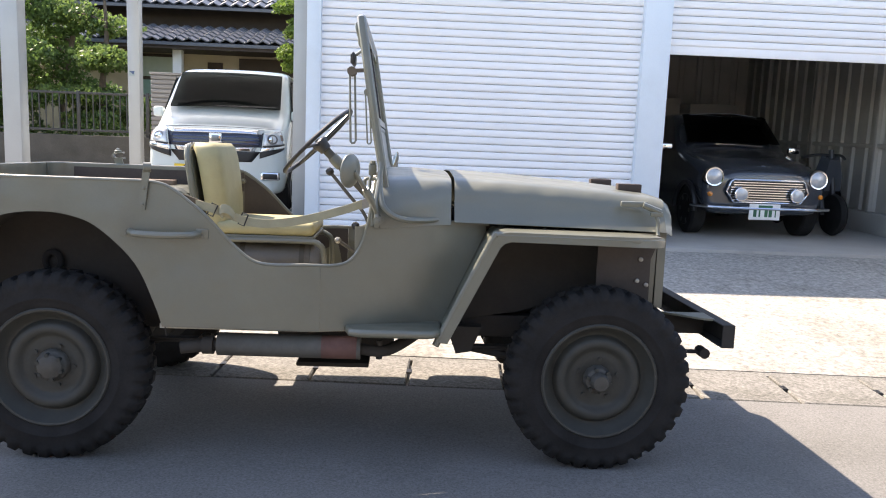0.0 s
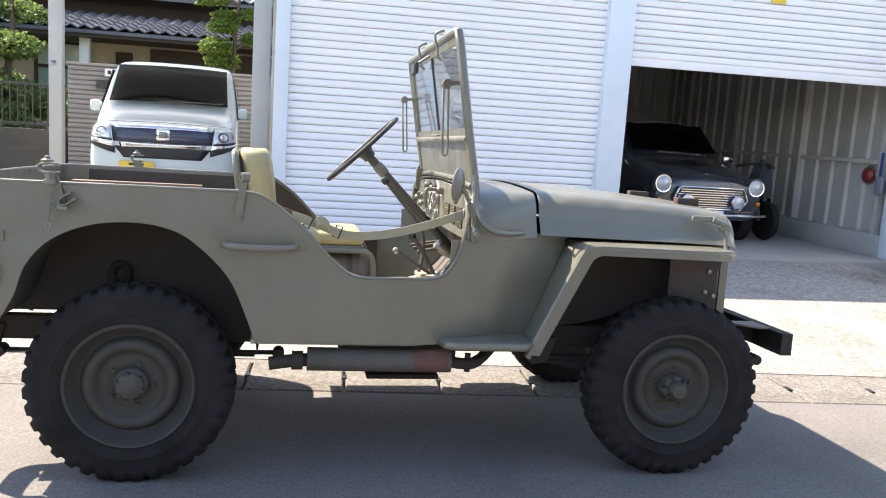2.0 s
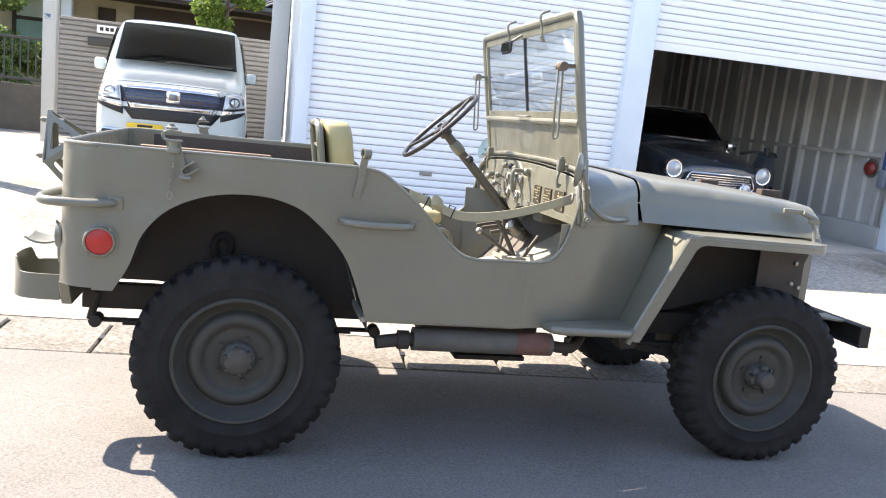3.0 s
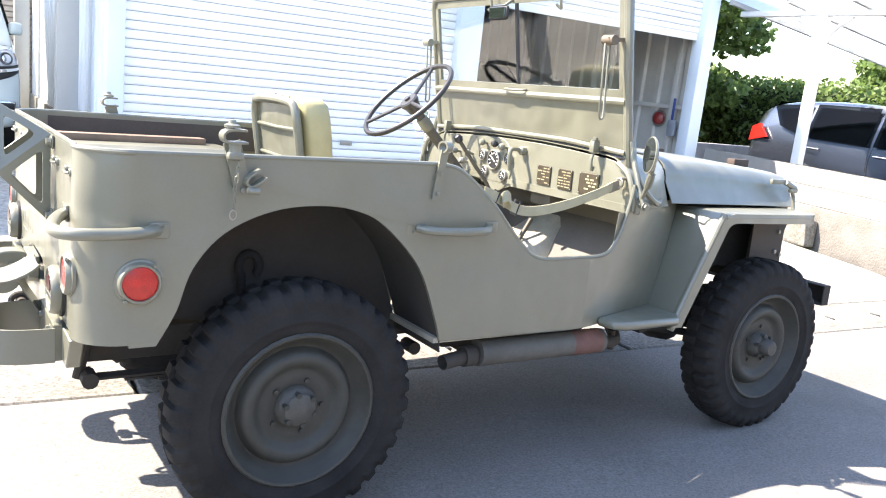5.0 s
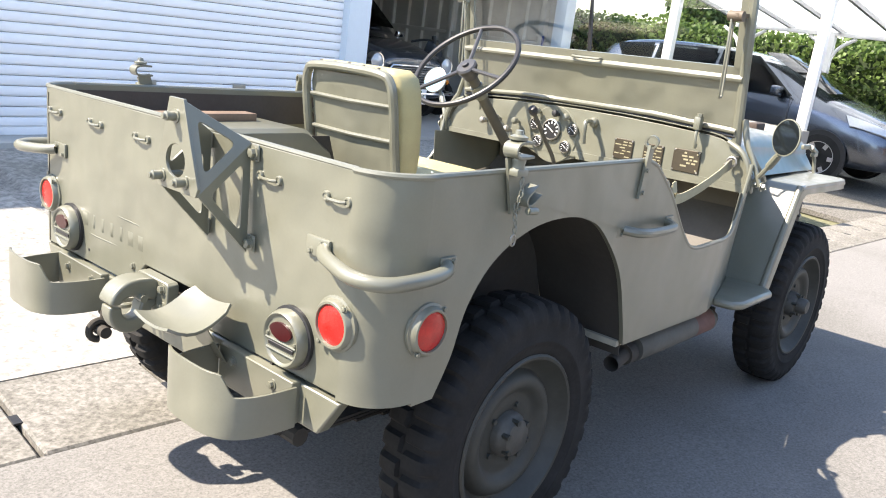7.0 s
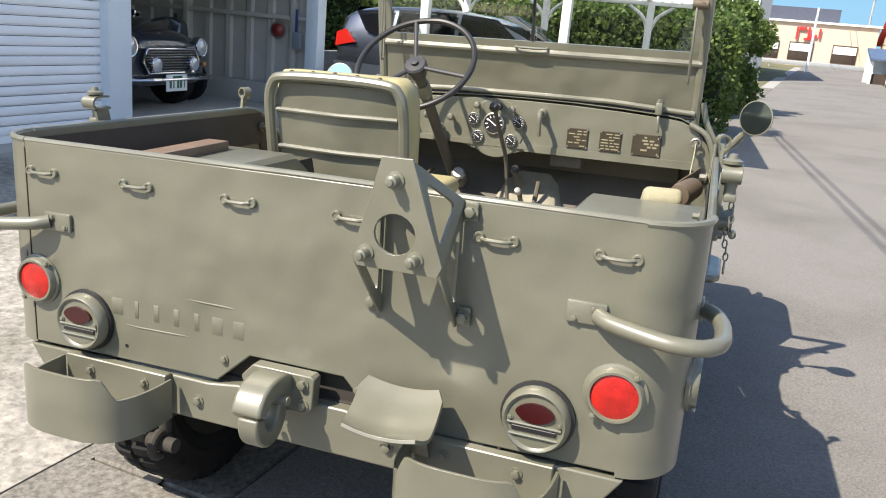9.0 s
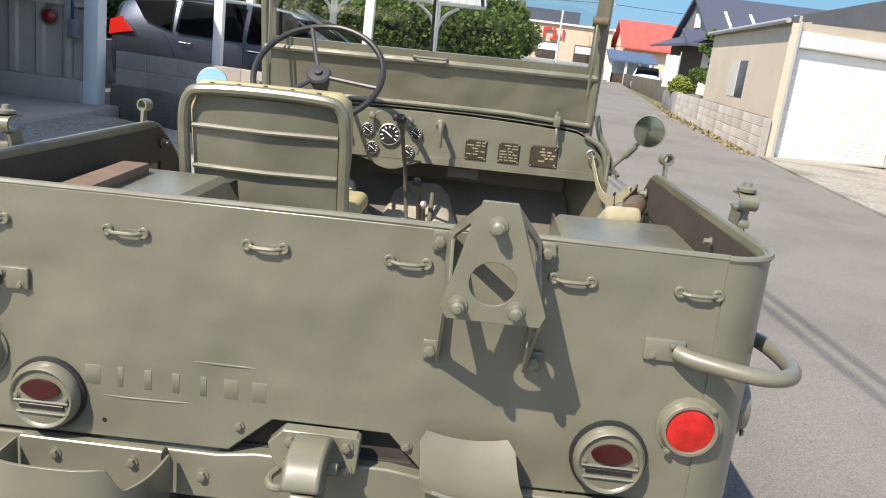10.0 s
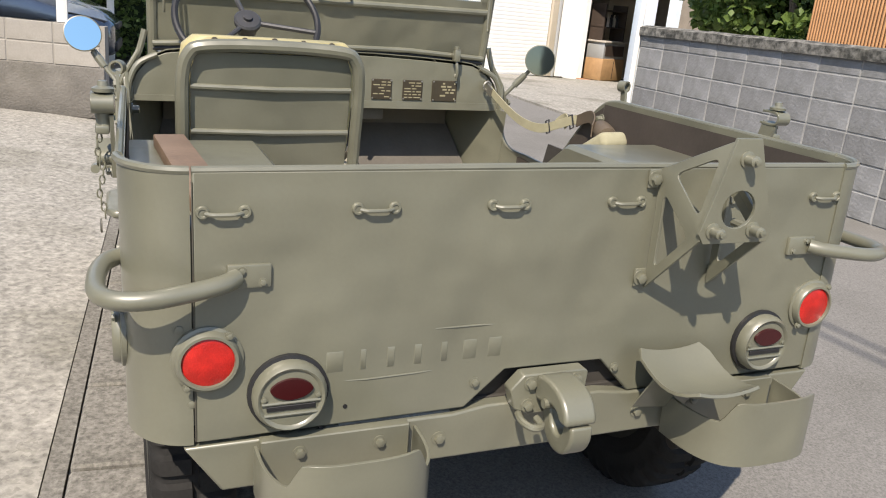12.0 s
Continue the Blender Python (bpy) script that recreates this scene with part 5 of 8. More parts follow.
    for k in range(12 if s > 0 else 9):
        c = Vector((-0.236 - 0.001 * k, yo + s * (0.020 + 0.004 * math.sin(k)), 1.030 - 0.0125 * k))
        ring = [c + Vector((0.0045 * math.cos(a) if k % 2 else 0, 0 if k % 2 else 0.0045 * math.cos(a), 0.0085 * math.sin(a))) for a in [2 * math.pi * q / 8 for q in range(8)]]
        jp("chain_link", tube(B(), ring, 0.0016, 5, closed=True), OLIVE, parent=clamp)
    jp("split_pin", tube(B(), [(-0.246 + 0.008 * math.cos(a), yo + s * 0.024, (0.870 if s > 0 else 0.908) + 0.012 * math.sin(a)) for a in [2 * math.pi * q / 12 for q in range(12)]], 0.0022, 5, closed=True), STEEL, parent=clamp)
    # upright strap bar
    bm = B()
    bar(bm, (0.364, s * 0.730, 1.085), (0.346, s * 0.730, 0.945), 0.024, 0.008, (0, 1, 0))
    lathe(bm, [(0.0125, -0.013), (0.0175, -0.013), (0.0175, 0.013), (0.0125, 0.013), (0.0125, -0.013)], (0.366, s * 0.729, 1.094), (1, -s * 0.35, 0), 18, cap=False)
    bolt(bm, (0.349, s * 0.734, 0.962), (0, s, 0), 0.006, 0.006)
    bolt(bm, (0.355, s * 0.734, 1.02), (0, s, 0), 0.005, 0.005)
    jp("bow_socket", bm, OLIVE)
    jp("inner_stud", bolt(B(), (0.42, s * 0.700, 0.985), (0, -s, 0), 0.010, 0.02))
    if s < 0:
        jp("inner_stud", bolt(B(), (-0.23, s * 0.712, 1.0), (0, -s, 0), 0.007, 0.015))
# round mirrors
for c, n, base in (((1.088, -0.818, 1.110), (-0.87, 0.47, 0.06), (1.185, -0.700, 0.935)), ((1.215, 0.828, 1.113), (-0.94, -0.12, 0.31), (1.185, 0.722, 0.955))):
    n = Vector(n).normalized()
    mr = jp("door_mirror", lathe(B(), [(0.0, -0.016), (0.03, -0.014), (0.055, -0.004), (0.0595, 0.002), (0.0595, 0.006), (0.056, 0.007)], c, n, 28, cap=False), OLIVE, "round mirror on a short arm")
    jp("mirror_glass", lathe(B(), [(0.0565, 0.0065), (0.0, 0.0066)], c, n, 28, cap=False), DULLMIRROR if c[1] < 0 else MIRROR, parent=mr)
    back_c = Vector(c) - n * 0.014
    bm = tube(B(), curve([base, (Vector(base) + back_c) / 2 + Vector((0.012, 0, -0.006)), back_c], 4), 0.008, 8)
    lathe(bm, [(0.013, -0.03), (0.014, 0.0), (0.012, 0.03)], (Vector(base) * 0.45 + back_c * 0.55) + Vector((0.012, 0, -0.006)), back_c - Vector(base), 10)
    bolt(bm, base, (0, 1 if c[1] > 0 else -1, 0), 0.014, 0.02)
    jp("mirror_arm", bm, OLIVE, parent=mr)

# rear panel fittings
for y in (0.598, 0.359, 0.121, -0.119, -0.393, -0.601):
    bm = B()
    for k in (-1, 1):
        lathe(bm, [(0.0102, 0.0), (0.0102, 0.005), (0.0088, 0.0072), (0.006, 0.0072), (0.005, 0.0055), (0.0, 0.0058)], (-0.595, y + k * 0.031, 0.983), (-1, 0, 0), 14)
    tube(bm, curve([(-0.600, y - 0.027, 0.982), (-0.605, y - 0.019, 0.981), (-0.607, y - 0.012, 0.981), (-0.607, y + 0.012, 0.981), (-0.605, y + 0.019, 0.981), (-0.600, y + 0.027, 0.982)], 3), 0.0036, 8)
    jp("footman_loop", bm, OLIVE, "small strap loop on two rivets")
# raised maker's mark, as plain low blocks
for k in range(7):
    y, w = 0.418 - 0.0495 * k, (0.034, 0.012, 0.016, 0.016, 0.014, 0.030, 0.030)[k]
    base = [(y - w / 2, 0.697), (y + w / 2, 0.697), (y + w / 2, 0.737), (y - w / 2, 0.737)]
    rows = [[(x, y + (p - y) * g, 0.717 + (q - 0.717) * (0.5 + 0.5 * g)) for p, q in base] for x, g in ((-0.592, 1.0), (-0.5945, 0.94), (-0.5958, 0.74))]
    jp("raised_mark", loft(B(), rows, closed=True, cap=True), OLIVE)
jp("raised_line", tube(B(), [(-0.5935, 0.40, 0.680), (-0.5950, 0.36, 0.679), (-0.5950, 0.27, 0.681), (-0.5935, 0.24, 0.682)], 0.0017, 8), OLIVE)
jp("raised_line", tube(B(), [(-0.5935, 0.24, 0.762), (-0.5950, 0.20, 0.762), (-0.5950, 0.15, 0.762), (-0.5935, 0.13, 0.761)], 0.0019, 8), OLIVE)
jp("drain_hole", lathe(B(), [(0.004, 0.0), (0.004, 0.0012), (0.0, 0.0012)], (-0.595, 0.397, 0.632), (-1, 0, 0), 12), BLACK)
for y, z in ((0.155, 0.650), (-0.145, 0.648), (0.665, 0.795), (-0.665, 0.795), (0.648, 0.665), (-0.66, 0.64)):
    jp("panel_bolt", bolt(B(), (-0.596 if abs(y) < 0.63 else -0.586, y, z), (-1, 0, 0), 0.007, 0.007))
for s in (-1, 1):
    jp("panel_seam", box(B(), -0.5965, -0.594, s * 0.6435 - 0.0007, s * 0.6435 + 0.0007, 0.60, 1.03), OLIVE_IN)

# spare wheel carrier
FX = -0.712


def pierced(name, tris, parent, edge=0.019, rad=0.012):
    """A plate of triangles, each with a round-cornered hole."""
    bm = B()
    keep = {}
    for t3 in tris:
        P = [Vector(p) for p in t3]
        O = [keep.setdefault(p, None) or keep.update({p: bm.verts.new(p)}) or keep[p] for p in t3]
        l = [(P[(i + 1) % 3] - P[(i + 2) % 3]).length for i in range(3)]
        c = (P[0] * l[0] + P[1] * l[1] + P[2] * l[2]) / sum(l)
        area = (P[1] - P[0]).cross(P[2] - P[0]).length / 2
        k = 1 - edge / (2 * area / sum(l))
        Q = [c + (p - c) * k for p in P]
        arcs = []
        for i in range(3):
            a, b = (Q[i - 1] - Q[i]).normalized(), (Q[(i + 1) % 3] - Q[i]).normalized()
            g = rad * 1.5
            p0, p1 = Q[i] + a * g, Q[i] + b * g
            arcs.append([bm.verts.new(p0 * (1 - u) ** 2 + Q[i] * 2 * u * (1 - u) + p1 * u * u) for u in (0, 0.25, 0.5, 0.75, 1)])
        for i in range(3):
            for u in range(4):
                bm.faces.new((O[i], arcs[i][u], arcs[i][u + 1]))
            n = (i + 1) % 3
            bm.faces.new((O[i], arcs[i][4], arcs[n][0], O[n]))
    ob = part(name, bm, OLIVE, parent, sm=20)
    thick(ob, 0.006, 0)
    return ob


def holed(outline, hole, x, t, name, label):
    """A flat plate across x with one hole, both given as (y, z)."""
    cy, cz = sum(p[0] for p in hole) / len(hole), sum(p[1] for p in hole) / len(hole)

    def hit(poly, a):
        d = (math.cos(a), math.sin(a))
        best = 1e9
        for p, q in zip(poly, poly[1:] + poly[:1]):
            e = (q[0] - p[0], q[1] - p[1])
            den = d[0] * e[1] - d[1] * e[0]
            if abs(den) > 1e-9:
                w = (p[0] - cy, p[1] - cz)
                s1 = (w[0] * e[1] - w[1] * e[0]) / den
                s2 = (w[0] * d[1] - w[1] * d[0]) / den
                if s1 > 0 and -1e-6 <= s2 <= 1 + 1e-6:
                    best = min(best, s1)
        return (x, cy + d[0] * best, cz + d[1] * best)
    ang = sorted({round(math.atan2(p[1] - cz, p[0] - cy), 5) for p in outline + hole} | {round(-math.pi + math.pi * k / 12, 5) for k in range(24)})
    bm = loft(B(), [[hit(outline, a) for a in ang], [hit(hole, a) for a in ang]])
    n = len(ang)
    vs = list(bm.verts)
    bm.faces.new((vs[n - 1], vs[0], vs[n], vs[2 * n - 1]))
    ob = jp(name, bm, OLIVE, label, sm=20)
    thick(ob, t, 0)
    return ob


fp = holed([(-0.234, 1.124), (-0.287, 1.124), (-0.318, 1.034), (-0.347, 0.956), (-0.339, 0.938), (-0.197, 0.938), (-0.185, 0.956), (-0.210, 1.034)],
           [(-0.262 + 0.036 * math.cos(math.pi * k / 10), 0.999 + 0.034 * math.sin(math.pi * k / 10)) for k in range(20)], FX, 0.007, "spare_wheel_carrier", "triangular pressed steel spare wheel carrier, empty")
for ya, yb, yt in ((-0.186, -0.193, -0.238), (-0.334, -0.340, -0.286)):
    T0, T1, B0, B1 = (-0.588, ya, 1.045), (FX, yt, 1.120), (-0.588, ya, 0.812), (FX, yb, 0.942)
    pierced("carrier_bracket", ((T0, T1, B1), (T0, B1, B0)), fp)
    sgn = 1 if ya > -0.26 else -1
    for z in (1.026, 0.835):
        bm = box(B(), -0.5895, -0.5835, ya + sgn * 0.012 - 0.016, ya + sgn * 0.012 + 0.014, z - 0.018, z + 0.018, 0.003)
        jp("carrier_flange", bolt(bm, (-0.5895, ya + sgn * 0.014, z), (-1, 0, 0), 0.010, 0.012), OLIVE, parent=fp)
for y, z in ((-0.260, 1.088), (-0.213, 0.962), (-0.300, 0.962)):
    bm = lathe(B(), [(0.015, -0.004), (0.015, 0.006), (0.010, 0.007), (0.010, 0.026), (0.006, 0.028), (0.006, 0.033), (0.0, 0.034)], (FX, y, z), (-1, 0, 0), 12)
    lathe(bm, [(0.008, -0.045), (0.008, 0)], (FX, y, z), (-1, 0, 0), 8)
    jp("wheel_stud", bm, OLIVE, parent=fp)

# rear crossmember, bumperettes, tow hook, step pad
# dark strip added to keep sunlit ground from showing under the tail
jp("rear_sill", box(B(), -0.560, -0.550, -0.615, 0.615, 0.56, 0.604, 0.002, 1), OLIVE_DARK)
# dark sheet added in place of the shade behind the notch
jp("notch_backing", box(B(), -0.552, -0.546, -0.21, 0.20, 0.56, 0.70), OLIVE_DARK, "dark sheet added for the shade behind the notch")
rail = jp("rear_crossmember", prism(B(), [(-0.66, 0.588), (-0.60, 0.50), (0.60, 0.50), (0.66, 0.588), (0.19, 0.590), (0.12, 0.600), (-0.12, 0.600), (-0.19, 0.590)], "x", -0.586, -0.552), OLIVE, "olive rear frame member")
round_edges(rail, 0.004, 2, 40)
for y in (0.50, 0.34, 0.215, -0.215, -0.34, -0.50):
    jp("frame_bolt", bolt(B(), (-0.586, y, 0.545), (-1, 0, 0), 0.009, 0.010), OLIVE, parent=rail)
for s in (-1, 1):
    path, tops = [], []
    y_hi, y_lo = (0.548, 0.270) if s > 0 else (-0.270, -0.548)
    for k in range(41):
        u = k / 40
        a = math.pi * u
        ce, se = math.cos(a), math.sin(a)
        y = (y_hi + y_lo) / 2 + (y_hi - y_lo) / 2 * math.copysign(abs(ce) ** 0.62, ce)
        path.append((-0.602 - 0.162 * abs(se) ** 0.66, y))
        v = min(u, 1 - u)
        dip = max(0.0, min(1.0, (0.34 - v) / 0.10))
        tops.append(0.634 - 0.046 * dip * dip * (3 - 2 * dip) )
    rows = [[(x, y, 0.500) for x, y in path], [(x, y, 0.54) for x, y in path], [(x, y, t) for (x, y), t in zip(path, tops)]]
    ob = jp("bumperette", loft(B(), rows), OLIVE, "D-shaped steel band bumper with a cut-down top edge")
    thick(ob, 0.006, 0)
    mount = jp("bumperette_mount", box(B(), -0.606, -0.584, s * 0.41 - 0.13, s * 0.41 + 0.13, 0.50, 0.594, 0.002, 1), OLIVE)
    for y in (0.335, 0.475):
        jp("mount_bolt", bolt(B(), (-0.606, s * y, 0.567), (-1, 0, 0), 0.008, 0.010), OLIVE, parent=mount)
bm = B()
rows = []
for i in range(9):
    u = i / 8
    row = []
    for j in range(7):
        v = j / 6 * 2 - 1
        x = -0.610 - 0.158 * u
        wd = 0.082 * (1 - 0.25 * max(0, u - 0.7) ** 2 * 8) * (1 - 0.2 * max(0, 0.12 - u) * 6)
        row.append((x, -0.252 + v * wd - 0.02 * u, 0.686 - 0.048 * math.sin(math.pi * min(1, u * 0.75)) + 0.010 * v * v + 0.012 * u))
    rows.append(row)
pad = jp("step_pad", loft(bm, rows), OLIVE, "dished steel step pad beside the tow hook", sm=60)
thick(pad, 0.007, 0)
bm = B()
bar(bm, (-0.66, -0.255, 0.655), (-0.605, -0.25, 0.56), 0.12, 0.006, (0.8, 0, -0.5))
jp("pad_support", bm, OLIVE, parent=pad)
hook = jp("tow_hook", prism(B(), [(-0.066, 0.600), (-0.070, 0.662), (-0.062, 0.668), (0.066, 0.668), (0.092, 0.640), (0.080, 0.600), (0.050, 0.586), (-0.050, 0.586)], "x", -0.614, -0.584), OLIVE, "pintle tow hook with a latch, painted over")
round_edges(hook, 0.003, 2, 40)
arc = [math.radians(a) for a in range(165, 361, 15)]
bm = prism(B(), [(-0.676 + 0.053 * math.cos(a), 0.600 + 0.058 * math.sin(a)) for a in arc] + [(-0.612, 0.600), (-0.612, 0.622), (-0.648, 0.618)] + [(-0.676 + 0.022 * math.cos(a), 0.602 + 0.024 * math.sin(a)) for a in reversed(arc)], "y", -0.018, 0.026)
round_edges(jp("lower_jaw", bm, OLIVE, parent=hook), 0.008, 3, 40)
bm = prism(B(), curve([(-0.613, 0.664), (-0.645, 0.674), (-0.684, 0.671), (-0.712, 0.655), (-0.727, 0.630), (-0.724, 0.618), (-0.704, 0.618), (-0.694, 0.628), (-0.676, 0.633), (-0.656, 0.628), (-0.640, 0.622), (-0.613, 0.622)], 3, closed=True), "y", -0.024, 0.040)
round_edges(jp("latch", bm, OLIVE, parent=hook), 0.007, 3, 40)
for y, z in ((0.052, 0.650), (-0.046, 0.650), (0.054, 0.606), (-0.046, 0.606)):
    jp("hook_bolt", bolt(B(), (-0.614, y, z), (-1, 0, 0), 0.009, 0.011), OLIVE, parent=hook)
jp("latch_pin", tube(B(), ((-0.656, -0.040, 0.630), (-0.656, 0.046, 0.630)), 0.009, 10), OLIVE, parent=hook)
bm = tube(B(), curve([(-0.612, 0.070, 0.590), (-0.645, 0.078, 0.592), (-0.668, 0.068, 0.590), (-0.662, 0.048, 0.588), (-0.636, 0.044, 0.590)], 4), 0.007, 8)
jp("safety_loop", bm, OLIVE, parent=hook)
bm = tube(B(), [(-0.604 + 0.026 * math.cos(a), 0.300, 0.432 + 0.026 * math.sin(a)) for a in [2 * math.pi * k / 16 for k in range(13)]], 0.010, 10)
cyl(bm, (-0.600, 0.262, 0.434), (-0.600, 0.330, 0.434), 0.016)
cyl(bm, (-0.585, 0.300, 0.455), (-0.585, 0.300, 0.505), 0.013)
jp("spring_shackle", bm, OLIVE_DARK, "dark spring shackle under the rear frame")

# the tail panel and all that is bolted to it sit slightly askew
ON_TAIL = ("rear_panel", "rear_rail", "corner_handle", "reflector", "tail_lamp", "footman_loop", "raised_mark", "raised_line", "panel_bolt", "panel_seam", "drain_hole")
for ob in army_car.children:
    if ob.name.split(".")[0] in ON_TAIL and min(v.co.x for v in ob.data.vertices) < -0.56:
        ob.matrix_basis = pose(0.012, 0, 0, 0, 0, 0.3)

# webbing strap across the door opening, and its hardware
line = curve([(1.120, -0.628, 0.984), (1.05, -0.634, 0.953), (0.95, -0.640, 0.924), (0.83, -0.645, 0.909), (0.72, -0.655, 0.907), (0.64, -0.668, 0.928), (0.575, -0.688, 0.950), (0.53, -0.702, 0.962)], 5)
rows = [[(x, y + 0.006 * math.sin(9 * x), z + h + 0.006 * math.sin(14 * x)) for x, y, z in line] for h in (-0.016, 0.016)]
strap = jp("door_strap", loft(B(), rows), CANVAS, "khaki webbing safety strap sagging across the opening")
thick(strap, 0.004, 0)
bm = tube(B(), [(1.152, -0.630 + 0.016 * math.cos(2 * math.pi * k / 12), 0.997 + 0.016 * math.sin(2 * math.pi * k / 12)) for k in range(12)], 0.0045, 6, closed=True)
bar(bm, (1.105, -0.628, 0.976), (1.15, -0.63, 0.992), 0.034, 0.008, (0, 1, 0))
tube(bm, ((1.152, -0.63, 1.010), (1.174, -0.64, 1.014)), 0.006, 8)
jp("strap_hook", bm, STEEL, parent=strap)
for x, y, z, a in ((0.690, -0.660, 0.914, 20), (0.585, -0.688, 0.948, 25)):
    slide = [(c * 0.011, 0.0, d * 0.022) for c, d in ((-1, -1), (1, -1), (1, 1), (-1, 1))]
    jp("strap_slide", tube(B(), [pose(x, y, z, 0, a, 0) @ Vector(p) for p in slide], 0.003, 6, closed=True), BLACK, parent=strap)
fold = curve([(0.660, -0.672, 0.925), (0.648, -0.684, 0.944), (0.628, -0.692, 0.954), (0.612, -0.690, 0.946), (0.622, -0.684, 0.932)], 5)
thick(jp("strap_fold", loft(B(), [[(x, y + 0.004 * h, z + 0.016 * h) for x, y, z in fold] for h in (-1, 1)]), CANVAS, "folded loose end of the webbing", parent=strap), 0.004, 0)
rows = [[(x, y, z + h) for x, y, z in curve([(0.56, -0.695, 0.955), (0.46, -0.68, 0.985), (0.40, -0.66, 0.975), (0.36, -0.63, 0.955)], 5)] for h in (-0.02, 0.02)]
thick(jp("leather_strap", loft(B(), rows), LEATHER, "dark leather strap over the wheel housing", parent=strap), 0.005, 0)
roll = lathe(B(), [(0.0, -0.05), (0.028, -0.048), (0.031, -0.03), (0.030, 0.03), (0.028, 0.048), (0.0, 0.05)], (0.33, -0.655, 0.955), (0.9, -0.3, 0.1), 14)
jp("rolled_strap", roll, LEATHER, parent=strap)

# loose things lying in the military car
JM = pose(0, 0.034, 0, -1.4, 0, 0.8)
tagged(part("plank", box(B(), -0.30, 0.30, -0.033, 0.033, 0.0, 0.028, 0.003), WOOD, at=JM @ pose(-0.215, 0.615, 0.9535, 0, 0, 3)), "reddish-brown wooden board on the military car's rear wheel housing", "board")
tagged(part("cushion_pad", box(B(), -0.07, 0.07, -0.05, 0.05, 0.0, 0.05, 0.018, 3), CANVAS, at=JM @ pose(0.235, -0.60, 0.905, 0, 33, 10)), "small worn khaki pad on the military car's rear wheel housing", "pad")

# ---- other vehicles ----
def car_shell(name, material, stations, parent, label="", levels=2):
    """A body skin over stations (x, floor half-width, floor z, side half-width, side z, belt half-width, belt z, roof half-width, roof z)."""
    rings = []
    for x, wf, zf, ws_, zs, wb, zb, wr, zr in stations:
        half = [(0.0, zf), (wf * 0.9, zf), (wf, zf + 0.05), (ws_, zs), (wb, zb), (wb * 0.4 + wr * 0.6, zb * 0.4 + zr * 0.6), (wr, zr - 0.035), (wr * 0.88, zr), (wr * 0.45, zr + 0.012), (0.0, zr + 0.016)]
        rings.append([(x, -y, z) for y, z in half] + [(x, y, z) for y, z in reversed(half[1:-1])])
    bm = loft(B(), rings, closed=True, cap=True)
    ob = part(name, bm, material, parent, label, sm=180)
    mod = ob.modifiers.new("smooth", "SUBSURF")
    mod.levels = mod.render_levels = levels
    return ob


def patch(name, c, material, parent, bulge=0.0, lift=0.0, n=6, label="", t=0.0):
    """A gently curved four-cornered panel."""
    c = [Vector(p) for p in c]
    nrm = (c[1] - c[0]).cross(c[3] - c[0]).normalized()
    rows = []
    for i in range(n + 1):
        u = i / n
        row = []
        for j in range(n + 1):
            v = j / n
            p = c[0] * (1 - u) * (1 - v) + c[1] * u * (1 - v) + c[2] * u * v + c[3] * (1 - u) * v
            row.append(p + nrm * (bulge * (1 - (2 * u - 1) ** 2) * (1 - 0.3 * (2 * v - 1) ** 2) + lift))
        rows.append(row)
    ob = part(name, loft(B(), rows), material, parent, label, sm=60)
    if t:
        thick(ob, t, 0)
    return ob


def car_wheel(parent, x, y, r, w, rimmat):
    """A road wheel whose outer face looks along the sign of y."""
    s = 1 if y > 0 else -1
    wh = part("wheel", lathe(B(), [(r * 0.62, -w / 2), (r * 0.9, -w / 2), (r, -w / 2 + 0.02), (r, w / 2 - 0.02), (r * 0.9, w / 2), (r * 0.62, w / 2)], (x, y, r), (0, s, 0), 28), RUBBER, parent)
    bm = lathe(B(), [(r * 0.64, w / 2 - 0.005), (r * 0.60, w / 2 - 0.03), (r * 0.16, w / 2 - 0.045), (0, w / 2 - 0.04)], (x, y, r), (0, s, 0), 28)
    part("rim_dish", bm, BLACK, wh)
    bm = lathe(B(), [(r * 0.66, w / 2), (r * 0.66, w / 2 + 0.004), (r * 0.60, w / 2 - 0.004)], (x, y, r), (0, s, 0), 28, cap=False)
    for k in range(6):
        a = math.pi * 2 * k / 6
        p = Vector((x + r * 0.1 * math.cos(a), y + s * (w / 2 - 0.012), r + r * 0.1 * math.sin(a)))
        q = Vector((x + r * 0.62 * math.cos(a), y + s * (w / 2 - 0.004), r + r * 0.62 * math.sin(a)))
        bar(bm, p, q, r * 0.17, 0.014, (0, 1, 0))
    part("rim", bm, rimmat, wh)
    return wh


SILVER = mat("alloy_silver", (0.55, 0.55, 0.56), 0.3, metal=0.8, var=0.05)
LAMP = mat("headlamp_glass", (0.50, 0.52, 0.54), 0.16, metal=0.3, var=0.15, scale=30, coat=1.0)
PLATEW = mat("white_number_plate", (0.78, 0.78, 0.76), 0.5, var=0.03)
GREEN = mat("plate_green", (0.02, 0.12, 0.06), 0.5)
AMBER = mat("amber_lens", (0.6, 0.2, 0.02), 0.2, coat=0.6)

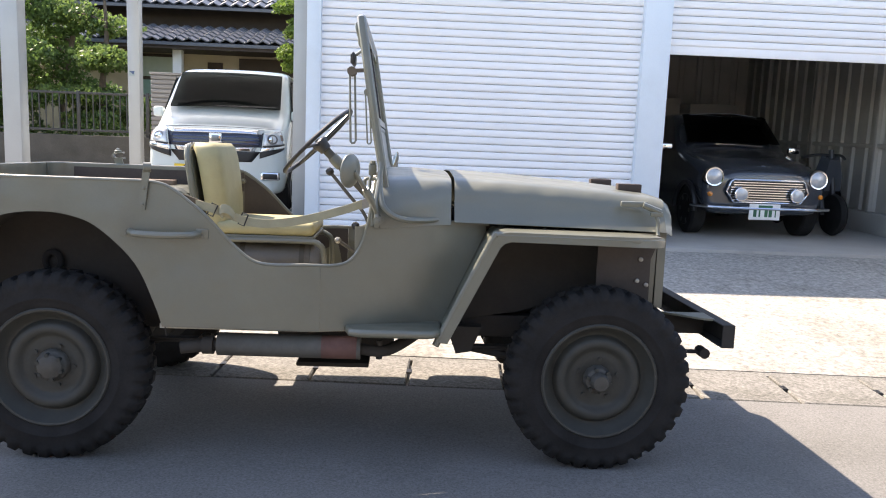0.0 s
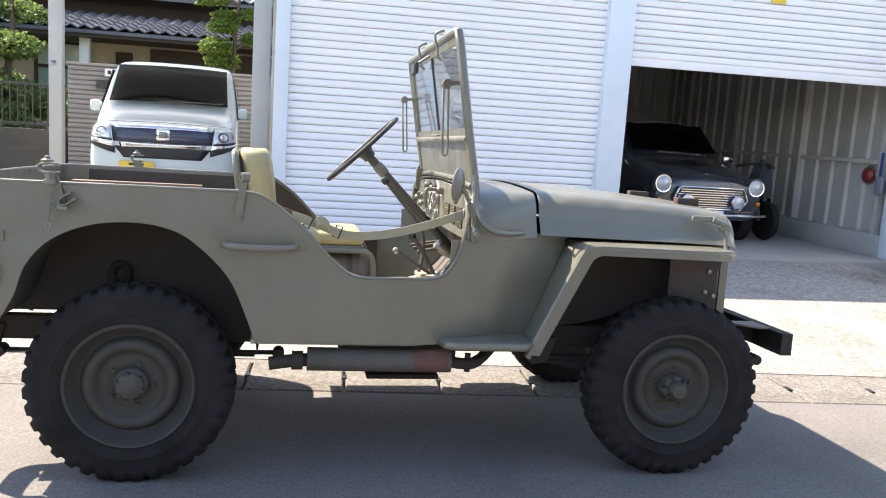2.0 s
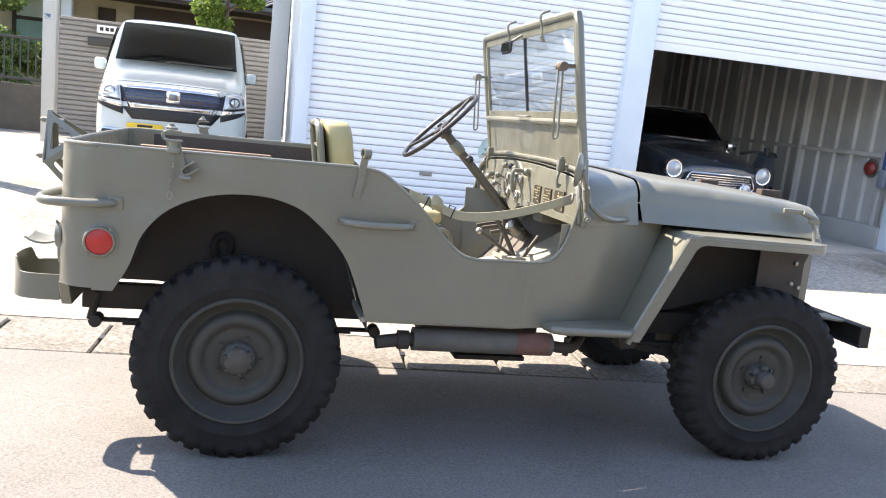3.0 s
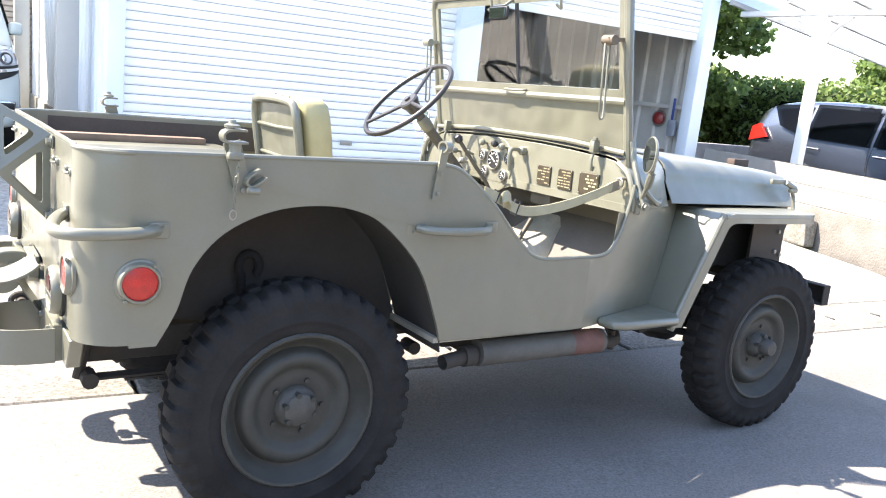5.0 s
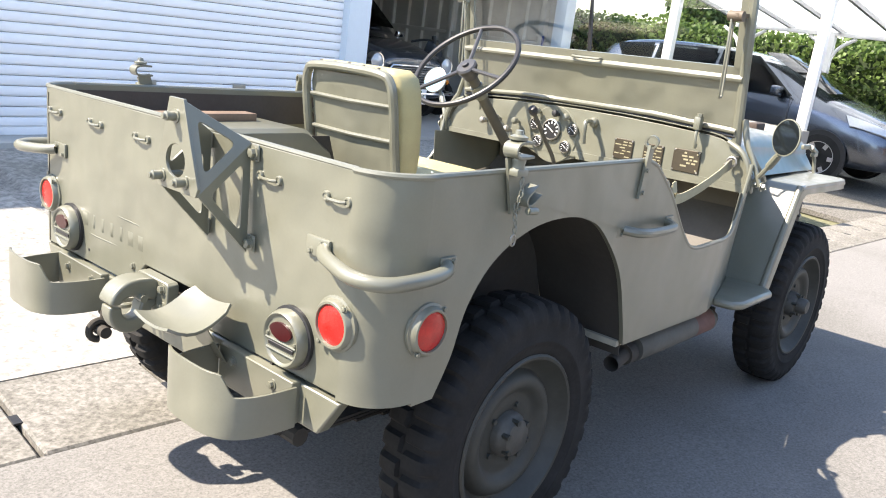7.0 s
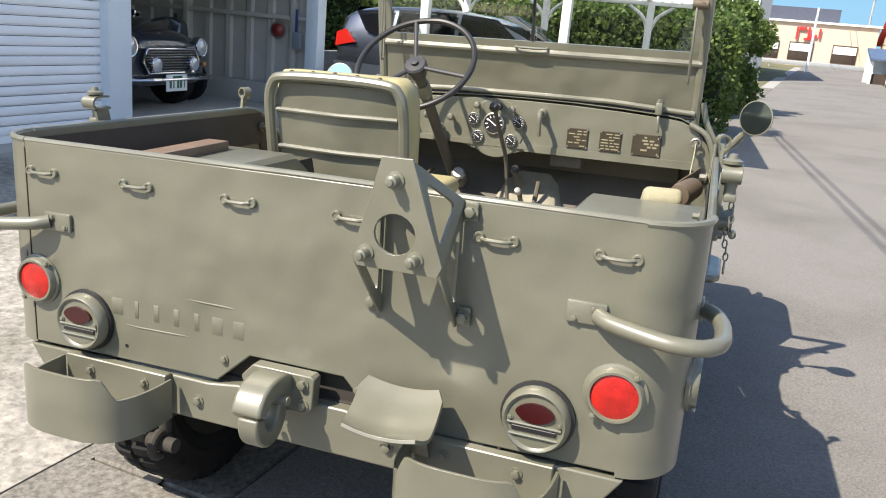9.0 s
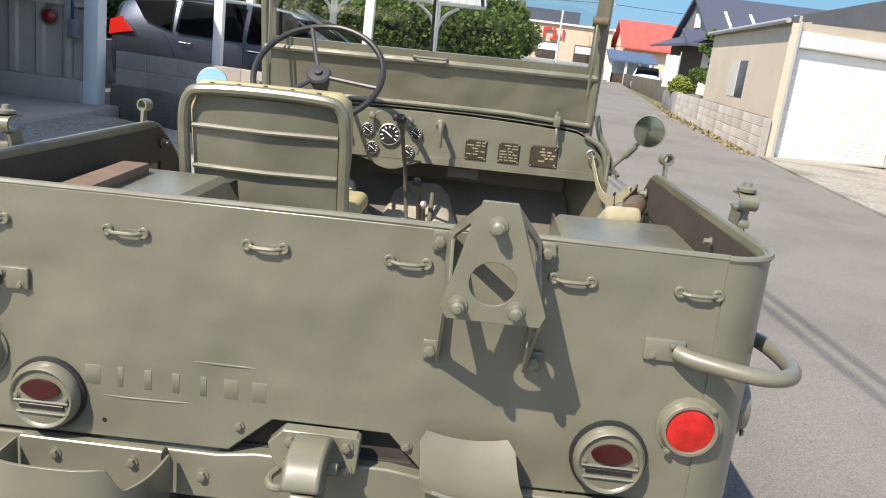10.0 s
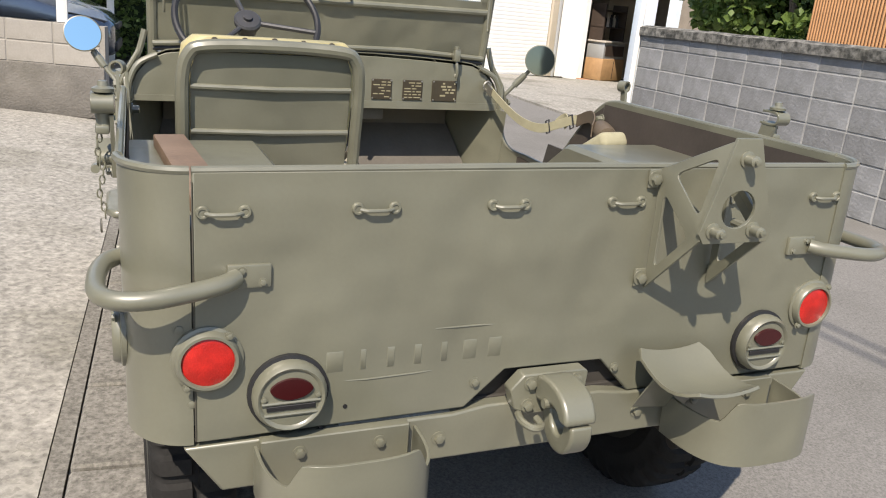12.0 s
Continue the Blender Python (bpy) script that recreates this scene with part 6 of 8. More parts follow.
# white kei wagon: nose at x = 0, tail at -3.4
van = thing("kei_wagon", "pearl white tall kei wagon with a chrome-barred grille", "car", pose(-0.925, 5.60, 0.235, 0, 0, -86) @ Matrix.Diagonal((1.0, 1.07, 0.955, 1.0)))
vb = car_shell("body", PEARL, [
    (-3.40, 0.60, 0.30, 0.68, 0.60, 0.66, 1.00, 0.55, 1.66), (-3.36, 0.66, 0.24, 0.72, 0.60, 0.71, 1.00, 0.60, 1.72), (-1.9, 0.70, 0.20, 0.735, 0.60, 0.725, 1.02, 0.635, 1.775),
    (-1.35, 0.70, 0.20, 0.735, 0.60, 0.725, 1.03, 0.63, 1.74), (-1.12, 0.70, 0.20, 0.735, 0.60, 0.725, 1.04, 0.655, 1.52), (-0.72, 0.70, 0.20, 0.735, 0.62, 0.72, 1.02, 0.68, 1.17), (-0.55, 0.70, 0.20, 0.735, 0.62, 0.715, 0.98, 0.66, 1.10),
    (-0.28, 0.70, 0.20, 0.73, 0.60, 0.70, 0.93, 0.60, 1.035), (-0.10, 0.69, 0.22, 0.71, 0.58, 0.68, 0.90, 0.58, 1.02), (-0.02, 0.63, 0.24, 0.65, 0.56, 0.62, 0.84, 0.52, 0.985), (0.02, 0.53, 0.27, 0.55, 0.54, 0.52, 0.78, 0.44, 0.90)], van)
bpy.context.view_layer.update()


def cast(body, y, z, way):
    """The point of a body skin met from the front along a level way, aimed at (y, z) in the plane x = 0."""
    way = Vector(way).normalized()
    ob = body.evaluated_get(bpy.context.evaluated_depsgraph_get())
    start = Vector((0.0, y, z)) - way * 0.5 - Vector((0.0, way.y / way.x * -0.10, 0.0))
    hit, p, nrm, k = ob.ray_cast(start, way)
    return p if hit else Vector((-0.25, y, z))


def skin(name, body, c, way, material, parent, lift, label="", n=10):
    """A thin four-cornered panel that follows a body skin; corners as (y, z) seen from the front."""
    way = Vector(way).normalized()
    rows = []
    for i in range(n + 1):
        u, row = i / n, []
        for j in range(n + 1):
            v = j / n
            y, z = (c[0][k] * (1 - u) * (1 - v) + c[1][k] * u * (1 - v) + c[2][k] * u * v + c[3][k] * (1 - u) * v for k in (0, 1))
            edge = min(1.0, 5 * min(u, 1 - u), 5 * min(v, 1 - v))
            row.append(cast(body, y, z, way) - way * (lift * (0.35 + 0.65 * edge)))
        rows.append(row)
    ob = part(name, loft(B(), rows), material, parent, label, sm=60)
    mod = ob.modifiers.new("thickness", "SOLIDIFY")
    mod.thickness, mod.offset = 0.012, -1.0 if c[1][0] > c[0][0] else 1.0
    return ob


patch("windscreen", [(-0.7, -0.6, 1.19), (-0.7, 0.6, 1.19), (-1.25, 0.57, 1.640), (-1.25, -0.57, 1.640)], CARGLASS, van, 0.03, 0.055, 8, "dark windscreen with reflections of foliage")
# black sheet standing in for the dark of the cabin behind the glass
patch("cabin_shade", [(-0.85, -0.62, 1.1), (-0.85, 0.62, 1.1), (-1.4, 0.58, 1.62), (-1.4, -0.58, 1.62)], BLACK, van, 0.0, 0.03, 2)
for s in (-1, 1):
    patch("side_glass", [(-0.86, s * 0.735, 1.10), (-1.95, s * 0.740, 1.10), (-1.95, s * 0.662, 1.62), (-1.32, s * 0.660, 1.62)], CARGLASS, van, 0.006 * s, 0.0, 5, "dark side glass")
    patch("side_glass", [(-2.03, s * 0.740, 1.10), (-3.1, s * 0.735, 1.10), (-3.1, s * 0.655, 1.62), (-2.03, s * 0.662, 1.62)], CARGLASS, van, 0.006 * s, 0.0, 5, "dark side glass")
    # swept headlamp laid into the nose
    hl = skin("headlamp", vb, [(s * 0.425, 0.800), (s * 0.735, 0.835), (s * 0.725, 0.985), (s * 0.455, 0.950)], (-1, -s * 0.55, 0), mat("clear_lamp_cover", (0.50, 0.52, 0.54), 0.12, metal=0.35, var=0.35, scale=14, coat=1.0), van, 0.006, "swept-back clear headlamp")
    skin("lamp_edge", vb, [(s * 0.415, 0.782), (s * 0.742, 0.815), (s * 0.742, 0.835), (s * 0.420, 0.804)], (-1, -s * 0.55, 0), BLACK, hl, 0.009, "black lower lamp edge")
    skin("turn_signal", vb, [(s * 0.655, 0.860), (s * 0.737, 0.868), (s * 0.728, 0.950), (s * 0.660, 0.945)], (-1, -s * 0.55, 0), mat("dull_amber_lens", (0.22, 0.13, 0.09), 0.2, coat=0.6), hl, 0.010, "dull amber turn signal")
    at_lamp = cast(vb, s * 0.535, 0.882, (-1, -s * 0.55, 0))
    part("lamp_ring", lathe(B(), [(0.056, -0.02), (0.058, 0.010), (0.049, 0.014), (0.046, 0.004)], at_lamp, (1, s * 0.45, 0.15), 20, cap=False), mat("smoked_lamp_ring", (0.12, 0.12, 0.13), 0.3, metal=0.6), hl)
    part("projector", lathe(B(), [(0.046, 0.0), (0.040, 0.016), (0.02, 0.024), (0.0, 0.026)], at_lamp, (1, s * 0.45, 0.15), 18), CHROME, hl)
    # fog lamp recess
    fg = part("fog_lamp_surround", box(B(), -0.055, 0.03, s * 0.56 - 0.10, s * 0.56 + 0.10, 0.40, 0.50, 0.02), CHROME, van)
    part("fog_lamp", box(B(), -0.05, 0.036, s * 0.56 - 0.08, s * 0.56 + 0.08, 0.415, 0.485, 0.015), BLACK, fg)
    # mirror
    mr = part("door_mirror", box(B(), -0.93, -0.80, s * 0.760 - 0.055, s * 0.760 + 0.055, 1.10, 1.23, 0.03, 3), PEARL, van)
    part("mirror_foot", box(B(), -0.92, -0.84, s * 0.725 - 0.03, s * 0.725 + 0.03, 1.10, 1.15, 0.01), BLACK, mr)
    car_wheel(van, -0.62, s * 0.66, 0.28, 0.16, SILVER)
    car_wheel(van, -2.95, s * 0.66, 0.28, 0.16, SILVER)


def band(name, half, z0, z1, front, material, parent, label="", rise=0.0, deep=0.07):
    """A strip across the curved nose, from -half to half, bowed up towards its ends."""
    rows = []
    for k in range(17):
        y = half * (k / 8 - 1)
        x, lift = front - 0.35 * y * y, rise * (y / half) ** 2
        e = min(0.006, (z1 - z0) * 0.3)
        taper = 1.0 if abs(k - 8) < 7 else (0.8 if abs(k - 8) == 7 else 0.35)
        m, h = (z0 + z1) / 2 + lift, (z1 - z0) / 2 * taper
        rows.append([(x - deep, y, m - h), (x - e, y, m - h), (x, y, m - h + e * taper), (x, y, m + h - e * taper), (x - e, y, m + h), (x - deep, y, m + h)])
    return part(name, loft(B(), rows, closed=True, cap=True), material, parent, label, sm=50)


AHEAD = (-1, 0, 0)
gr = skin("grille", vb, [(-0.47, 0.785), (0.47, 0.785), (0.49, 0.955), (-0.49, 0.955)], AHEAD, mat("dark_blue_grille", (0.012, 0.016, 0.034), 0.25, coat=0.4), van, 0.010, "dark blue grille between chrome bars", 14)
skin("upper_chrome_bar", vb, [(-0.47, 0.935), (0.47, 0.935), (0.49, 0.990), (-0.49, 0.990)], AHEAD, CHROME, gr, 0.020, "", 14)
for z in (0.815, 0.855, 0.895):
    skin("grille_bar", vb, [(-0.44, z), (0.44, z), (0.44, z + 0.014), (-0.44, z + 0.014)], AHEAD, mat("grille_bar_blue", (0.05, 0.07, 0.15), 0.3, metal=0.5), gr, 0.018, "", 12)
skin("lower_chrome_bar", vb, [(-0.40, 0.728), (0.40, 0.728), (0.42, 0.782), (-0.42, 0.782)], AHEAD, CHROME, gr, 0.020, "", 12)
dk = skin("bumper_intake", vb, [(-0.37, 0.610), (0.37, 0.610), (0.46, 0.735), (-0.46, 0.735)], AHEAD, BLACK, van, 0.010, "black mesh intake under the grille", 12)
for s in (-1, 1):
    skin("lower_chrome_bar", vb, [(s * 0.40, 0.728), (s * 0.72, 0.790), (s * 0.73, 0.815), (s * 0.41, 0.782)], (-1, -s * 0.45, 0), CHROME, gr, 0.018, "", 10)
    skin("intake_corner", vb, [(s * 0.40, 0.655), (s * 0.71, 0.765), (s * 0.72, 0.790), (s * 0.40, 0.735)], (-1, -s * 0.45, 0), BLACK, dk, 0.010, "", 10)
fx = cast(vb, 0.0, 0.87, AHEAD).x
bd = part("badge", box(B(), fx, fx + 0.03, -0.068, 0.068, 0.812, 0.940, 0.018, 3), CHROME, gr, "plain chrome badge")
part("badge_field", box(B(), fx + 0.01, fx + 0.0325, -0.044, 0.044, 0.836, 0.918, 0.012, 2), mat("badge_grey", (0.18, 0.19, 0.20), 0.3, metal=0.6), bd)
band("lower_intake", 0.42, 0.36, 0.50, 0.044, BLACK, van, "black lower air intake")
pl = part("number_plate", box(B(), 0.035, 0.066, -0.245 - 0.165, -0.245 + 0.165, 0.405, 0.570, 0.004), YELLOW, van, "yellow number plate")
bm = B()
for y, w in ((0.09, 0.035), (0.04, 0.035), (-0.03, 0.03), (-0.08, 0.03)):
    box(bm, 0.066, 0.0675, y - 0.245 - w / 2, y - 0.245 + w / 2, 0.430, 0.510)
box(bm, 0.066, 0.0675, -0.315, -0.175, 0.530, 0.555)
part("number_bars", bm, BLACK, pl)
line = [cast(vb, 0.66 * (k / 10 - 1), 1.012 - 0.02 * (k / 10 - 1) ** 2, (-1, 0, 0)) for k in range(21)]
part("bonnet_gap", tube(B(), [p + Vector((0.001, 0, 0)) for p in line], 0.004, 6), BLACK, van)
patch("wiper", [(-0.66, -0.1, 1.2), (-0.66, 0.55, 1.205), (-0.675, 0.55, 1.22), (-0.675, -0.1, 1.215)], BLACK, van, 0.0, 0.075, 2)

# small dark classic saloon in the garage: nose at x = 0
saloon = thing("classic_small_saloon", "dark blue classic small saloon with chrome grille parked in the garage", "car", pose(5.01, 4.80, 0.25, 0, 0, -88))
car_shell("body", NAVY, [
    (-3.03, 0.55, 0.28, 0.62, 0.50, 0.58, 0.74, 0.46, 0.86), (-2.95, 0.62, 0.24, 0.68, 0.50, 0.64, 0.78, 0.50, 1.02), (-2.2, 0.65, 0.22, 0.70, 0.50, 0.68, 0.835, 0.54, 1.345),
    (-1.45, 0.65, 0.22, 0.70, 0.50, 0.68, 0.85, 0.53, 1.325), (-1.30, 0.65, 0.22, 0.70, 0.50, 0.68, 0.85, 0.55, 1.22), (-1.00, 0.65, 0.22, 0.70, 0.50, 0.68, 0.84, 0.60, 0.945), (-0.85, 0.65, 0.22, 0.70, 0.50, 0.68, 0.82, 0.58, 0.90),
    (-0.45, 0.65, 0.22, 0.70, 0.50, 0.68, 0.76, 0.52, 0.84), (-0.18, 0.64, 0.24, 0.69, 0.50, 0.66, 0.70, 0.46, 0.77), (-0.08, 0.60, 0.26, 0.66, 0.48, 0.62, 0.66, 0.42, 0.71), (-0.05, 0.56, 0.28, 0.60, 0.48, 0.58, 0.62, 0.40, 0.66)], saloon)
patch("windscreen", [(-0.98, -0.55, 0.955), (-0.98, 0.55, 0.955), (-1.36, 0.5, 1.275), (-1.36, -0.5, 1.275)], CARGLASS, saloon, 0.03, 0.045, 8)
part("roof_trim", tube(B(), curve([(-1.33, -0.52, 1.29), (-1.30, 0, 1.335), (-1.33, 0.52, 1.29)], 5), 0.008, 6), CHROME, saloon)
for s in (-1, 1):
    h = part("headlamp", lathe(B(), [(0.105, -0.06), (0.105, 0.0), (0.098, 0.012), (0.086, 0.010)], (-0.06, s * 0.565, 0.645), (1, 0, 0.05), 28), CHROME, saloon, "round chrome-ringed headlamp")
    part("lens", lathe(B(), [(0.088, 0.008), (0.06, 0.026), (0.0, 0.034)], (-0.06, s * 0.565, 0.645), (1, 0, 0.05), 28), LAMP, h)
    f = part("driving_lamp", lathe(B(), [(0.03, -0.06), (0.072, -0.02), (0.076, 0.0), (0.068, 0.006)], (0.05, s * 0.30, 0.475), (1, 0, 0), 24), CHROME, saloon, "small chrome driving lamp")
    part("lens", lathe(B(), [(0.069, 0.004), (0.04, 0.014), (0.0, 0.018)], (0.05, s * 0.30, 0.475), (1, 0, 0), 24), LAMP, f)
    part("side_lamp", lathe(B(), [(0.028, 0.0), (0.024, 0.014), (0.0, 0.02)], (-0.05, s * 0.60, 0.465), (1, s * 0.2, 0), 14), AMBER, saloon)
    m = part("door_mirror", box(B(), -1.08, -1.02, s * 0.765 - 0.07, s * 0.765 + 0.07, 0.895, 0.965, 0.015), CHROME, saloon)
    part("arch_flare", tube(B(), [(-0.48 + 0.30 * math.cos(a), s * 0.705, 0.27 + 0.29 * math.sin(a)) for a in [math.pi * k / 14 for k in range(15)]], 0.03, 8), BLACK, saloon)
    car_wheel(saloon, -0.48, s * 0.62, 0.26, 0.16, BLACK)
    car_wheel(saloon, -2.55, s * 0.62, 0.26, 0.16, BLACK)
gr = part("grille", prism(B(), [(-0.44, 0.50), (-0.40, 0.60), (-0.37, 0.625), (0.37, 0.625), (0.40, 0.60), (0.44, 0.50), (0.36, 0.39), (-0.36, 0.39)], "x", -0.06, -0.01), BLACK, saloon, "chrome slatted grille")
outl = [(-0.005, y, z) for y, z in ((-0.44, 0.50), (-0.40, 0.60), (-0.37, 0.625), (0.37, 0.625), (0.40, 0.60), (0.44, 0.50), (0.36, 0.39), (-0.36, 0.39))]
part("grille_surround", tube(B(), outl, 0.012, 8, closed=True), CHROME, gr)
for k in range(8):
    z = 0.415 + 0.026 * k
    w = 0.40 if 0.45 < z < 0.56 else 0.375
    part("grille_slat", box(B(), -0.012, 0.0, -w, w, z - 0.006, z + 0.006, 0.002, 1), CHROME, gr)
bm = tube(B(), curve([(-0.20, -0.72, 0.335), (-0.02, -0.66, 0.335), (0.06, -0.45, 0.335), (0.075, 0, 0.335), (0.06, 0.45, 0.335), (-0.02, 0.66, 0.335), (-0.20, 0.72, 0.335)], 5), 0.04, 10, flat=0.5)
part("bumper", bm, CHROME, saloon)
pl = part("number_plate", box(B(), 0.085, 0.098, -0.165 - 0.06, 0.165 - 0.06, 0.22, 0.385, 0.004), PLATEW, saloon, "white number plate")
bm = B()
for y, w in ((0.115, 0.012), (0.06, 0.035), (0.015, 0.035), (-0.055, 0.018), (-0.105, 0.035)):
    box(bm, 0.098, 0.0995, y - 0.06 - w / 2, y - 0.06 + w / 2, 0.25, 0.33)
box(bm, 0.098, 0.0995, -0.13, 0.02, 0.345, 0.372)
part("number_bars", bm, GREEN, pl)
part("bonnet_badge", lathe(B(), [(0.03, 0), (0.028, 0.008), (0, 0.01)], (-0.155, 0, 0.755), (0.6, 0, 0.8), 14), CHROME, saloon)
part("badge_wing", box(B(), -0.162, -0.150, -0.07, 0.07, 0.748, 0.764, 0.003), CHROME, saloon)
part("wiper", tube(B(), ((-0.99, 0.35, 0.97), (-1.0, -0.2, 0.985)), 0.006, 6), CHROME, saloon)

# grey hatchback behind the low wall: nose at x = 0
suv = thing("grey_hatchback", "dark grey metallic hatchback parked nose to the lane beneath a carport", "car", pose(9.88, 0.83, 0.06, 0, 0, -93))
car_shell("body", GREYCAR, [
    (-4.42, 0.70, 0.34, 0.78, 0.62, 0.74, 0.92, 0.60, 1.16), (-4.36, 0.76, 0.28, 0.83, 0.64, 0.80, 0.96, 0.62, 1.34), (-4.05, 0.78, 0.24, 0.845, 0.64, 0.82, 0.98, 0.62, 1.475), (-2.9, 0.78, 0.22, 0.85, 0.61, 0.83, 0.945, 0.63, 1.540),
    (-1.9, 0.78, 0.22, 0.85, 0.60, 0.83, 0.92, 0.62, 1.46), (-1.35, 0.78, 0.22, 0.85, 0.60, 0.83, 0.92, 0.66, 1.19), (-0.95, 0.78, 0.22, 0.85, 0.60, 0.82, 0.90, 0.68, 1.02),
    (-0.55, 0.78, 0.22, 0.845, 0.58, 0.80, 0.84, 0.62, 0.92), (-0.22, 0.76, 0.22, 0.80, 0.56, 0.74, 0.74, 0.54, 0.81), (-0.05, 0.66, 0.24, 0.68, 0.50, 0.62, 0.64, 0.46, 0.70), (0.0, 0.52, 0.28, 0.54, 0.46, 0.50, 0.58, 0.40, 0.62)], suv, "dark grey bodywork")
patch("windscreen", [(-0.92, -0.64, 1.05), (-0.92, 0.64, 1.05), (-1.88, 0.57, 1.465), (-1.88, -0.57, 1.465)], CARGLASS, suv, 0.03, 0.03, 8)
for s in (-1, 1):
    patch("front_side_glass", [(-1.28, s * 0.838, 0.99), (-2.42, s * 0.842, 0.98), (-2.42, s * 0.665, 1.46), (-1.88, s * 0.675, 1.43)], CARGLASS, suv, 0.01 * s, 0.004 * s, 5, "dark side glass")
    patch("rear_side_glass", [(-2.50, s * 0.842, 0.98), (-3.42, s * 0.842, 1.00), (-3.42, s * 0.665, 1.455), (-2.50, s * 0.665, 1.465)], CARGLASS, suv, 0.01 * s, 0.004 * s, 5, "dark side glass")
    patch("quarter_glass", [(-3.50, s * 0.842, 1.01), (-3.88, s * 0.815, 1.12), (-4.12, s * 0.672, 1.39), (-3.50, s * 0.662, 1.45)], CARGLASS, suv, 0.006 * s, 0.004 * s, 5, "dark side glass")
    patch("tail_lamp", [(-4.02, s * 0.848, 0.94), (-4.40, s * 0.76, 0.86), (-4.40, s * 0.725, 1.06), (-4.20, s * 0.800, 1.12)], RED, suv, 0.015 * s, 0.014 * s, 5, "red wrap-round tail lamp", 0.03)
    patch("headlamp", [(-0.10, s * 0.66, 0.66), (-0.52, s * 0.835, 0.74), (-0.60, s * 0.80, 0.86), (-0.16, s * 0.64, 0.745)], LAMP, suv, 0.02 * s, 0.012 * s, 5, "long clear headlamp", 0.03)
    for x in (-2.30, -3.28):
        part("door_handle", tube(B(), curve([(x + 0.09, s * 0.852, 0.865), (x + 0.06, s * 0.885, 0.868), (x - 0.06, s * 0.885, 0.870), (x - 0.09, s * 0.852, 0.868)], 4), 0.012, 8), CHROME, suv)
    for x in (-1.30, -2.46, -3.46):
        part("door_gap", tube(B(), curve([(x - (0.15 if x < -3 else 0), s * 0.838, 0.98), (x, s * 0.853, 0.75), (x + 0.02, s * 0.853, 0.55), (x + 0.03, s * 0.83, 0.30)], 4), 0.004, 6), BLACK, suv)
    mr = part("door_mirror", box(B(), -1.52, -1.40, s * 0.93 - 0.085, s * 0.93 + 0.085, 0.98, 1.10, 0.03, 3), GREYCAR, suv)
    part("mirror_foot", box(B(), -1.50, -1.43, s * 0.85 - 0.03, s * 0.85 + 0.03, 0.96, 1.0, 0.01), BLACK, mr)
    # flat black discs in place of the shaded wheel arch openings
    part("arch_shadow", lathe(B(), [(0.34, -0.02), (0.34, 0.012)], (-0.80, s * 0.842, 0.31), (0, s, 0), 28), BLACK, suv)
    part("arch_shadow", lathe(B(), [(0.34, -0.02), (0.34, 0.012)], (-3.42, s * 0.842, 0.31), (0, s, 0), 28), BLACK, suv)
    car_wheel(suv, -0.80, s * 0.775, 0.305, 0.17, SILVER)
    car_wheel(suv, -3.42, s * 0.775, 0.305, 0.17, SILVER)
part("grille", box(B(), -0.10, 0.02, -0.36, 0.36, 0.56, 0.64, 0.02), BLACK, suv)
part("lower_intake", box(B(), -0.10, 0.012, -0.50, 0.50, 0.30, 0.42, 0.02), BLACK, suv)
patch("rear_window", [(-4.395, -0.58, 1.06), (-4.395, 0.58, 1.06), (-4.12, 0.56, 1.45), (-4.12, -0.56, 1.45)], CARGLASS, suv, -0.01, -0.02, 5)
# motor scooter in the garage shade
sc = thing("motor_scooter", "dark motor scooter standing against the garage wall", "scooter", pose(6.05, 5.35, 0.25, 0, 0, -85))
part("front_wheel", lathe(B(), [(0.16, -0.045), (0.22, -0.04), (0.24, 0), (0.22, 0.04), (0.16, 0.045)], (-0.05, 0, 0.24), (0, 1, 0), 20), RUBBER, sc)
part("rear_wheel", lathe(B(), [(0.16, -0.045), (0.22, -0.04), (0.24, 0), (0.22, 0.04), (0.16, 0.045)], (-1.25, 0, 0.24), (0, 1, 0), 20), RUBBER, sc)
bm = loft(B(), [[(x, y * w, z) for y, z in ((-1, z0), (-1.0, (z0 + z1) / 2), (-0.6, z1), (0.6, z1), (1.0, (z0 + z1) / 2), (1, z0))] for x, w, z0, z1 in ((-1.5, 0.10, 0.55, 0.72), (-1.2, 0.17, 0.40, 0.78), (-0.75, 0.16, 0.32, 0.74), (-0.6, 0.14, 0.28, 0.36), (-0.4, 0.16, 0.28, 0.36), (-0.3, 0.20, 0.30, 0.70), (-0.22, 0.18, 0.45, 0.90), (-0.12, 0.10, 0.50, 0.85))], cap=True)
part("bodywork", bm, NAVY, sc, sm=50)
part("handlebar", tube(B(), curve([(-0.36, -0.27, 0.86), (-0.26, -0.15, 0.90), (-0.22, 0, 0.90), (-0.26, 0.15, 0.90), (-0.36, 0.27, 0.86)], 4), 0.016, 8), BLACK, sc)
part("steering_stem", tube(B(), ((-0.22, 0, 0.96), (-0.06, 0, 0.28)), 0.03, 8), BLACK, sc)
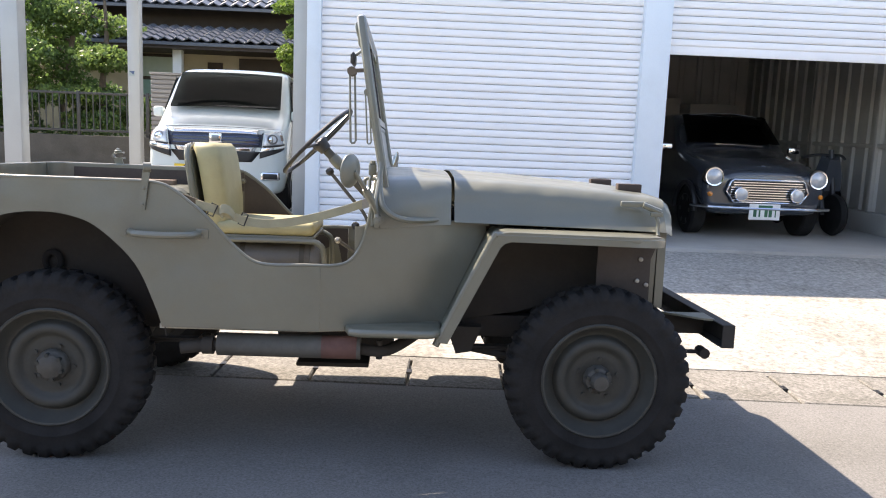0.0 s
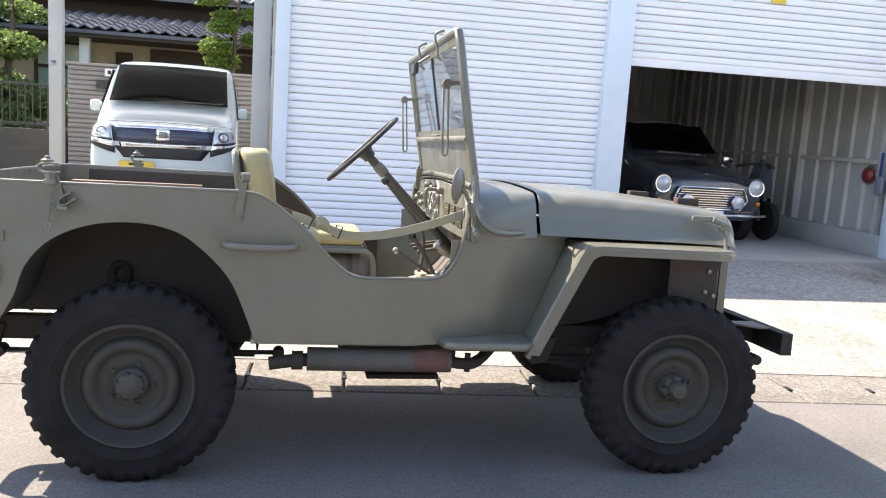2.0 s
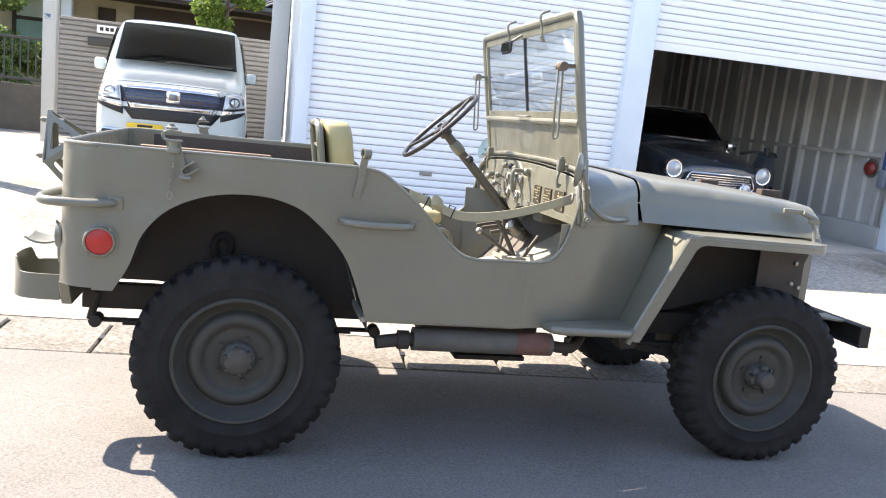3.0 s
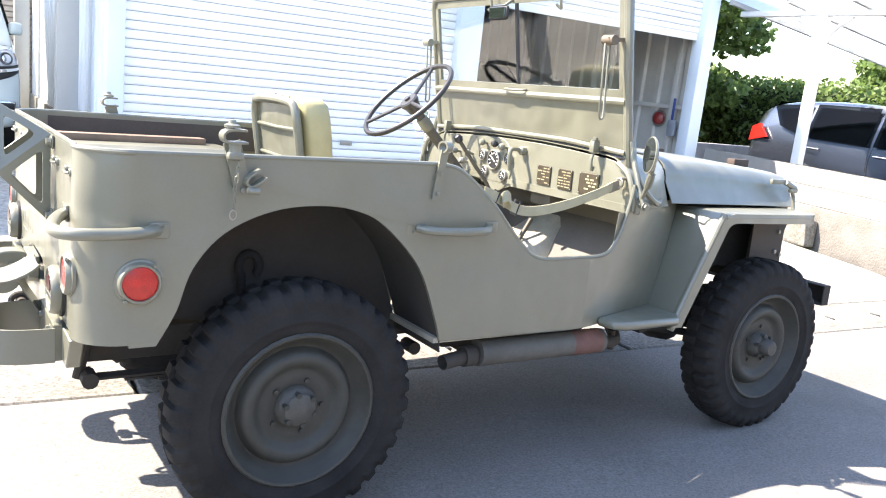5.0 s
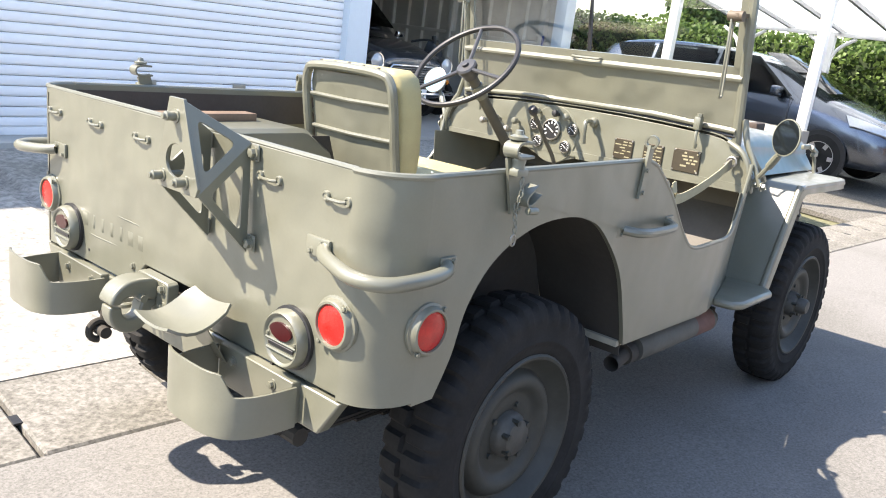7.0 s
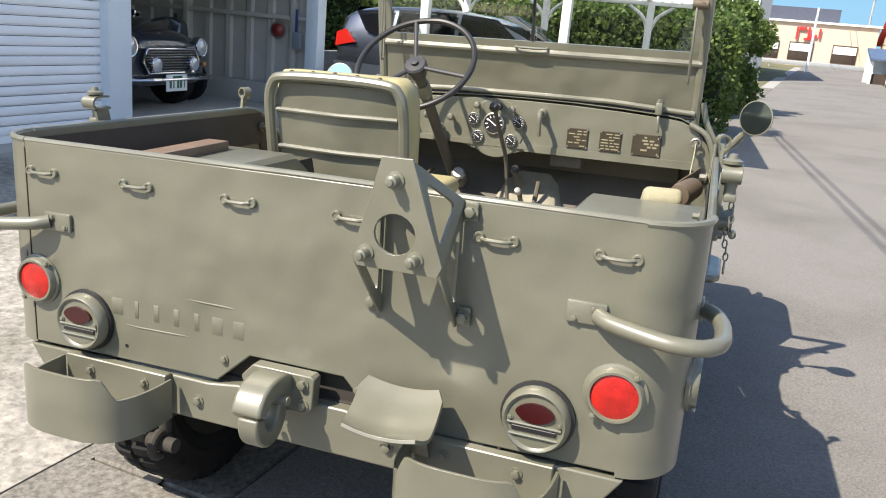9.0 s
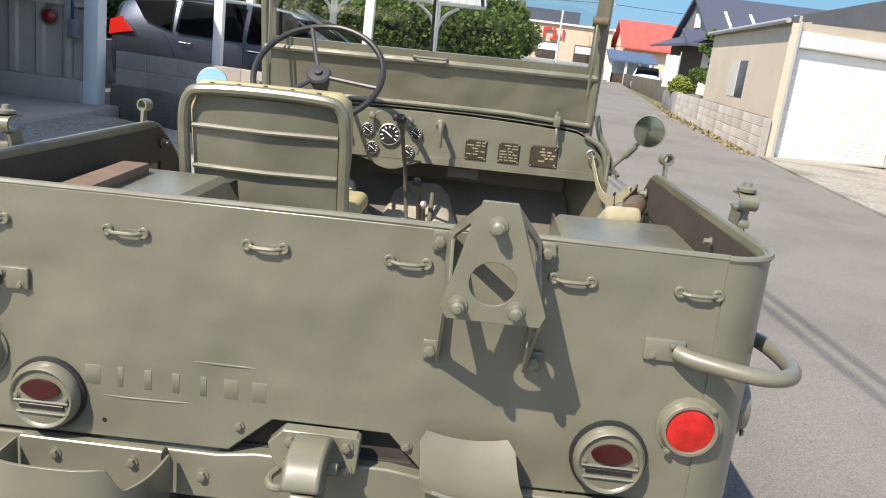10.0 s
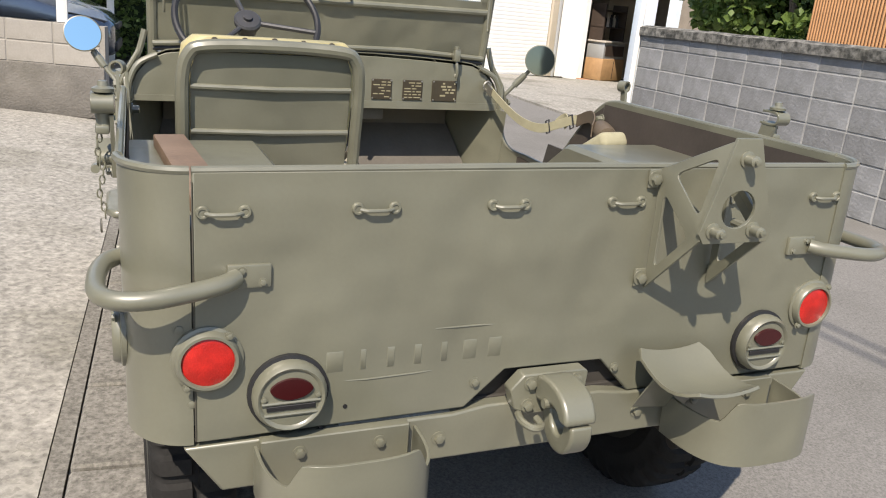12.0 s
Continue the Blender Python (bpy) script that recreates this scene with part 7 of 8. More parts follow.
# boxes stored behind the small saloon
for x, z, w, h, mt, lb in ((4.85, 0.25, 1.0, 1.62, mat("cardboard", (0.40, 0.36, 0.31), 0.9, var=0.15), "stack of pale brown cartons at the back of the garage"), (5.85, 0.25, 0.8, 1.55, mat("pale_carton", (0.42, 0.40, 0.36), 0.9), "pale stored panel leaning at the back of the garage")):
    st = thing("stored_carton", lb, "carton")
    part("carton", box(B(), x - w / 2, x + w / 2, 8.9, 9.6, z, z + h * 0.5, 0.01), mt, st)
    part("carton", box(B(), x - w / 2 + 0.04, x + w / 2 - 0.02, 8.92, 9.6, z + h * 0.5, z + h, 0.01), mt, st)

# ---- plants ----
def leaves(name, spots, size, material, parent=None, seed=1, droop=0.25, label="", flat=0.0):
    """Many small folded leaves at given places. spots: an array of (x, y, z)."""
    rng = np.random.default_rng(seed)
    P = np.asarray(spots, float)
    n = len(P)
    d = rng.normal(size=(n, 3))
    d[:, 2] = d[:, 2] * (1 - flat) - droop
    d /= np.linalg.norm(d, axis=1)[:, None]
    u = np.cross(d, rng.normal(size=(n, 3)))
    u /= np.linalg.norm(u, axis=1)[:, None] + 1e-9
    w = np.cross(d, u)
    L = size * rng.uniform(0.6, 1.35, n)[:, None]
    k = 0.42 * L
    verts = np.stack([P, P + d * L * 0.5 + u * k + w * 0.12 * L, P + d * L, P + d * L * 0.5 - u * k + w * 0.12 * L], 1).reshape(-1, 3)
    me = bpy.data.meshes.new(name)
    idx = np.arange(n) * 4
    tri = np.stack([np.stack([idx, idx + 1, idx + 2], 1), np.stack([idx, idx + 2, idx + 3], 1)], 1).reshape(-1, 3)
    me.vertices.add(n * 4)
    me.vertices.foreach_set("co", verts.ravel())
    me.loops.add(len(tri) * 3)
    me.loops.foreach_set("vertex_index", tri.ravel())
    me.polygons.add(len(tri))
    me.polygons.foreach_set("loop_start", np.arange(len(tri)) * 3)
    me.update(calc_edges=True)
    me.materials.append(material)
    ob = new(name, me)
    ob.parent = parent
    if label:
        ob["label"] = label
    return ob


def cloud(rng, centre, radius, n, shell=0.55):
    """Places in an uneven clump."""
    d = rng.normal(size=(n, 3))
    d /= np.linalg.norm(d, axis=1)[:, None]
    r = shell + (1 - shell) * rng.random(n) ** 0.5
    lump = 1 + 0.18 * np.sin(5 * d[:, 0] + centre[0]) * np.cos(4 * d[:, 1] + centre[1]) + 0.12 * np.sin(9 * d[:, 2])
    return np.asarray(centre) + d * (r * lump)[:, None] * np.asarray(radius)


def tree(name, label, base, height, clumps, n, size, material, seed, group="", trunk_r=0.09):
    """A trunk with limbs to each clump of leaves. clumps: (dx, dy, z, rx, ry, rz)."""
    rng = np.random.default_rng(seed)
    t = thing(name, label, "tree", group=group)
    b = Vector(base)
    spine = curve([(b.x, b.y, b.z - 0.05), (b.x + 0.08 * height * (rng.random() - 0.5), b.y, b.z + height * 0.4), (b.x + 0.1 * height * (rng.random() - 0.5), b.y + 0.05, b.z + height * 0.75), (b.x, b.y, b.z + height)], 5)
    bm = tube(B(), spine, [trunk_r * (1 - 0.75 * k / (len(spine) - 1)) for k in range(len(spine))], 9)
    part("trunk", bm, BARK, t)
    pts = []
    for dx, dy, z, rx, ry, rz in clumps:
        c = Vector((b.x + dx, b.y + dy, b.z + z))
        s = min(spine, key=lambda p: abs(p[2] - (c.z - 0.35 * rz - 0.1)))
        part("limb", tube(B(), curve([s, (Vector(s) + c) / 2 + Vector((0, 0, 0.05)), c], 3), [0.035, 0.032, 0.029, 0.026, 0.022, 0.018, 0.014], 6), BARK, t)
        pts.append(cloud(rng, c, (rx, ry, rz), int(n * rx * ry * 4 + 60)))
    leaves("crown", np.concatenate(pts), size, material, t, seed)
    return t


# ---- left of the garage: carport, wall, fence, house, garden ----
lc = thing("carport", "carport with square grey aluminium posts over the white wagon", "carport")
for x, y, w in ((0.105, 5.07, 0.085), (-2.90, 8.83, 0.085), (-2.62, 4.60, 0.085), (0.105, 9.4, 0.085)):
    part("post", box(B(), x - w, x + w, y - w, y + w, 0.2, 3.4, 0.006), ALU, lc, "square grey aluminium post")
part("beam", box(B(), -2.75, 0.2, 4.98, 5.16, 3.22, 3.38, 0.008), ALU, lc)
part("beam", box(B(), 0.02, 0.19, 5.16, 9.5, 3.22, 3.38, 0.008), ALU, lc)
part("beam", box(B(), -3.0, -2.82, 5.16, 9.5, 3.38, 3.52, 0.008), ALU, lc)
for k in range(7):
    y = 5.3 + 0.7 * k
    part("rafter", box(B(), -3.0, 0.2, y - 0.03, y + 0.03, 3.40, 3.46, 0.004), ALU, lc)
part("roof_sheet", box(B(), -3.1, 0.25, 4.45, 9.7, 3.47, 3.475), SMOKED, lc, "translucent roof sheet")
sp = thing("sticker", "small blue and white sticker on a carport post", "sticker")
part("sheet", box(B(), -2.96, -2.88, 8.738, 8.742, 1.86, 1.93), mat("faded_sticker", (0.30, 0.36, 0.36), 0.6), sp)
part("blue_half", prism(B(), [(-2.96, 1.93), (-2.88, 1.93), (-2.90, 1.88)], "y", 8.734, 8.737), mat("sticker_blue", (0.06, 0.10, 0.20), 0.6), sp)
sp2 = thing("shutter_sticker", "small yellow and blue sticker on the raised shutter", "sticker")
part("sheet", prism(B(), [(5.10, 2.78), (5.26, 2.78), (5.22, 2.92), (5.10, 2.90)], "y", G0 + 0.035, G0 + 0.040), YELLOW, sp2)
part("blue_half", prism(B(), [(5.09, 2.84), (5.20, 2.90), (5.20, 2.96), (5.09, 2.94)], "y", G0 + 0.030, G0 + 0.0345), mat("sticker_blue_b", (0.05, 0.08, 0.35), 0.5), sp2)

# boarded wall with letter box
wallc = tagged(part("boundary_wall", box(B(), -3.15, 0.6, 10.34, 10.48, 0.1, 1.97, 0.006), CLADDING), "grey horizontally ribbed boundary wall", "wall", kind="structure")
bm = box(B(), -3.16, 0.6, 10.31, 10.345, 0.0, 0.062, 0.01, 1)
finish(bm)
first = part("plank", bm, CLADDING, wallc, done=True, at=pose(0, 0, 0.16))
for k in range(1, 24):
    again(first, pose(0, 0, 0.16 + 0.0755 * k))
part("coping", box(B(), -3.18, 0.6, 10.30, 10.50, 1.97, 2.01, 0.006), CLADDING, wallc)
lb = thing("letter_box", "dark slot letter box and small name plate on the ribbed wall", "letter box")
part("slot", box(B(), -2.72, -2.18, 10.24, 10.31, 1.62, 1.74, 0.01), FENCE, lb)
np_ = part("name_plate", box(B(), -2.60, -2.32, 10.285, 10.31, 1.82, 1.94, 0.004), WHITE, lb)
bm = B()
for x in (-2.53, -2.45, -2.38):
    box(bm, x - 0.025, x + 0.025, 10.282, 10.285, 1.855, 1.91)
part("lettering_bars", bm, BLACK, np_)
tagged(part("low_wall", box(B(), -14, -3.2, 10.35, 10.5, 0.0, 0.92, 0.01), DARKWALL), "low dark concrete garden wall", "wall", kind="structure")
fe = thing("garden_fence", "dark aluminium garden fence on the low wall", "fence")
for k in range(10):
    x = -13.6 + 1.15 * k
    part("post", box(B(), x - 0.025, x + 0.025, 10.40, 10.45, 0.92, 1.66, 0.004), FENCE, fe)
for z in (1.0, 1.62):
    part("rail", box(B(), -14, -3.2, 10.405, 10.44, z - 0.02, z + 0.02, 0.004), FENCE, fe)
bm = box(B(), -0.009, 0.009, 10.413, 10.431, 1.0, 1.62)
finish(bm)
bal = part("baluster", bm, FENCE, fe, done=True, at=pose(-13.9, 0, 0))
for k in range(1, 96):
    again(bal, pose(-13.9 + 0.112 * k, 0, 0))

# house with tiled roofs
hs = thing("tiled_house", "single-storey house with dark glazed tile roofs and pale walls", "house")
PLASTER = mat("cream_plaster", (0.46, 0.40, 0.30), 0.9, var=0.08, stain=0.1)
part("wall", box(B(), -10, 2.5, 16.4, 22, 0.1, 3.3), PLASTER, hs)
part("upper_wall", box(B(), -10, 2.5, 17.6, 22, 3.3, 4.3), DARKWOOD, hs)


def tiled_roof(x0, x1, y0, z0, y1, z1, name, rows, pitch, parent):
    base = part(name, prism(B(), [(y0, z0 - 0.10), (y0, z0 - 0.03), (y1, z1 - 0.03), (y1, z1 - 0.10)], "x", x0, x1), TILE, parent, "dark glazed tile roof")
    n = int((x1 - x0) / pitch)
    sl = Vector((0, y1 - y0, z1 - z0))
    sec = []
    for k in range(n * 4 + 1):
        u = k / 4 % 1
        sec.append((x0 + pitch * k / 4, 0.035 * math.sin(2 * math.pi * u)))
    for r in range(rows):
        a, b = r / rows, (r + 1) / rows
        p, q = Vector((0, y0, z0)) + sl * a, Vector((0, y0, z0)) + sl * b
        bm = loft(B(), [[(x, p.y, p.z + h + 0.05) for x, h in sec], [(x, q.y, q.z + h + 0.015) for x, h in sec], ])
        ob = part("tile_course", bm, TILE, base, sm=60)
        thick(ob, 0.03)
    return base


tiled_roof(-9.0, 2.8, 14.9, 2.95, 16.8, 3.45, "lower_roof", 6, 0.27, hs)
tiled_roof(-10.5, 3.0, 16.6, 3.95, 20.5, 5.7, "upper_roof", 12, 0.27, hs)
part("eave_board", box(B(), -9.0, 2.8, 14.95, 16.4, 2.78, 2.85), DARKWOOD, hs)
part("porch_post", box(B(), -4.28, -4.08, 15.3, 15.5, 0.1, 2.8, 0.01), WHITE, hs)
wn = part("window", box(B(), -5.5, -4.35, 16.33, 16.41, 1.6, 2.75, 0.01), DARKWOOD, hs)
part("pane", box(B(), -5.4, -4.45, 16.31, 16.33, 2.22, 2.68), mat("frosted_window", (0.42, 0.50, 0.48), 0.2, coat=0.6), wn)
part("pane", box(B(), -5.4, -4.45, 16.31, 16.33, 1.68, 2.14), mat("green_window", (0.22, 0.36, 0.33), 0.15, coat=0.6), wn)
part("doorway", box(B(), -3.0, 0.6, 16.30, 16.42, 0.1, 2.72), DARKWOOD, hs)
part("lattice_window", box(B(), -3.75, -3.4, 16.30, 16.40, 1.9, 2.6, 0.01), DARKWOOD, hs)

gr = np.random.default_rng(5)
PADS = [(0.0, 0.0, 2.55, 0.42, 0.40, 0.16), (0.35, 0.1, 2.15, 0.40, 0.36, 0.14), (-0.42, 0, 2.0, 0.42, 0.36, 0.15), (0.1, -0.3, 1.65, 0.46, 0.40, 0.15), (0.5, 0.2, 1.35, 0.42, 0.38, 0.14), (-0.45, 0.1, 1.2, 0.46, 0.40, 0.15)]
mat_niwaki = leafy(mat("bright_pine_pad", (0.145, 0.225, 0.040), 0.6, var=0.25, scale=3, fine=30, bump=0, island=0.35))
NIWAKI = [(-0.50, 0.0, 3.22, 0.30, 0.28, 0.13), (-0.24, 0.1, 2.93, 0.26, 0.26, 0.12), (-0.30, -0.1, 2.73, 0.27, 0.26, 0.12), (-0.41, 0.0, 2.37, 0.31, 0.30, 0.15), (-0.30, 0.1, 2.13, 0.33, 0.30, 0.13), (0.30, 0.1, 2.55, 0.28, 0.26, 0.12), (0.28, 0.0, 3.0, 0.26, 0.24, 0.11), (0.02, 0.0, 3.5, 0.28, 0.26, 0.12)]
tree("cloud_pruned_pine", "cloud-pruned pine with flat round leaf pads beside the house", (-0.70, 12.3, 0.2), 3.4, NIWAKI, 4500, 0.045, mat_niwaki, 3, "garden trees", 0.07)
for k, (x, y, h) in enumerate(((-4.6, 12.2, 3.2), (-5.7, 13.0, 3.6), (-7.0, 12.2, 3.4), (-8.4, 13.2, 3.9), (-10.0, 12.6, 3.5), (-11.6, 13.5, 4.0), (-9.2, 11.6, 2.6), (-6.3, 11.5, 2.4))):
    cl = []
    for i in range(9):
        a = gr.uniform(0, 6.28)
        r = gr.uniform(0.1, 0.85)
        cl.append((r * math.cos(a), r * math.sin(a), gr.uniform(0.9, h), gr.uniform(0.35, 0.7), gr.uniform(0.35, 0.6), gr.uniform(0.14, 0.32)))
    tree("garden_tree", "pruned garden conifer with layered green foliage", (x, y, 0.2), h, cl, 900, 0.075, PINE if k % 2 else LEAF, 11 + k, "garden trees")
for k in range(6):
    x = -4.4 - 1.4 * k
    sb = thing("shrub", "low rounded yellow-green garden shrub", "shrub", group="garden shrubs")
    part("stem", tube(B(), ((x, 11.2, 0.1), (x + 0.03, 11.2, 0.7)), 0.03, 6), BARK, sb)
    leaves("crown", cloud(gr, (x, 11.2, 0.85), (0.6, 0.45, 0.45), 2600, 0.7), 0.06, LEAF, sb, 40 + k)

# ---- right of the garage: low block wall, carport, hedge ----
def block_wall(name, p0, p1, z0, courses, ch, length, t, mat_block, mat_core, label, cap=0.0, jitter=0.002):
    """A wall of separate blocks with recessed joints, from p0 to p1 in plan."""
    a, b = Vector(p0), Vector(p1)
    d = b - a
    total = d.length
    d.normalize()
    yaw = math.degrees(math.atan2(d.y, d.x))
    m = pose(a.x, a.y, z0, 0, 0, yaw)
    core = part(name, box(B(), 0, total, -t / 2 + 0.006, t / 2 - 0.006, -0.2, courses * ch - 0.004), mat_core, at=m)
    tagged(core, label, "wall", kind="structure")
    bm = box(B(), 0.004, length - 0.004, -t / 2, t / 2, 0.004, ch - 0.004, 0.006, 1)
    finish(bm)
    first = None
    n = int(total / length)
    for c in range(courses):
        for k in range(n):
            q = pose(k * length, random.uniform(-jitter, jitter), c * ch, 0, 0, 0)
            if first is None:
                first = part("block", bm, mat_block, core, done=True, at=q)
            else:
                again(first, q)
    if cap:
        part("coping", box(B(), -0.02, total + 0.02, -t / 2 - 0.03, t / 2 + 0.03, courses * ch, courses * ch + cap, 0.01), mat_block, core)
    return core


low = block_wall("low_block_wall", (7.02, 4.02), (6.22, 0.92), 0.47, 2, 0.185, 0.395, 0.12, STAINBLOCK, mat("dull_joint", (0.27, 0.255, 0.23), 0.95, var=0.2, fine=80), "low pale concrete block wall between the drive and the next lot")
part("footing", box(B(), -0.05, 3.20, -0.085, 0.085, -0.45, 0.0, 0.012), mat("dark_footing", (0.16, 0.15, 0.135), 0.95, var=0.3, scale=4, fine=50, bump=0.8, depth=0.01, stain=0.4), low, "rough dark concrete footing")
bm = box(B(), 1.55, 2.05, -0.26, -0.085, -0.40, -0.10, 0.03, 2)
for v in bm.verts:
    v.co += Vector(noise.noise_vector(v.co * 3)) * 0.05
part("broken_render", bm, CONCRETE, low, "broken pale render at the wall's foot")
tp = thing("standpipe", "white plastic-clad garden standpipe with a tap", "tap")
part("post", box(B(), 6.52, 6.60, 2.70, 2.78, 0.1, 0.66, 0.008), WHITE, tp)
part("tap", tube(B(), curve([(6.54, 2.73, 0.62), (6.48, 2.70, 0.63), (6.46, 2.69, 0.58)], 4), 0.016, 8), CHROME, tp)
part("tap_handle", box(B(), 6.50, 6.60, 2.73, 2.76, 0.68, 0.70, 0.006), CHROME, tp)
pf = thing("picket_fence", "pale picket fence behind the garage corner", "fence")
for z in (0.95, 1.28):
    part("rail", box(B(), 7.0, 8.75, 5.92, 5.95, z, z + 0.05, 0.004), LIGHTBLOCK, pf)
bm = box(B(), -0.03, 0.03, 5.895, 5.92, 0.75, 1.42, 0.004, 1)
finish(bm)
pk1 = part("picket", bm, LIGHTBLOCK, pf, done=True, at=pose(7.05, 0, 0))
for k in range(1, 18):
    again(pk1, pose(7.05 + 0.10 * k, 0, 0))
tagged(part("back_lot_wall", box(B(), 6.95, 12.2, 5.96, 6.08, 0.0, 0.78, 0.01), BLOCKMAT), "grey block wall behind the parking ground", "wall", kind="structure")

cp = thing("white_carport", "white steel carport with curved braces and a pale sheet roof", "carport")


def roof_z(x):
    return 2.50 + (x - 6.95) * (1.95 - 2.50) / 4.8


for x, ys in ((7.30, (3.02, 1.34)), (11.40, (0.95, 2.6, 3.95))):
    for y in ys:
        top = roof_z(x) - 0.03
        part("post", box(B(), x - 0.05, x + 0.05, y - 0.05, y + 0.05, 0.0, top, 0.008), WHITE, cp, "white steel post")
        for s in (-1, 1):
            pts = curve([(x, y, top - 0.50), (x, y + s * 0.10, top - 0.22), (x, y + s * 0.34, top - 0.04)], 5)
            part("brace", tube(B(), pts, 0.028, 8), WHITE, cp)
    part("purlin", box(B(), x - 0.04, x + 0.04, 0.2, 4.1, roof_z(x) - 0.06, roof_z(x), 0.006), WHITE, cp)
for k in range(6):
    y = 0.25 + 0.75 * k
    bm = B()
    bar(bm, (6.95, y, roof_z(6.95) + 0.02), (11.75, y, roof_z(11.75) + 0.02), 0.05, 0.05, (0.11, 0, 1))
    part("rafter", bm, ALU, cp)
sheet_pts = [0.2 + 0.038 * k for k in range(104)]
bm = loft(B(), [[(x, y, roof_z(x) + 0.065 + 0.012 * math.sin(k * math.pi / 2)) for k, y in enumerate(sheet_pts)] for x in (6.90, 11.80)])
thick(part("roof_sheet", bm, PANEL, cp, "pale corrugated roof sheet", sm=180), 0.003)

hg = thing("hedge", "dense clipped green hedge along the parking ground", "hedge")
rng = np.random.default_rng(8)
# near-black box: the shade among the inner leaves put into its colour
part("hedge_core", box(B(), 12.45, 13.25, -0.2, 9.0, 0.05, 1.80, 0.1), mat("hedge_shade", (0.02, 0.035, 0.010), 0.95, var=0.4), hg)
n = 60000
p = np.stack([rng.uniform(12.25, 13.4, n), rng.uniform(-0.45, 9.2, n), rng.uniform(0.1, 1.96, n)], 1)
edge = np.minimum.reduce([p[:, 0] - 12.25, 13.4 - p[:, 0], p[:, 1] + 0.45, 9.2 - p[:, 1], 1.96 - p[:, 2]])
p = p[edge < 0.16]
p += 0.05 * np.sin(p[:, [1, 2, 0]] * 7) + 0.035 * np.sin(p[:, [2, 0, 1]] * 17)
tagged(leaves("leaves", p, 0.085, LEAF, hg, 9), kind="stuff")
for k, (x, y, h) in enumerate(((9.0, 7.6, 2.7), (10.0, 8.1, 3.1), (11.2, 8.4, 3.3), (12.3, 10.5, 3.4), (9.3, 9.6, 3.2), (14.8, 6.0, 3.0), (15.5, 2.6, 2.7))):
    cl = []
    for i in range(12):
        a, r = rng.uniform(0, 6.28), rng.uniform(0.1, 0.95)
        cl.append((r * math.cos(a), r * math.sin(a), rng.uniform(0.55, h), rng.uniform(0.4, 0.7), rng.uniform(0.4, 0.7), rng.uniform(0.3, 0.5)))
    tree("broadleaf_tree", "leafy green tree behind the parking ground", (x, y, 0.1), h, cl, 1000, 0.11, LEAF, 60 + k, "trees behind the parking ground")
for k, (x, y, h) in enumerate(((16.5, 0.6, 2.1), (18.0, 0.1, 2.3), (19.5, -0.3, 2.2))):
    cl = []
    for i in range(8):
        a, r = rng.uniform(0, 6.28), rng.uniform(0.1, 0.55)
        cl.append((r * math.cos(a), r * math.sin(a), rng.uniform(0.3, h), rng.uniform(0.35, 0.55), rng.uniform(0.35, 0.55), rng.uniform(0.3, 0.45)))
    tree("roadside_shrub", "tall green shrub at the lane's edge", (x, y, 0.0), h, cl, 900, 0.10, LEAF, 80 + k, "roadside shrubs", 0.05)

# ---- across the lane: white garage, beige house, block wall ----
wg = thing("beige_workshop", "beige workshop with a white roller door and tiled roof", "building")
yaw = math.degrees(math.atan2(-7.6 + 5.1, 13.87 - 12.8))     # along the front
WORKSHOP_FRONT = pose(12.80, -5.08, 0.10, 0, 0, yaw)


def put(name, bm, material, parent, label="", sm=35):
    return part(name, bm, material, parent, label, sm, at=WORKSHOP_FRONT)


# local x along the front (away from the lane), local y to the inside
put("front_wall", box(B(), 0.0, 0.06, 0.0, 0.15, 0, 2.45), BEIGE, wg)
put("front_wall", prism(B(), [(0.06, 2.10), (2.75, 2.10), (2.75, 2.82), (0.06, 2.34)], "y", 0.0, 0.15), BEIGE, wg)
put("front_wall", box(B(), 2.75, 3.05, 0.0, 0.15, 0, 2.75), BEIGE, wg)
put("front_pier", box(B(), 3.05, 3.35, -0.04, 0.15, 0, 2.9), WHITE, wg)
put("downpipe", tube(B(), ((0.02, -0.05, 0.0), (0.02, -0.05, 2.35)), 0.035, 10), ALU, wg)
put("downpipe", tube(B(), ((2.92, -0.05, 0.0), (2.92, -0.05, 2.8)), 0.035, 10), ALU, wg)
rd = put("roller_door", box(B(), 0.08, 2.72, 0.03, 0.06, 0.0, 0.08, 0.006), SHUTTER, wg, "white roller door with faint rust stains")
sec = [(0.0, 0.0), (-0.002, 0.006), (-0.003, 0.03), (-0.003, 0.05), (-0.002, 0.071), (0.0, 0.0765)]
bm = loft(B(), [[(x, 0.045 + a, z) for a, z in sec] for x in (0.08, 2.72)])
finish(bm, 30)
RUSTY = mat("rust_stained_shutter", (0.88, 0.88, 0.87), 0.5, var=0.02, scale=2.2, random_ob=0.015, tint=(0.85, 0.84, 0.82))
sl = part("slat", bm, RUSTY, rd, done=True, at=pose(0, 0, 0.08))
for k in range(1, 24):
    again(sl, pose(0, 0, 0.08 + 0.0765 * k))
put("shutter_box", box(B(), -0.02, 2.82, -0.05, 0.05, 1.92, 2.20, 0.03, 3), WHITE, wg, "white roller door housing")
part("side_wall", box(B(), 12.72, 20.0, -5.62, -5.50, 0.0, 2.42), BEIGE, wg, "beige rendered wall", at=pose(0, 0, 0) @ Matrix.Translation((12.72, -5.56, 0)) @ Matrix.Rotation(math.atan(-0.07), 4, "Z") @ Matrix.Translation((-12.72, 5.56 + 0.53, 0)))
SIDE = Matrix.Translation((12.72, -5.02, 0)) @ Matrix.Rotation(math.atan(-0.07), 4, "Z")
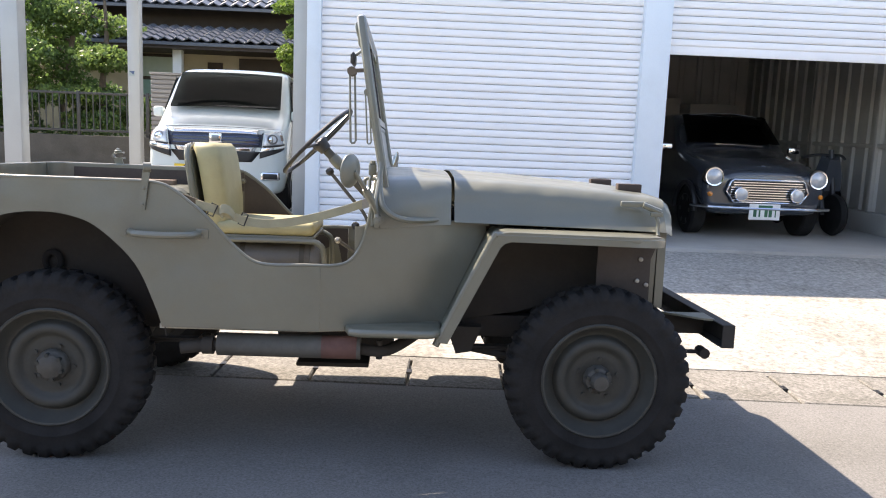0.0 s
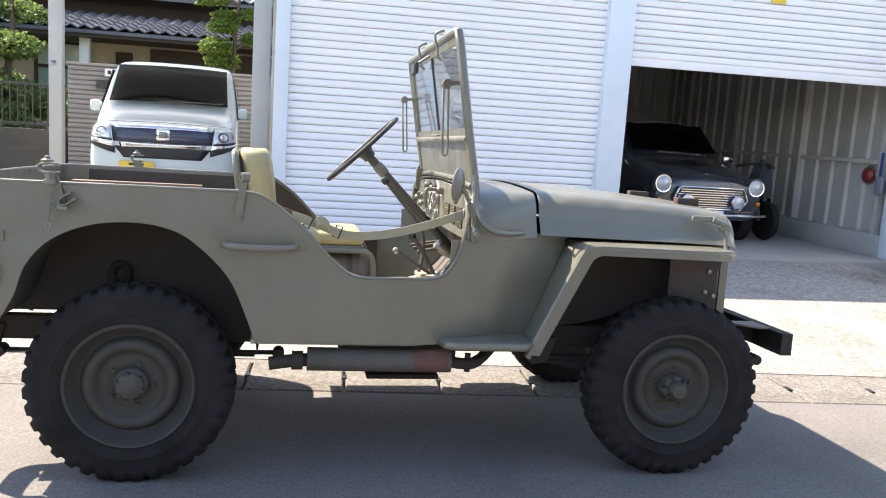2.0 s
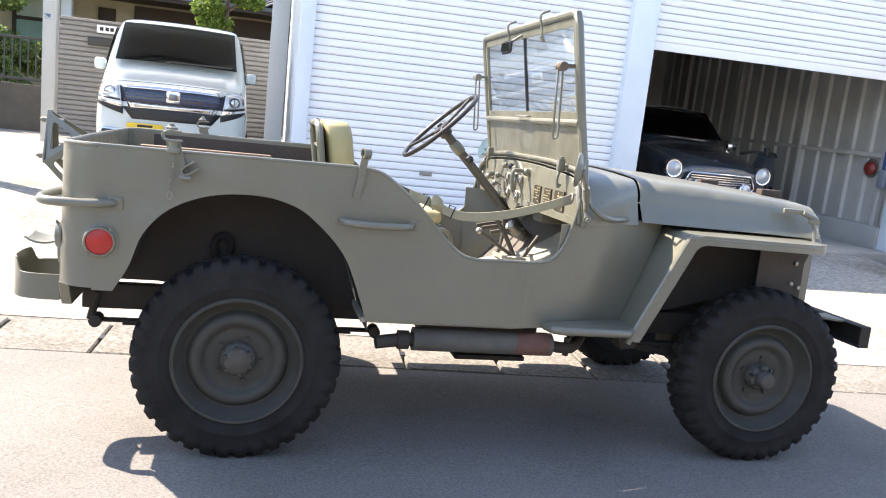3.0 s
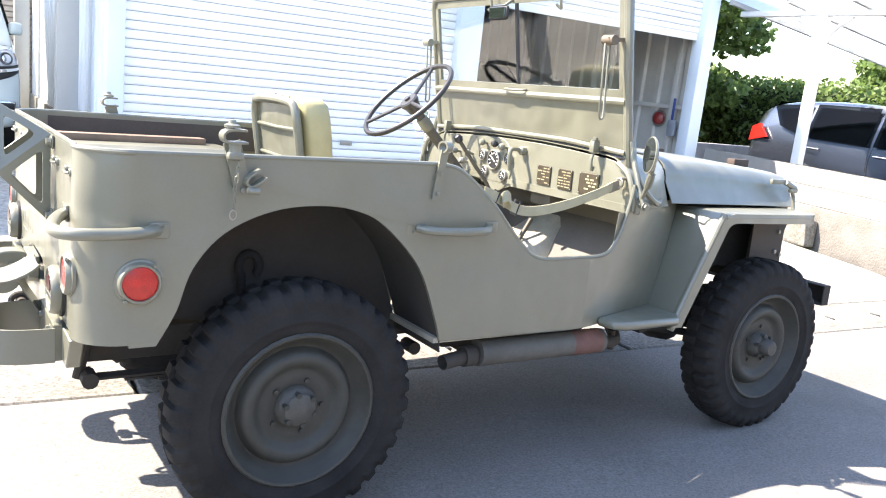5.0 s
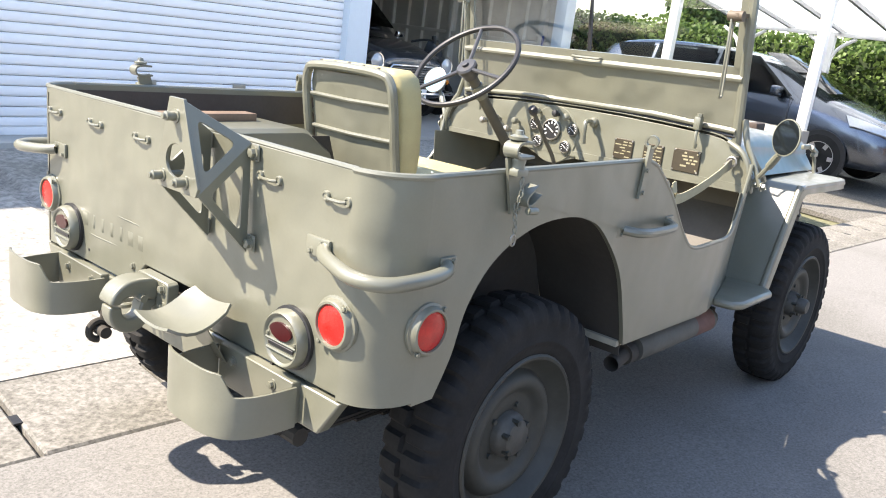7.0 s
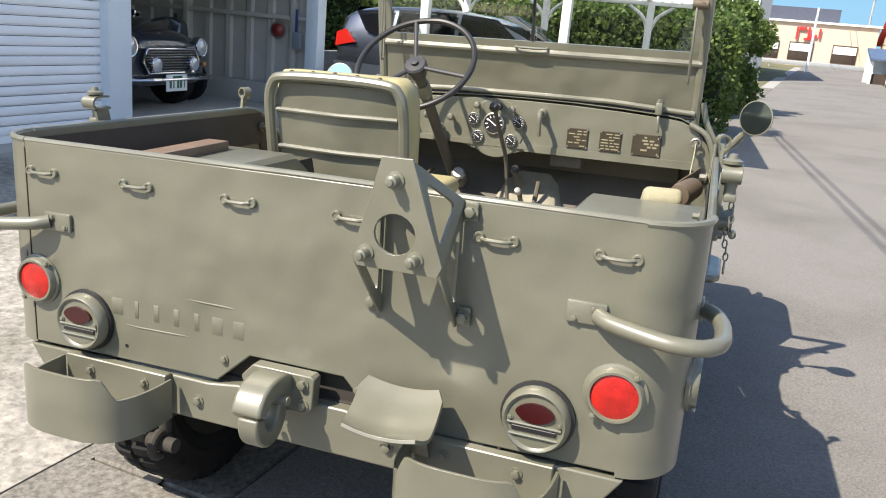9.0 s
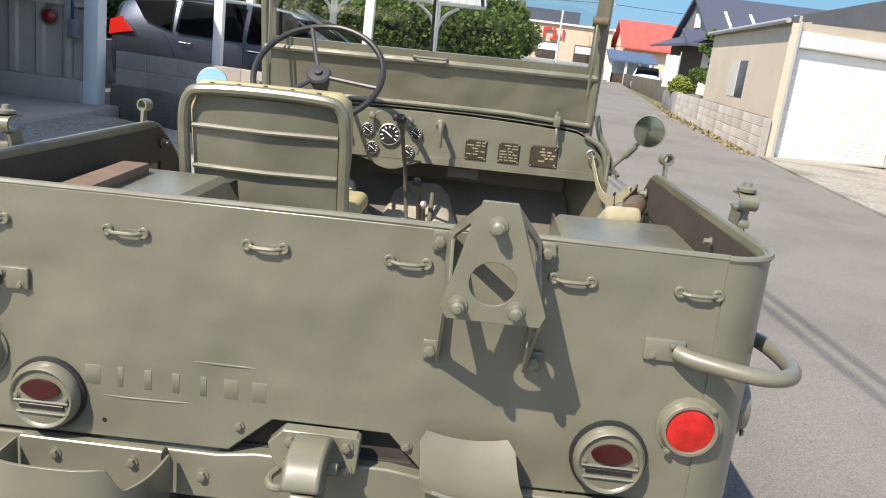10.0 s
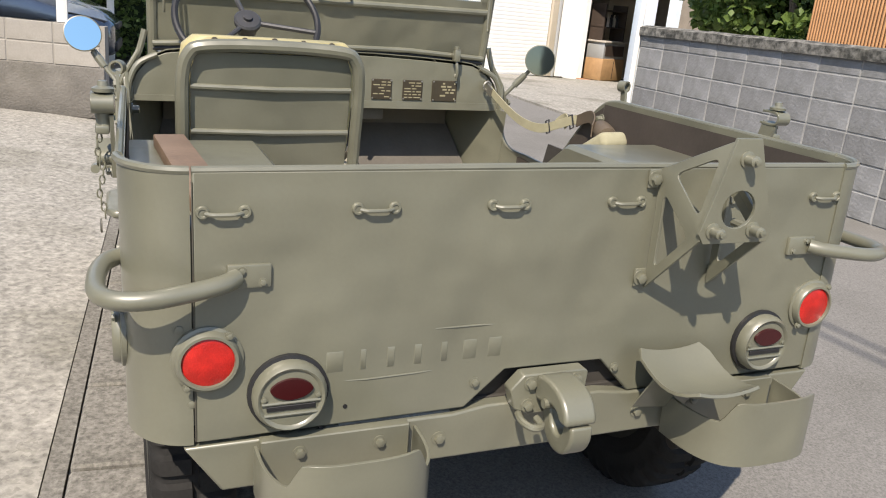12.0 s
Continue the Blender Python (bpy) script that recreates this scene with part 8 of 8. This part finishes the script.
for x0, x1, z0, z1 in ((2.75, 4.40, 0.96, 1.84),):
    w = part("window", box(B(), x0, x1, -0.03, 0.05, z0, z1, 0.01), ALU, wg, at=SIDE)
    part("pane", box(B(), x0 + 0.06, (x0 + x1) / 2 - 0.02, 0.05, 0.06, z0 + 0.06, z1 - 0.06), mat("dim_window_glass", (0.05, 0.06, 0.07), 0.08, coat=1.0), w)
    part("pane", box(B(), (x0 + x1) / 2 + 0.02, x1 - 0.06, 0.05, 0.06, z0 + 0.06, z1 - 0.06), mat("drawn_blind", (0.55, 0.55, 0.52), 0.3), w)
bm = prism(B(), [(0.12, 2.42), (0.12, 2.50), (-3.0, 3.45), (-6.2, 2.9), (-6.2, 2.8)], "x", 0.02, 7.6)
for v in bm.verts:
    if v.co.x < 1:
        v.co.x = 0.0 - 0.51 * min(0.0, v.co.y)
part("roof", bm, TILE, wg, "low dark roof", at=SIDE)
part("gutter_pipe", tube(B(), ((-0.1, 0.16, 2.44), (7.6, 0.16, 2.44)), 0.045, 8), ALU, wg, at=SIDE)
part("back_fill", box(B(), 3.2, 7.3, -6.0, -0.2, 0.0, 2.42), BEIGE, wg, at=SIDE)
tagged(block_wall("white_block_wall", (12.70, -4.90), (24.6, -5.75), 0.08, 4, 0.18, 0.86, 0.12, LIGHTBLOCK, MORTAR, "stained whitish block wall beside the lane", 0.0), kind="structure")
weeds = []
for k in range(2200):
    x = rng.uniform(12.8, 30)
    weeds.append((x, -4.80 - 0.07 * (x - 12.7) + rng.normal() * 0.13, 0.08 + abs(rng.normal()) * 0.02))
tagged(leaves("verge_weeds", weeds, 0.06, mat("dry_weed", (0.20, 0.165, 0.075), 0.8, var=0.4, island=0.5, bump=0), None, 14, -0.3), "dry brown weeds along the foot of the wall", "weeds", kind="stuff")

# open store beside the workshop
st = thing("open_store", "open-fronted store with dark shelves inside", "shed")
S0, S1 = Vector((14.02, -8.20)), Vector((11.0, -8.62))
sy = math.degrees(math.atan2(S1.y - S0.y, S1.x - S0.x))
SM = pose(S0.x, S0.y, 0.08, 0, 0, sy)
ln = (S1 - S0).length


def sput(name, bm, material, parent=st, label=""):
    return part(name, bm, material, parent, label, at=SM)


sput("left_jamb", box(B(), -0.05, 0.45, -0.06, 0.06, 0, 2.6), WHITE)
sput("right_jamb", box(B(), ln - 0.20, ln, -0.06, 0.06, 0, 2.6), WHITEBLUE)
sput("lintel", box(B(), -0.05, ln, -0.06, 0.06, 2.3, 2.9), WHITE)
sput("back_wall", box(B(), -1.3, ln, 2.8, 2.9, 0, 2.9), ROOM)
sput("side_wall", box(B(), -1.4, -1.3, 0.0, 2.8, 0, 2.9), ROOM)
sput("front_return", box(B(), -1.3, -0.05, -0.04, 0.06, 0, 2.9), BEIGE)
sput("side_wall", box(B(), ln - 0.1, ln, 0.06, 2.8, 0, 2.9), ROOM)
sput("store_roof", box(B(), -1.4, ln + 0.1, -0.1, 3.0, 2.9, 3.0), TILE)
sput("sill", box(B(), 0.45, ln - 0.20, -0.06, 0.10, 0.0, 0.05), mat("orange_sill", (0.45, 0.22, 0.12), 0.8))
CM = pose(13.62, -8.82, 0.10, 0, 0, math.degrees(math.atan2(-0.83, 0.45)))     # local x along the cabinet's front, local y to its back
cab = thing("wooden_cabinet", "brown wooden cabinet with a dark rack above in the open store", "cabinet")
part("body", box(B(), 0.0, 0.95, 0.0, 0.45, 0.0, 0.46, 0.01), mat("cabinet_wood", (0.40, 0.24, 0.12), 0.6, var=0.25, scale=8), cab, at=CM)
part("upper_case", box(B(), 0.02, 0.93, 0.02, 0.45, 0.46, 0.80, 0.01), ALU, cab, "grey upper case", at=CM)
part("cabinet_top", box(B(), -0.02, 0.97, -0.02, 0.46, 0.80, 0.84, 0.006), LIGHTBLOCK, cab, at=CM)
part("case_front", box(B(), 0.08, 0.87, 0.008, 0.02, 0.52, 0.74), DARKWOOD, cab, at=CM)
part("door_gap", box(B(), 0.47, 0.48, -0.006, 0.0, 0.04, 0.42), BLACK, cab, at=CM)
for z in (1.10, 1.45):
    part("shelf", box(B(), 0.0, 0.95, 0.1, 0.45, z, z + 0.03), DARKWOOD, cab, at=CM)
for x in (0.02, 0.93):
    part("upright", box(B(), x - 0.02, x + 0.02, 0.1, 0.45, 0.84, 1.60), DARKWOOD, cab, at=CM)
for k in range(6):
    bt = thing("bottle", "dark bottle on the store shelf", "bottle", group="bottles on the shelf")
    part("glass_body", lathe(B(), [(0.045, 0.0), (0.045, 0.16), (0.018, 0.21), (0.018, 0.26), (0.0, 0.262)], (0.14 + 0.13 * k, 0.25, 1.13), (0, 0, 1), 10), BLACK if k % 2 else LIGHTBLOCK, bt, at=CM)
gp = thing("gate_post", "pale blue steel post with a white pipe beside the wall", "post")
part("post", box(B(), 5.56, 5.74, -4.36, -4.20, 0.0, 2.9, 0.01), WHITEBLUE, gp)
part("white_pipe", tube(B(), ((5.53, -4.16, 0.0), (5.53, -4.16, 1.28), (5.56, -4.19, 1.45), (5.56, -4.19, 2.8)), 0.028, 8), WHITE, gp, "white plastic pipe")

gbw = block_wall("grey_block_wall", (5.50, -4.25), (-3.30, -4.25), -0.10, 7, 0.20, 0.40, 0.14, BLOCKMAT, MORTAR, "weathered grey concrete block wall with pale joints", 0.0, 0.003)
bm = B()
length = 8.80
rows = []
for k in range(66):
    x = -0.02 + (length + 0.04) * k / 65
    j1, j2 = 0.006 * noise.noise((x * 5, 0, 0)), 0.008 * noise.noise((x * 4, 7, 0))
    rows.append([(x, -0.10 + j1, 1.318), (x, -0.105 + j1, 1.395 + j2), (x, -0.02, 1.418 + j2), (x, 0.04, 1.416 + j1), (x, 0.105 - j1, 1.390 + j2), (x, 0.10 - j1, 1.318)])
part("coping", loft(bm, rows, closed=True, cap=True), ROUGHCAP, gbw, "rough mossy dark coping")
for k, (x, y, h) in enumerate(((7.6, -8.0, 3.0), (6.9, -7.4, 3.2), (8.0, -9.0, 3.2), (6.9, -8.9, 3.2))):
    cl = []
    for i in range(12):
        a, r = rng.uniform(0, 6.28), rng.uniform(0.1, 1.0)
        cl.append((r * math.cos(a), r * math.sin(a), rng.uniform(0.9, h), rng.uniform(0.4, 0.7), rng.uniform(0.4, 0.7), rng.uniform(0.3, 0.5)))
    tree("yard_tree", "dark green tree behind the block wall", (x, y, 0.1), h, cl, 1100, 0.11, LEAF, 90 + k, "trees behind the block wall")
sh2 = thing("orange_shed", "shed with orange-brown ribbed cladding behind the block wall", "shed", pose(6.2, -7.0, 0.05, 0, 0, 161.3))
# local x runs back towards the parked car, local y away from the lane wall
part("shed_wall", box(B(), 0.0, 6.0, 0.05, 3.0, 0.0, 2.6), ORANGE, sh2)
bm = box(B(), 0.0, 0.035, 0.02, 0.06, 0.0, 2.6, 0.008, 1)
finish(bm)
rib = part("cladding_rib", bm, ORANGE, sh2, done=True, at=pose(0, 0, 0))
for k in range(1, 85):
    again(rib, pose(0.07 * k, 0, 0))
part("shed_roof", box(B(), -0.2, 6.2, -0.15, 3.2, 2.6, 2.68), TILE, sh2)

# ---- along the lane, further off ----
bushp = thing("planter_bush", "clipped round yellow-green bush in a block planter", "bush")
part("planter", box(B(), 24.9, 27.2, -6.9, -5.85, 0.05, 0.75, 0.02), BLOCKMAT, bushp)
leaves("crown", cloud(rng, (26.0, -6.15, 0.95), (0.5, 0.4, 0.30), 3500, 0.75), 0.06, mat("bright_leaf", (0.17, 0.21, 0.03), 0.6, var=0.2, island=0.3, bump=0), bushp, 30)
tree("cloud_pruned_pine", "cloud-pruned pine beside the beige workshop", (25.2, -6.85, 0.1), 2.5, PADS, 2200, 0.075, PINE, 33, "garden trees", 0.07)
bn = thing("white_banner", "plain white upright banner by the lane", "banner")
part("banner_cloth", box(B(), 27.6, 27.64, -6.27, -5.82, 0.85, 1.95, 0.004), WHITE, bn)
part("banner_pole", tube(B(), ((27.62, -6.30, 0.1), (27.62, -6.30, 2.1)), 0.02, 6), ALU, bn)
gh = thing("gabled_house", "house with dark slate gable roof, pale front and timber flank", "house")
part("wall", box(B(), 30.5, 37.0, -15.0, -7.75, 0.0, 2.9), DARKWOOD, gh, "dark timber-clad flank")
part("front_wall", box(B(), 30.35, 30.5, -15.0, -7.70, 0.0, 2.75), mat("pale_house_render", (0.58, 0.56, 0.52), 0.9, var=0.08, stain=0.15), gh, "pale rendered front")
bm = prism(B(), [(30.7, 2.98), (34.0, 4.62), (37.3, 3.02), (37.3, 2.88), (34.0, 4.46), (30.7, 2.84)], "y", -15.6, -7.75)
part("roof", bm, BLUEROOF, gh, "dark slate gable roof")
part("gable_wall", prism(B(), [(31.3, 2.95), (34.0, 4.44), (36.8, 2.95)], "y", -8.05, -7.95), mat("grey_gable_boards", (0.15, 0.16, 0.18), 0.7, var=0.15), gh, "grey boarded gable")
part("gable_ornament", box(B(), 32.9, 33.9, -7.95, -7.90, 3.25, 3.85, 0.02), WHITE, gh, "small white gable ornament")
part("lane_eave", prism(B(), [(-6.85, 2.40), (-6.85, 2.50), (-8.05, 3.02), (-8.05, 2.92)], "x", 29.6, 37.4), BLUEROOF, gh)
part("front_eave", prism(B(), [(29.5, 2.40), (29.5, 2.50), (30.9, 3.06), (30.9, 2.96)], "y", -15.6, -6.85), BLUEROOF, gh)
for y in (-8.75, -9.75):
    part("roof_batten", prism(B(), [(31.0, 3.14), (31.0, 3.19), (32.6, 3.985), (32.6, 3.935)], "y", y - 0.05, y + 0.05), WHITE, gh, "pale batten lying on the slates")
w = part("porch_door", box(B(), 30.28, 30.36, -8.9, -8.0, 0.1, 2.1, 0.02), DARKWOOD, gh)
part("door_pane", box(B(), 30.26, 30.28, -8.8, -8.1, 0.3, 2.0), mat("house_glass", (0.06, 0.07, 0.08), 0.1, coat=1.0), w)
w = part("window", box(B(), 30.28, 30.36, -11.6, -10.0, 1.0, 2.1, 0.02), ALU, gh)
part("pane", box(B(), 30.26, 30.28, -11.5, -10.1, 1.08, 2.02), mat("house_glass", (0.06, 0.07, 0.08), 0.1, coat=1.0), w)
ln2 = thing("lean_to", "low shelter with a blue sheet roof beside the lane", "shelter")
part("roof", prism(B(), [(42.5, 1.62), (42.5, 1.70), (44.6, 2.20), (44.6, 2.12)], "y", -8.3, -5.75), mat("blue_sheet", (0.065, 0.105, 0.185), 0.6, var=0.25), ln2, "faded blue sheet roof")
for y in (-5.9, -6.7, -7.4, -8.1):
    part("post", box(B(), 42.7, 42.82, y - 0.06, y + 0.06, 0.2, 1.68), WHITE, ln2)
part("counter", box(B(), 42.9, 43.4, -7.6, -5.9, 0.2, 0.98), DARKWOOD, ln2)
part("back", box(B(), 44.4, 44.5, -8.2, -5.8, 0.2, 2.1), WHITEBLUE, ln2)
tagged(part("far_lane_wall", box(B(), 30.5, 42.0, -6.75, -6.55, 0.0, 1.0, 0.02), DARKWALL), "grey block wall further along the lane", "wall", kind="structure")
fc = thing("parked_white_car", "small white car parked beside the lane, far off", "car", pose(40.6, -7.5, 0.02, 0, 0, 170))
car_shell("body", PEARL, [(-1.9, 0.5, 0.3, 0.7, 0.6, 0.7, 0.9, 0.5, 1.1), (-1.7, 0.7, 0.25, 0.75, 0.6, 0.75, 0.95, 0.58, 1.4), (0.2, 0.7, 0.25, 0.75, 0.6, 0.75, 0.95, 0.6, 1.45), (0.9, 0.7, 0.25, 0.75, 0.6, 0.75, 0.9, 0.6, 0.98), (1.7, 0.7, 0.25, 0.74, 0.6, 0.7, 0.78, 0.55, 0.85), (1.9, 0.5, 0.3, 0.6, 0.5, 0.5, 0.6, 0.4, 0.65)], fc, levels=1)
patch("windscreen", [(0.88, -0.58, 1.0), (0.88, 0.58, 1.0), (0.25, 0.52, 1.42), (0.25, -0.52, 1.42)], CARGLASS, fc, 0.02, 0.03, 4)
for x in (-1.25, 1.25):
    for y in (-0.7, 0.7):
        part("wheel", lathe(B(), [(0.2, -0.07), (0.28, -0.06), (0.28, 0.06), (0.2, 0.07)], (x, y, 0.28), (0, 1, 0), 16), RUBBER, fc)
PINK = mat("pink_beige_render", (0.62, 0.48, 0.38), 0.9, var=0.05)
rb = thing("red_roofed_building", "building with a large red sheet roof, far down the lane", "building")
part("roof", prism(B(), [(60.8, 2.72), (60.8, 2.82), (64.5, 4.92), (68.0, 2.9), (68.0, 2.8), (64.5, 4.80)], "y", -24.0, -8.75), REDROOF, rb, "large red sheet roof")
for k in range(18):
    part("roof_seam", prism(B(), [(60.8, 2.82), (60.8, 2.87), (64.5, 4.97), (64.5, 4.92)], "y", -9.2 - 0.85 * k, -9.14 - 0.85 * k), REDROOF, rb)
part("wall", box(B(), 61.4, 67.5, -23.6, -9.1, 0.3, 2.9), PINK, rb)
part("gable_wall", prism(B(), [(61.4, 2.85), (64.5, 4.72), (67.5, 2.85)], "y", -9.2, -9.1), PINK, rb)
pb = thing("shop_building", "pinkish flat-roofed shop with red sign shapes at the lane's end", "building")
part("wall", box(B(), 66.0, 74, -8.6, 0.5, 0.6, 4.0), PINK, pb)
part("parapet", box(B(), 65.8, 74.2, -8.8, 0.7, 4.0, 4.15), WHITE, pb)
part("plant_room", box(B(), 68.0, 74, -6.0, -0.5, 4.1, 5.2), BLUEROOF, pb)
for y in (-6.6, -3.6, -1.2):
    w = part("window", box(B(), 65.9, 66.0, y - 0.85, y + 0.85, 1.3, 2.6, 0.02), DARKWOOD, pb)
    part("blind", box(B(), 65.86, 65.9, y - 0.78, y + 0.78, 1.95, 2.5), WHITE, w)
bm = B()
for k, (y, w, h, z) in enumerate(((-3.15, 0.16, 0.9, 3.25), (-3.5, 0.5, 0.22, 3.6), (-3.95, 0.16, 0.8, 3.3), (-4.3, 0.45, 0.2, 3.1), (-4.7, 0.14, 0.7, 3.3), (-4.0, 0.7, 0.14, 2.85))):
    box(bm, 65.82, 65.9, y - w / 2, y + w / 2, z - h / 2, z + h / 2)
part("sign_shapes", bm, mat("sign_red", (0.65, 0.03, 0.03), 0.5), pb, "plain red sign shapes")
gb = thing("grey_building", "dark grey two-storey building behind the hedge", "building")
GREYW = mat("slate_grey_cladding", (0.13, 0.15, 0.18), 0.7, var=0.1)
part("wall", box(B(), 38.0, 50, -0.9, 9.0, 0.0, 6.5), GREYW, gb)
for y in (0.2, 2.2, 4.4):
    for z in (3.4, 5.0):
        w = part("window", box(B(), 37.9, 38.0, y - 0.6, y + 0.6, z - 0.35, z + 0.35, 0.02), WHITE, gb)
        part("pane", box(B(), 37.86, 37.9, y - 0.5, y + 0.5, z - 0.27, z + 0.27), mat("grey_glass", (0.06, 0.07, 0.09), 0.1, coat=1.0), w)
guard = thing("guard_rail", "low grey guard rail at the lane's far bend", "guard rail")
part("rail", box(B(), 58.0, 58.1, -7.8, 1.0, 0.95, 1.25, 0.02), ALU, guard)
for k in range(5):
    part("post", tube(B(), ((58.1, -7.5 + 2 * k, 0.4), (58.1, -7.5 + 2 * k, 1.25)), 0.06, 8), ALU, guard)
# clear blue sky low over the far end of the lane
SKYBLUE = bpy.data.materials.new("low_blue_sky")
SKYBLUE.use_nodes = True
nt = SKYBLUE.node_tree
nt.nodes.remove(nt.nodes["Principled BSDF"])
em, up, grade = nt.nodes.new("ShaderNodeEmission"), nt.nodes.new("ShaderNodeSeparateXYZ"), nt.nodes.new("ShaderNodeMix")
rise = nt.nodes.new("ShaderNodeMapRange")
rise.inputs["From Max"].default_value = 90.0
grade.data_type = "RGBA"
grade.inputs["A"].default_value, grade.inputs["B"].default_value = (0.135, 0.275, 0.400, 1), (0.085, 0.220, 0.395, 1)
nt.links.new(nt.nodes.new("ShaderNodeTexCoord").outputs["Object"], up.inputs[0])
nt.links.new(up.outputs["Z"], rise.inputs["Value"])
nt.links.new(rise.outputs["Result"], grade.inputs["Factor"])
nt.links.new(grade.outputs["Result"], em.inputs["Color"])
nt.links.new(em.outputs[0], nt.nodes["Material Output"].inputs["Surface"])
rows = [[(420 * math.cos(a), 420 * math.sin(a), z) for a in [math.radians(-48 + 2 * k) for k in range(31)]] for z in (-6, 20, 50, 90, 130)]
tagged(part("backdrop", loft(B(), rows), SKYBLUE, sm=0), "plain blue sky low over the lane's far end", "sky", kind="structure")
# poles and wires
for x, y, h, r, mt, lb in ((76.0, -8.9, 7.7, 0.10, ALU, "concrete utility pole with cross-arms"), (53.0, -3.6, 4.4, 0.09, WHITE, "slim white steel pole beside the lane")):
    up = thing("utility_pole", lb, "pole")
    part("pole", tube(B(), ((x, y, 0.2), (x, y, h)), [r, r * 0.75], 10), mt, up)
    if x > 60:
        for z in (6.7, 7.3):
            part("cross_arm", box(B(), x - 0.05, x + 0.05, y - 0.8, y + 0.8, z, z + 0.1), ALU, up)
for k, (a, b, sag) in enumerate((((76, -8.7, 7.3), (20, 6.0, 8.0), 0.8), ((76, -8.3, 7.3), (20, 6.6, 8.4), 0.9), ((76, -9.3, 6.75), (76, -45, 8.2), 0.6), ((76, -8.5, 6.75), (76, 20, 7.6), 0.7), ((76, -8.7, 7.3), (76, 20, 8.4), 0.7))):
    A, Bv = Vector(a), Vector(b)
    w = thing("overhead_wire", "thin black overhead wire", "wire", group="overhead wires")
    part("cable", tube(B(), [A.lerp(Bv, k2 / 12) - Vector((0, 0, sag * 4 * (k2 / 12) * (1 - k2 / 12))) for k2 in range(13)], 0.022, 5), BLACK, w)

# ---- plain unseen walls, added to close the place behind the walk for reflections ----
tagged(part("back_lane_wall", box(B(), -14.0, -3.35, -4.34, -4.16, 0.0, 1.2, 0.02), BLOCKMAT), "plain unseen block wall added along the lane", "wall", kind="structure")
tagged(part("end_house_wall", box(B(), -19.0, -18.6, -9.0, 9.5, 0.0, 4.6, 0.02), BEIGE), "plain unseen wall added to close the lane", "wall", kind="structure")
# service wires along the lane, between two poles
wa, wb = Vector((-14.0, -3.40, 0.05)), Vector((63.0, 2.05, 0.05))
wa, wb = wa + SUN * (6.6 / SUN.z), wb + SUN * (6.6 / SUN.z)
for p in (wa, wb):
    up = thing("utility_pole", "plain concrete pole carrying the service wires", "pole")
    part("pole", tube(B(), ((p.x, p.y, 0.0), (p.x, p.y, 7.1)), [0.14, 0.10], 10), ALU, up)
    part("cross_arm", box(B(), p.x - 0.04, p.x + 0.04, p.y - 0.2, p.y + 0.3, 6.55, 6.63), ALU, up)
for dy, sag in ((0.0, 0.35), (0.14, 0.32)):
    w = thing("overhead_wire", "thin black overhead wire along the lane", "wire", group="overhead wires")
    part("cable", tube(B(), [wa.lerp(wb, k / 16) + Vector((0, dy, 0.04 - sag * 4 * (k / 16) * (1 - k / 16))) for k in range(17)], 0.014, 5), BLACK, w)

# ---- gutter slabs ----
gutter = sheet("gutter", XS, (lambda x: kerb(x) - 0.01, lambda x: kerb(x) + 0.50), 2, MORTAR, -0.035, 0.03, "concrete gutter of separate slabs along the lane", "gutter")
bm = box(B(), -0.243, 0.243, -0.24, 0.24, -0.05, 0.006, 0.008, 1)
finish(bm, 30)
slab = None
for k in range(-12, 64):
    x = 0.573 + 0.5 * k
    y = kerb(x) + 0.25
    m = pose(x, y, ground_z(x, y) + random.uniform(-0.002, 0.003), random.uniform(-0.5, 0.5), random.uniform(-0.3, 0.3), math.degrees(math.atan(-0.05 - 0.0006 * x)))
    if slab is None:
        slab = part("slab", bm, SLAB, gutter, done=True, at=m)
    else:
        again(slab, m)
bm = box(B(), -0.014, 0.014, -0.03, 0.03, -0.004, 0.0015, 0.001, 1)
finish(bm, 30)
slot = None
for k in range(-8, 24):
    x = 0.573 + 0.5 * k + 0.25
    y = kerb(x) + 0.25
    m = pose(x, y, ground_z(x, y) + 0.007, 0, 0, -3)
    if slot is None:
        slot = part("lifting_slot", bm, BLACK, gutter, done=True, at=m)
    else:
        again(slot, m)
sheet("drive_edge", [-9 + 0.25 * i for i in range(62)], (lambda x: kerb(x) + 0.498, lambda x: kerb(x) + 0.553), 2, SLAB, -0.004, 0.05, "dark old concrete strip between gutter and drive", "kerb")
bs = thing("blue_sheet", "small light blue plastic sheet lying on the concrete drive", "sheet", pose(1.57, 1.72, ground_z(1.57, 1.72) + 0.004, 3.5, 0, 4))
part("sheet_top", box(B(), -0.085, 0.085, -0.165, 0.165, 0.0, 0.006, 0.002, 1), mat("light_blue_plastic", (0.42, 0.58, 0.64), 0.4, var=0.08), bs)
part("sheet_rim", tube(B(), [(-0.085, -0.165, 0.004), (0.085, -0.165, 0.004), (0.085, 0.165, 0.004), (-0.085, 0.165, 0.004)], 0.005, 6, closed=True), BLACK, bs)
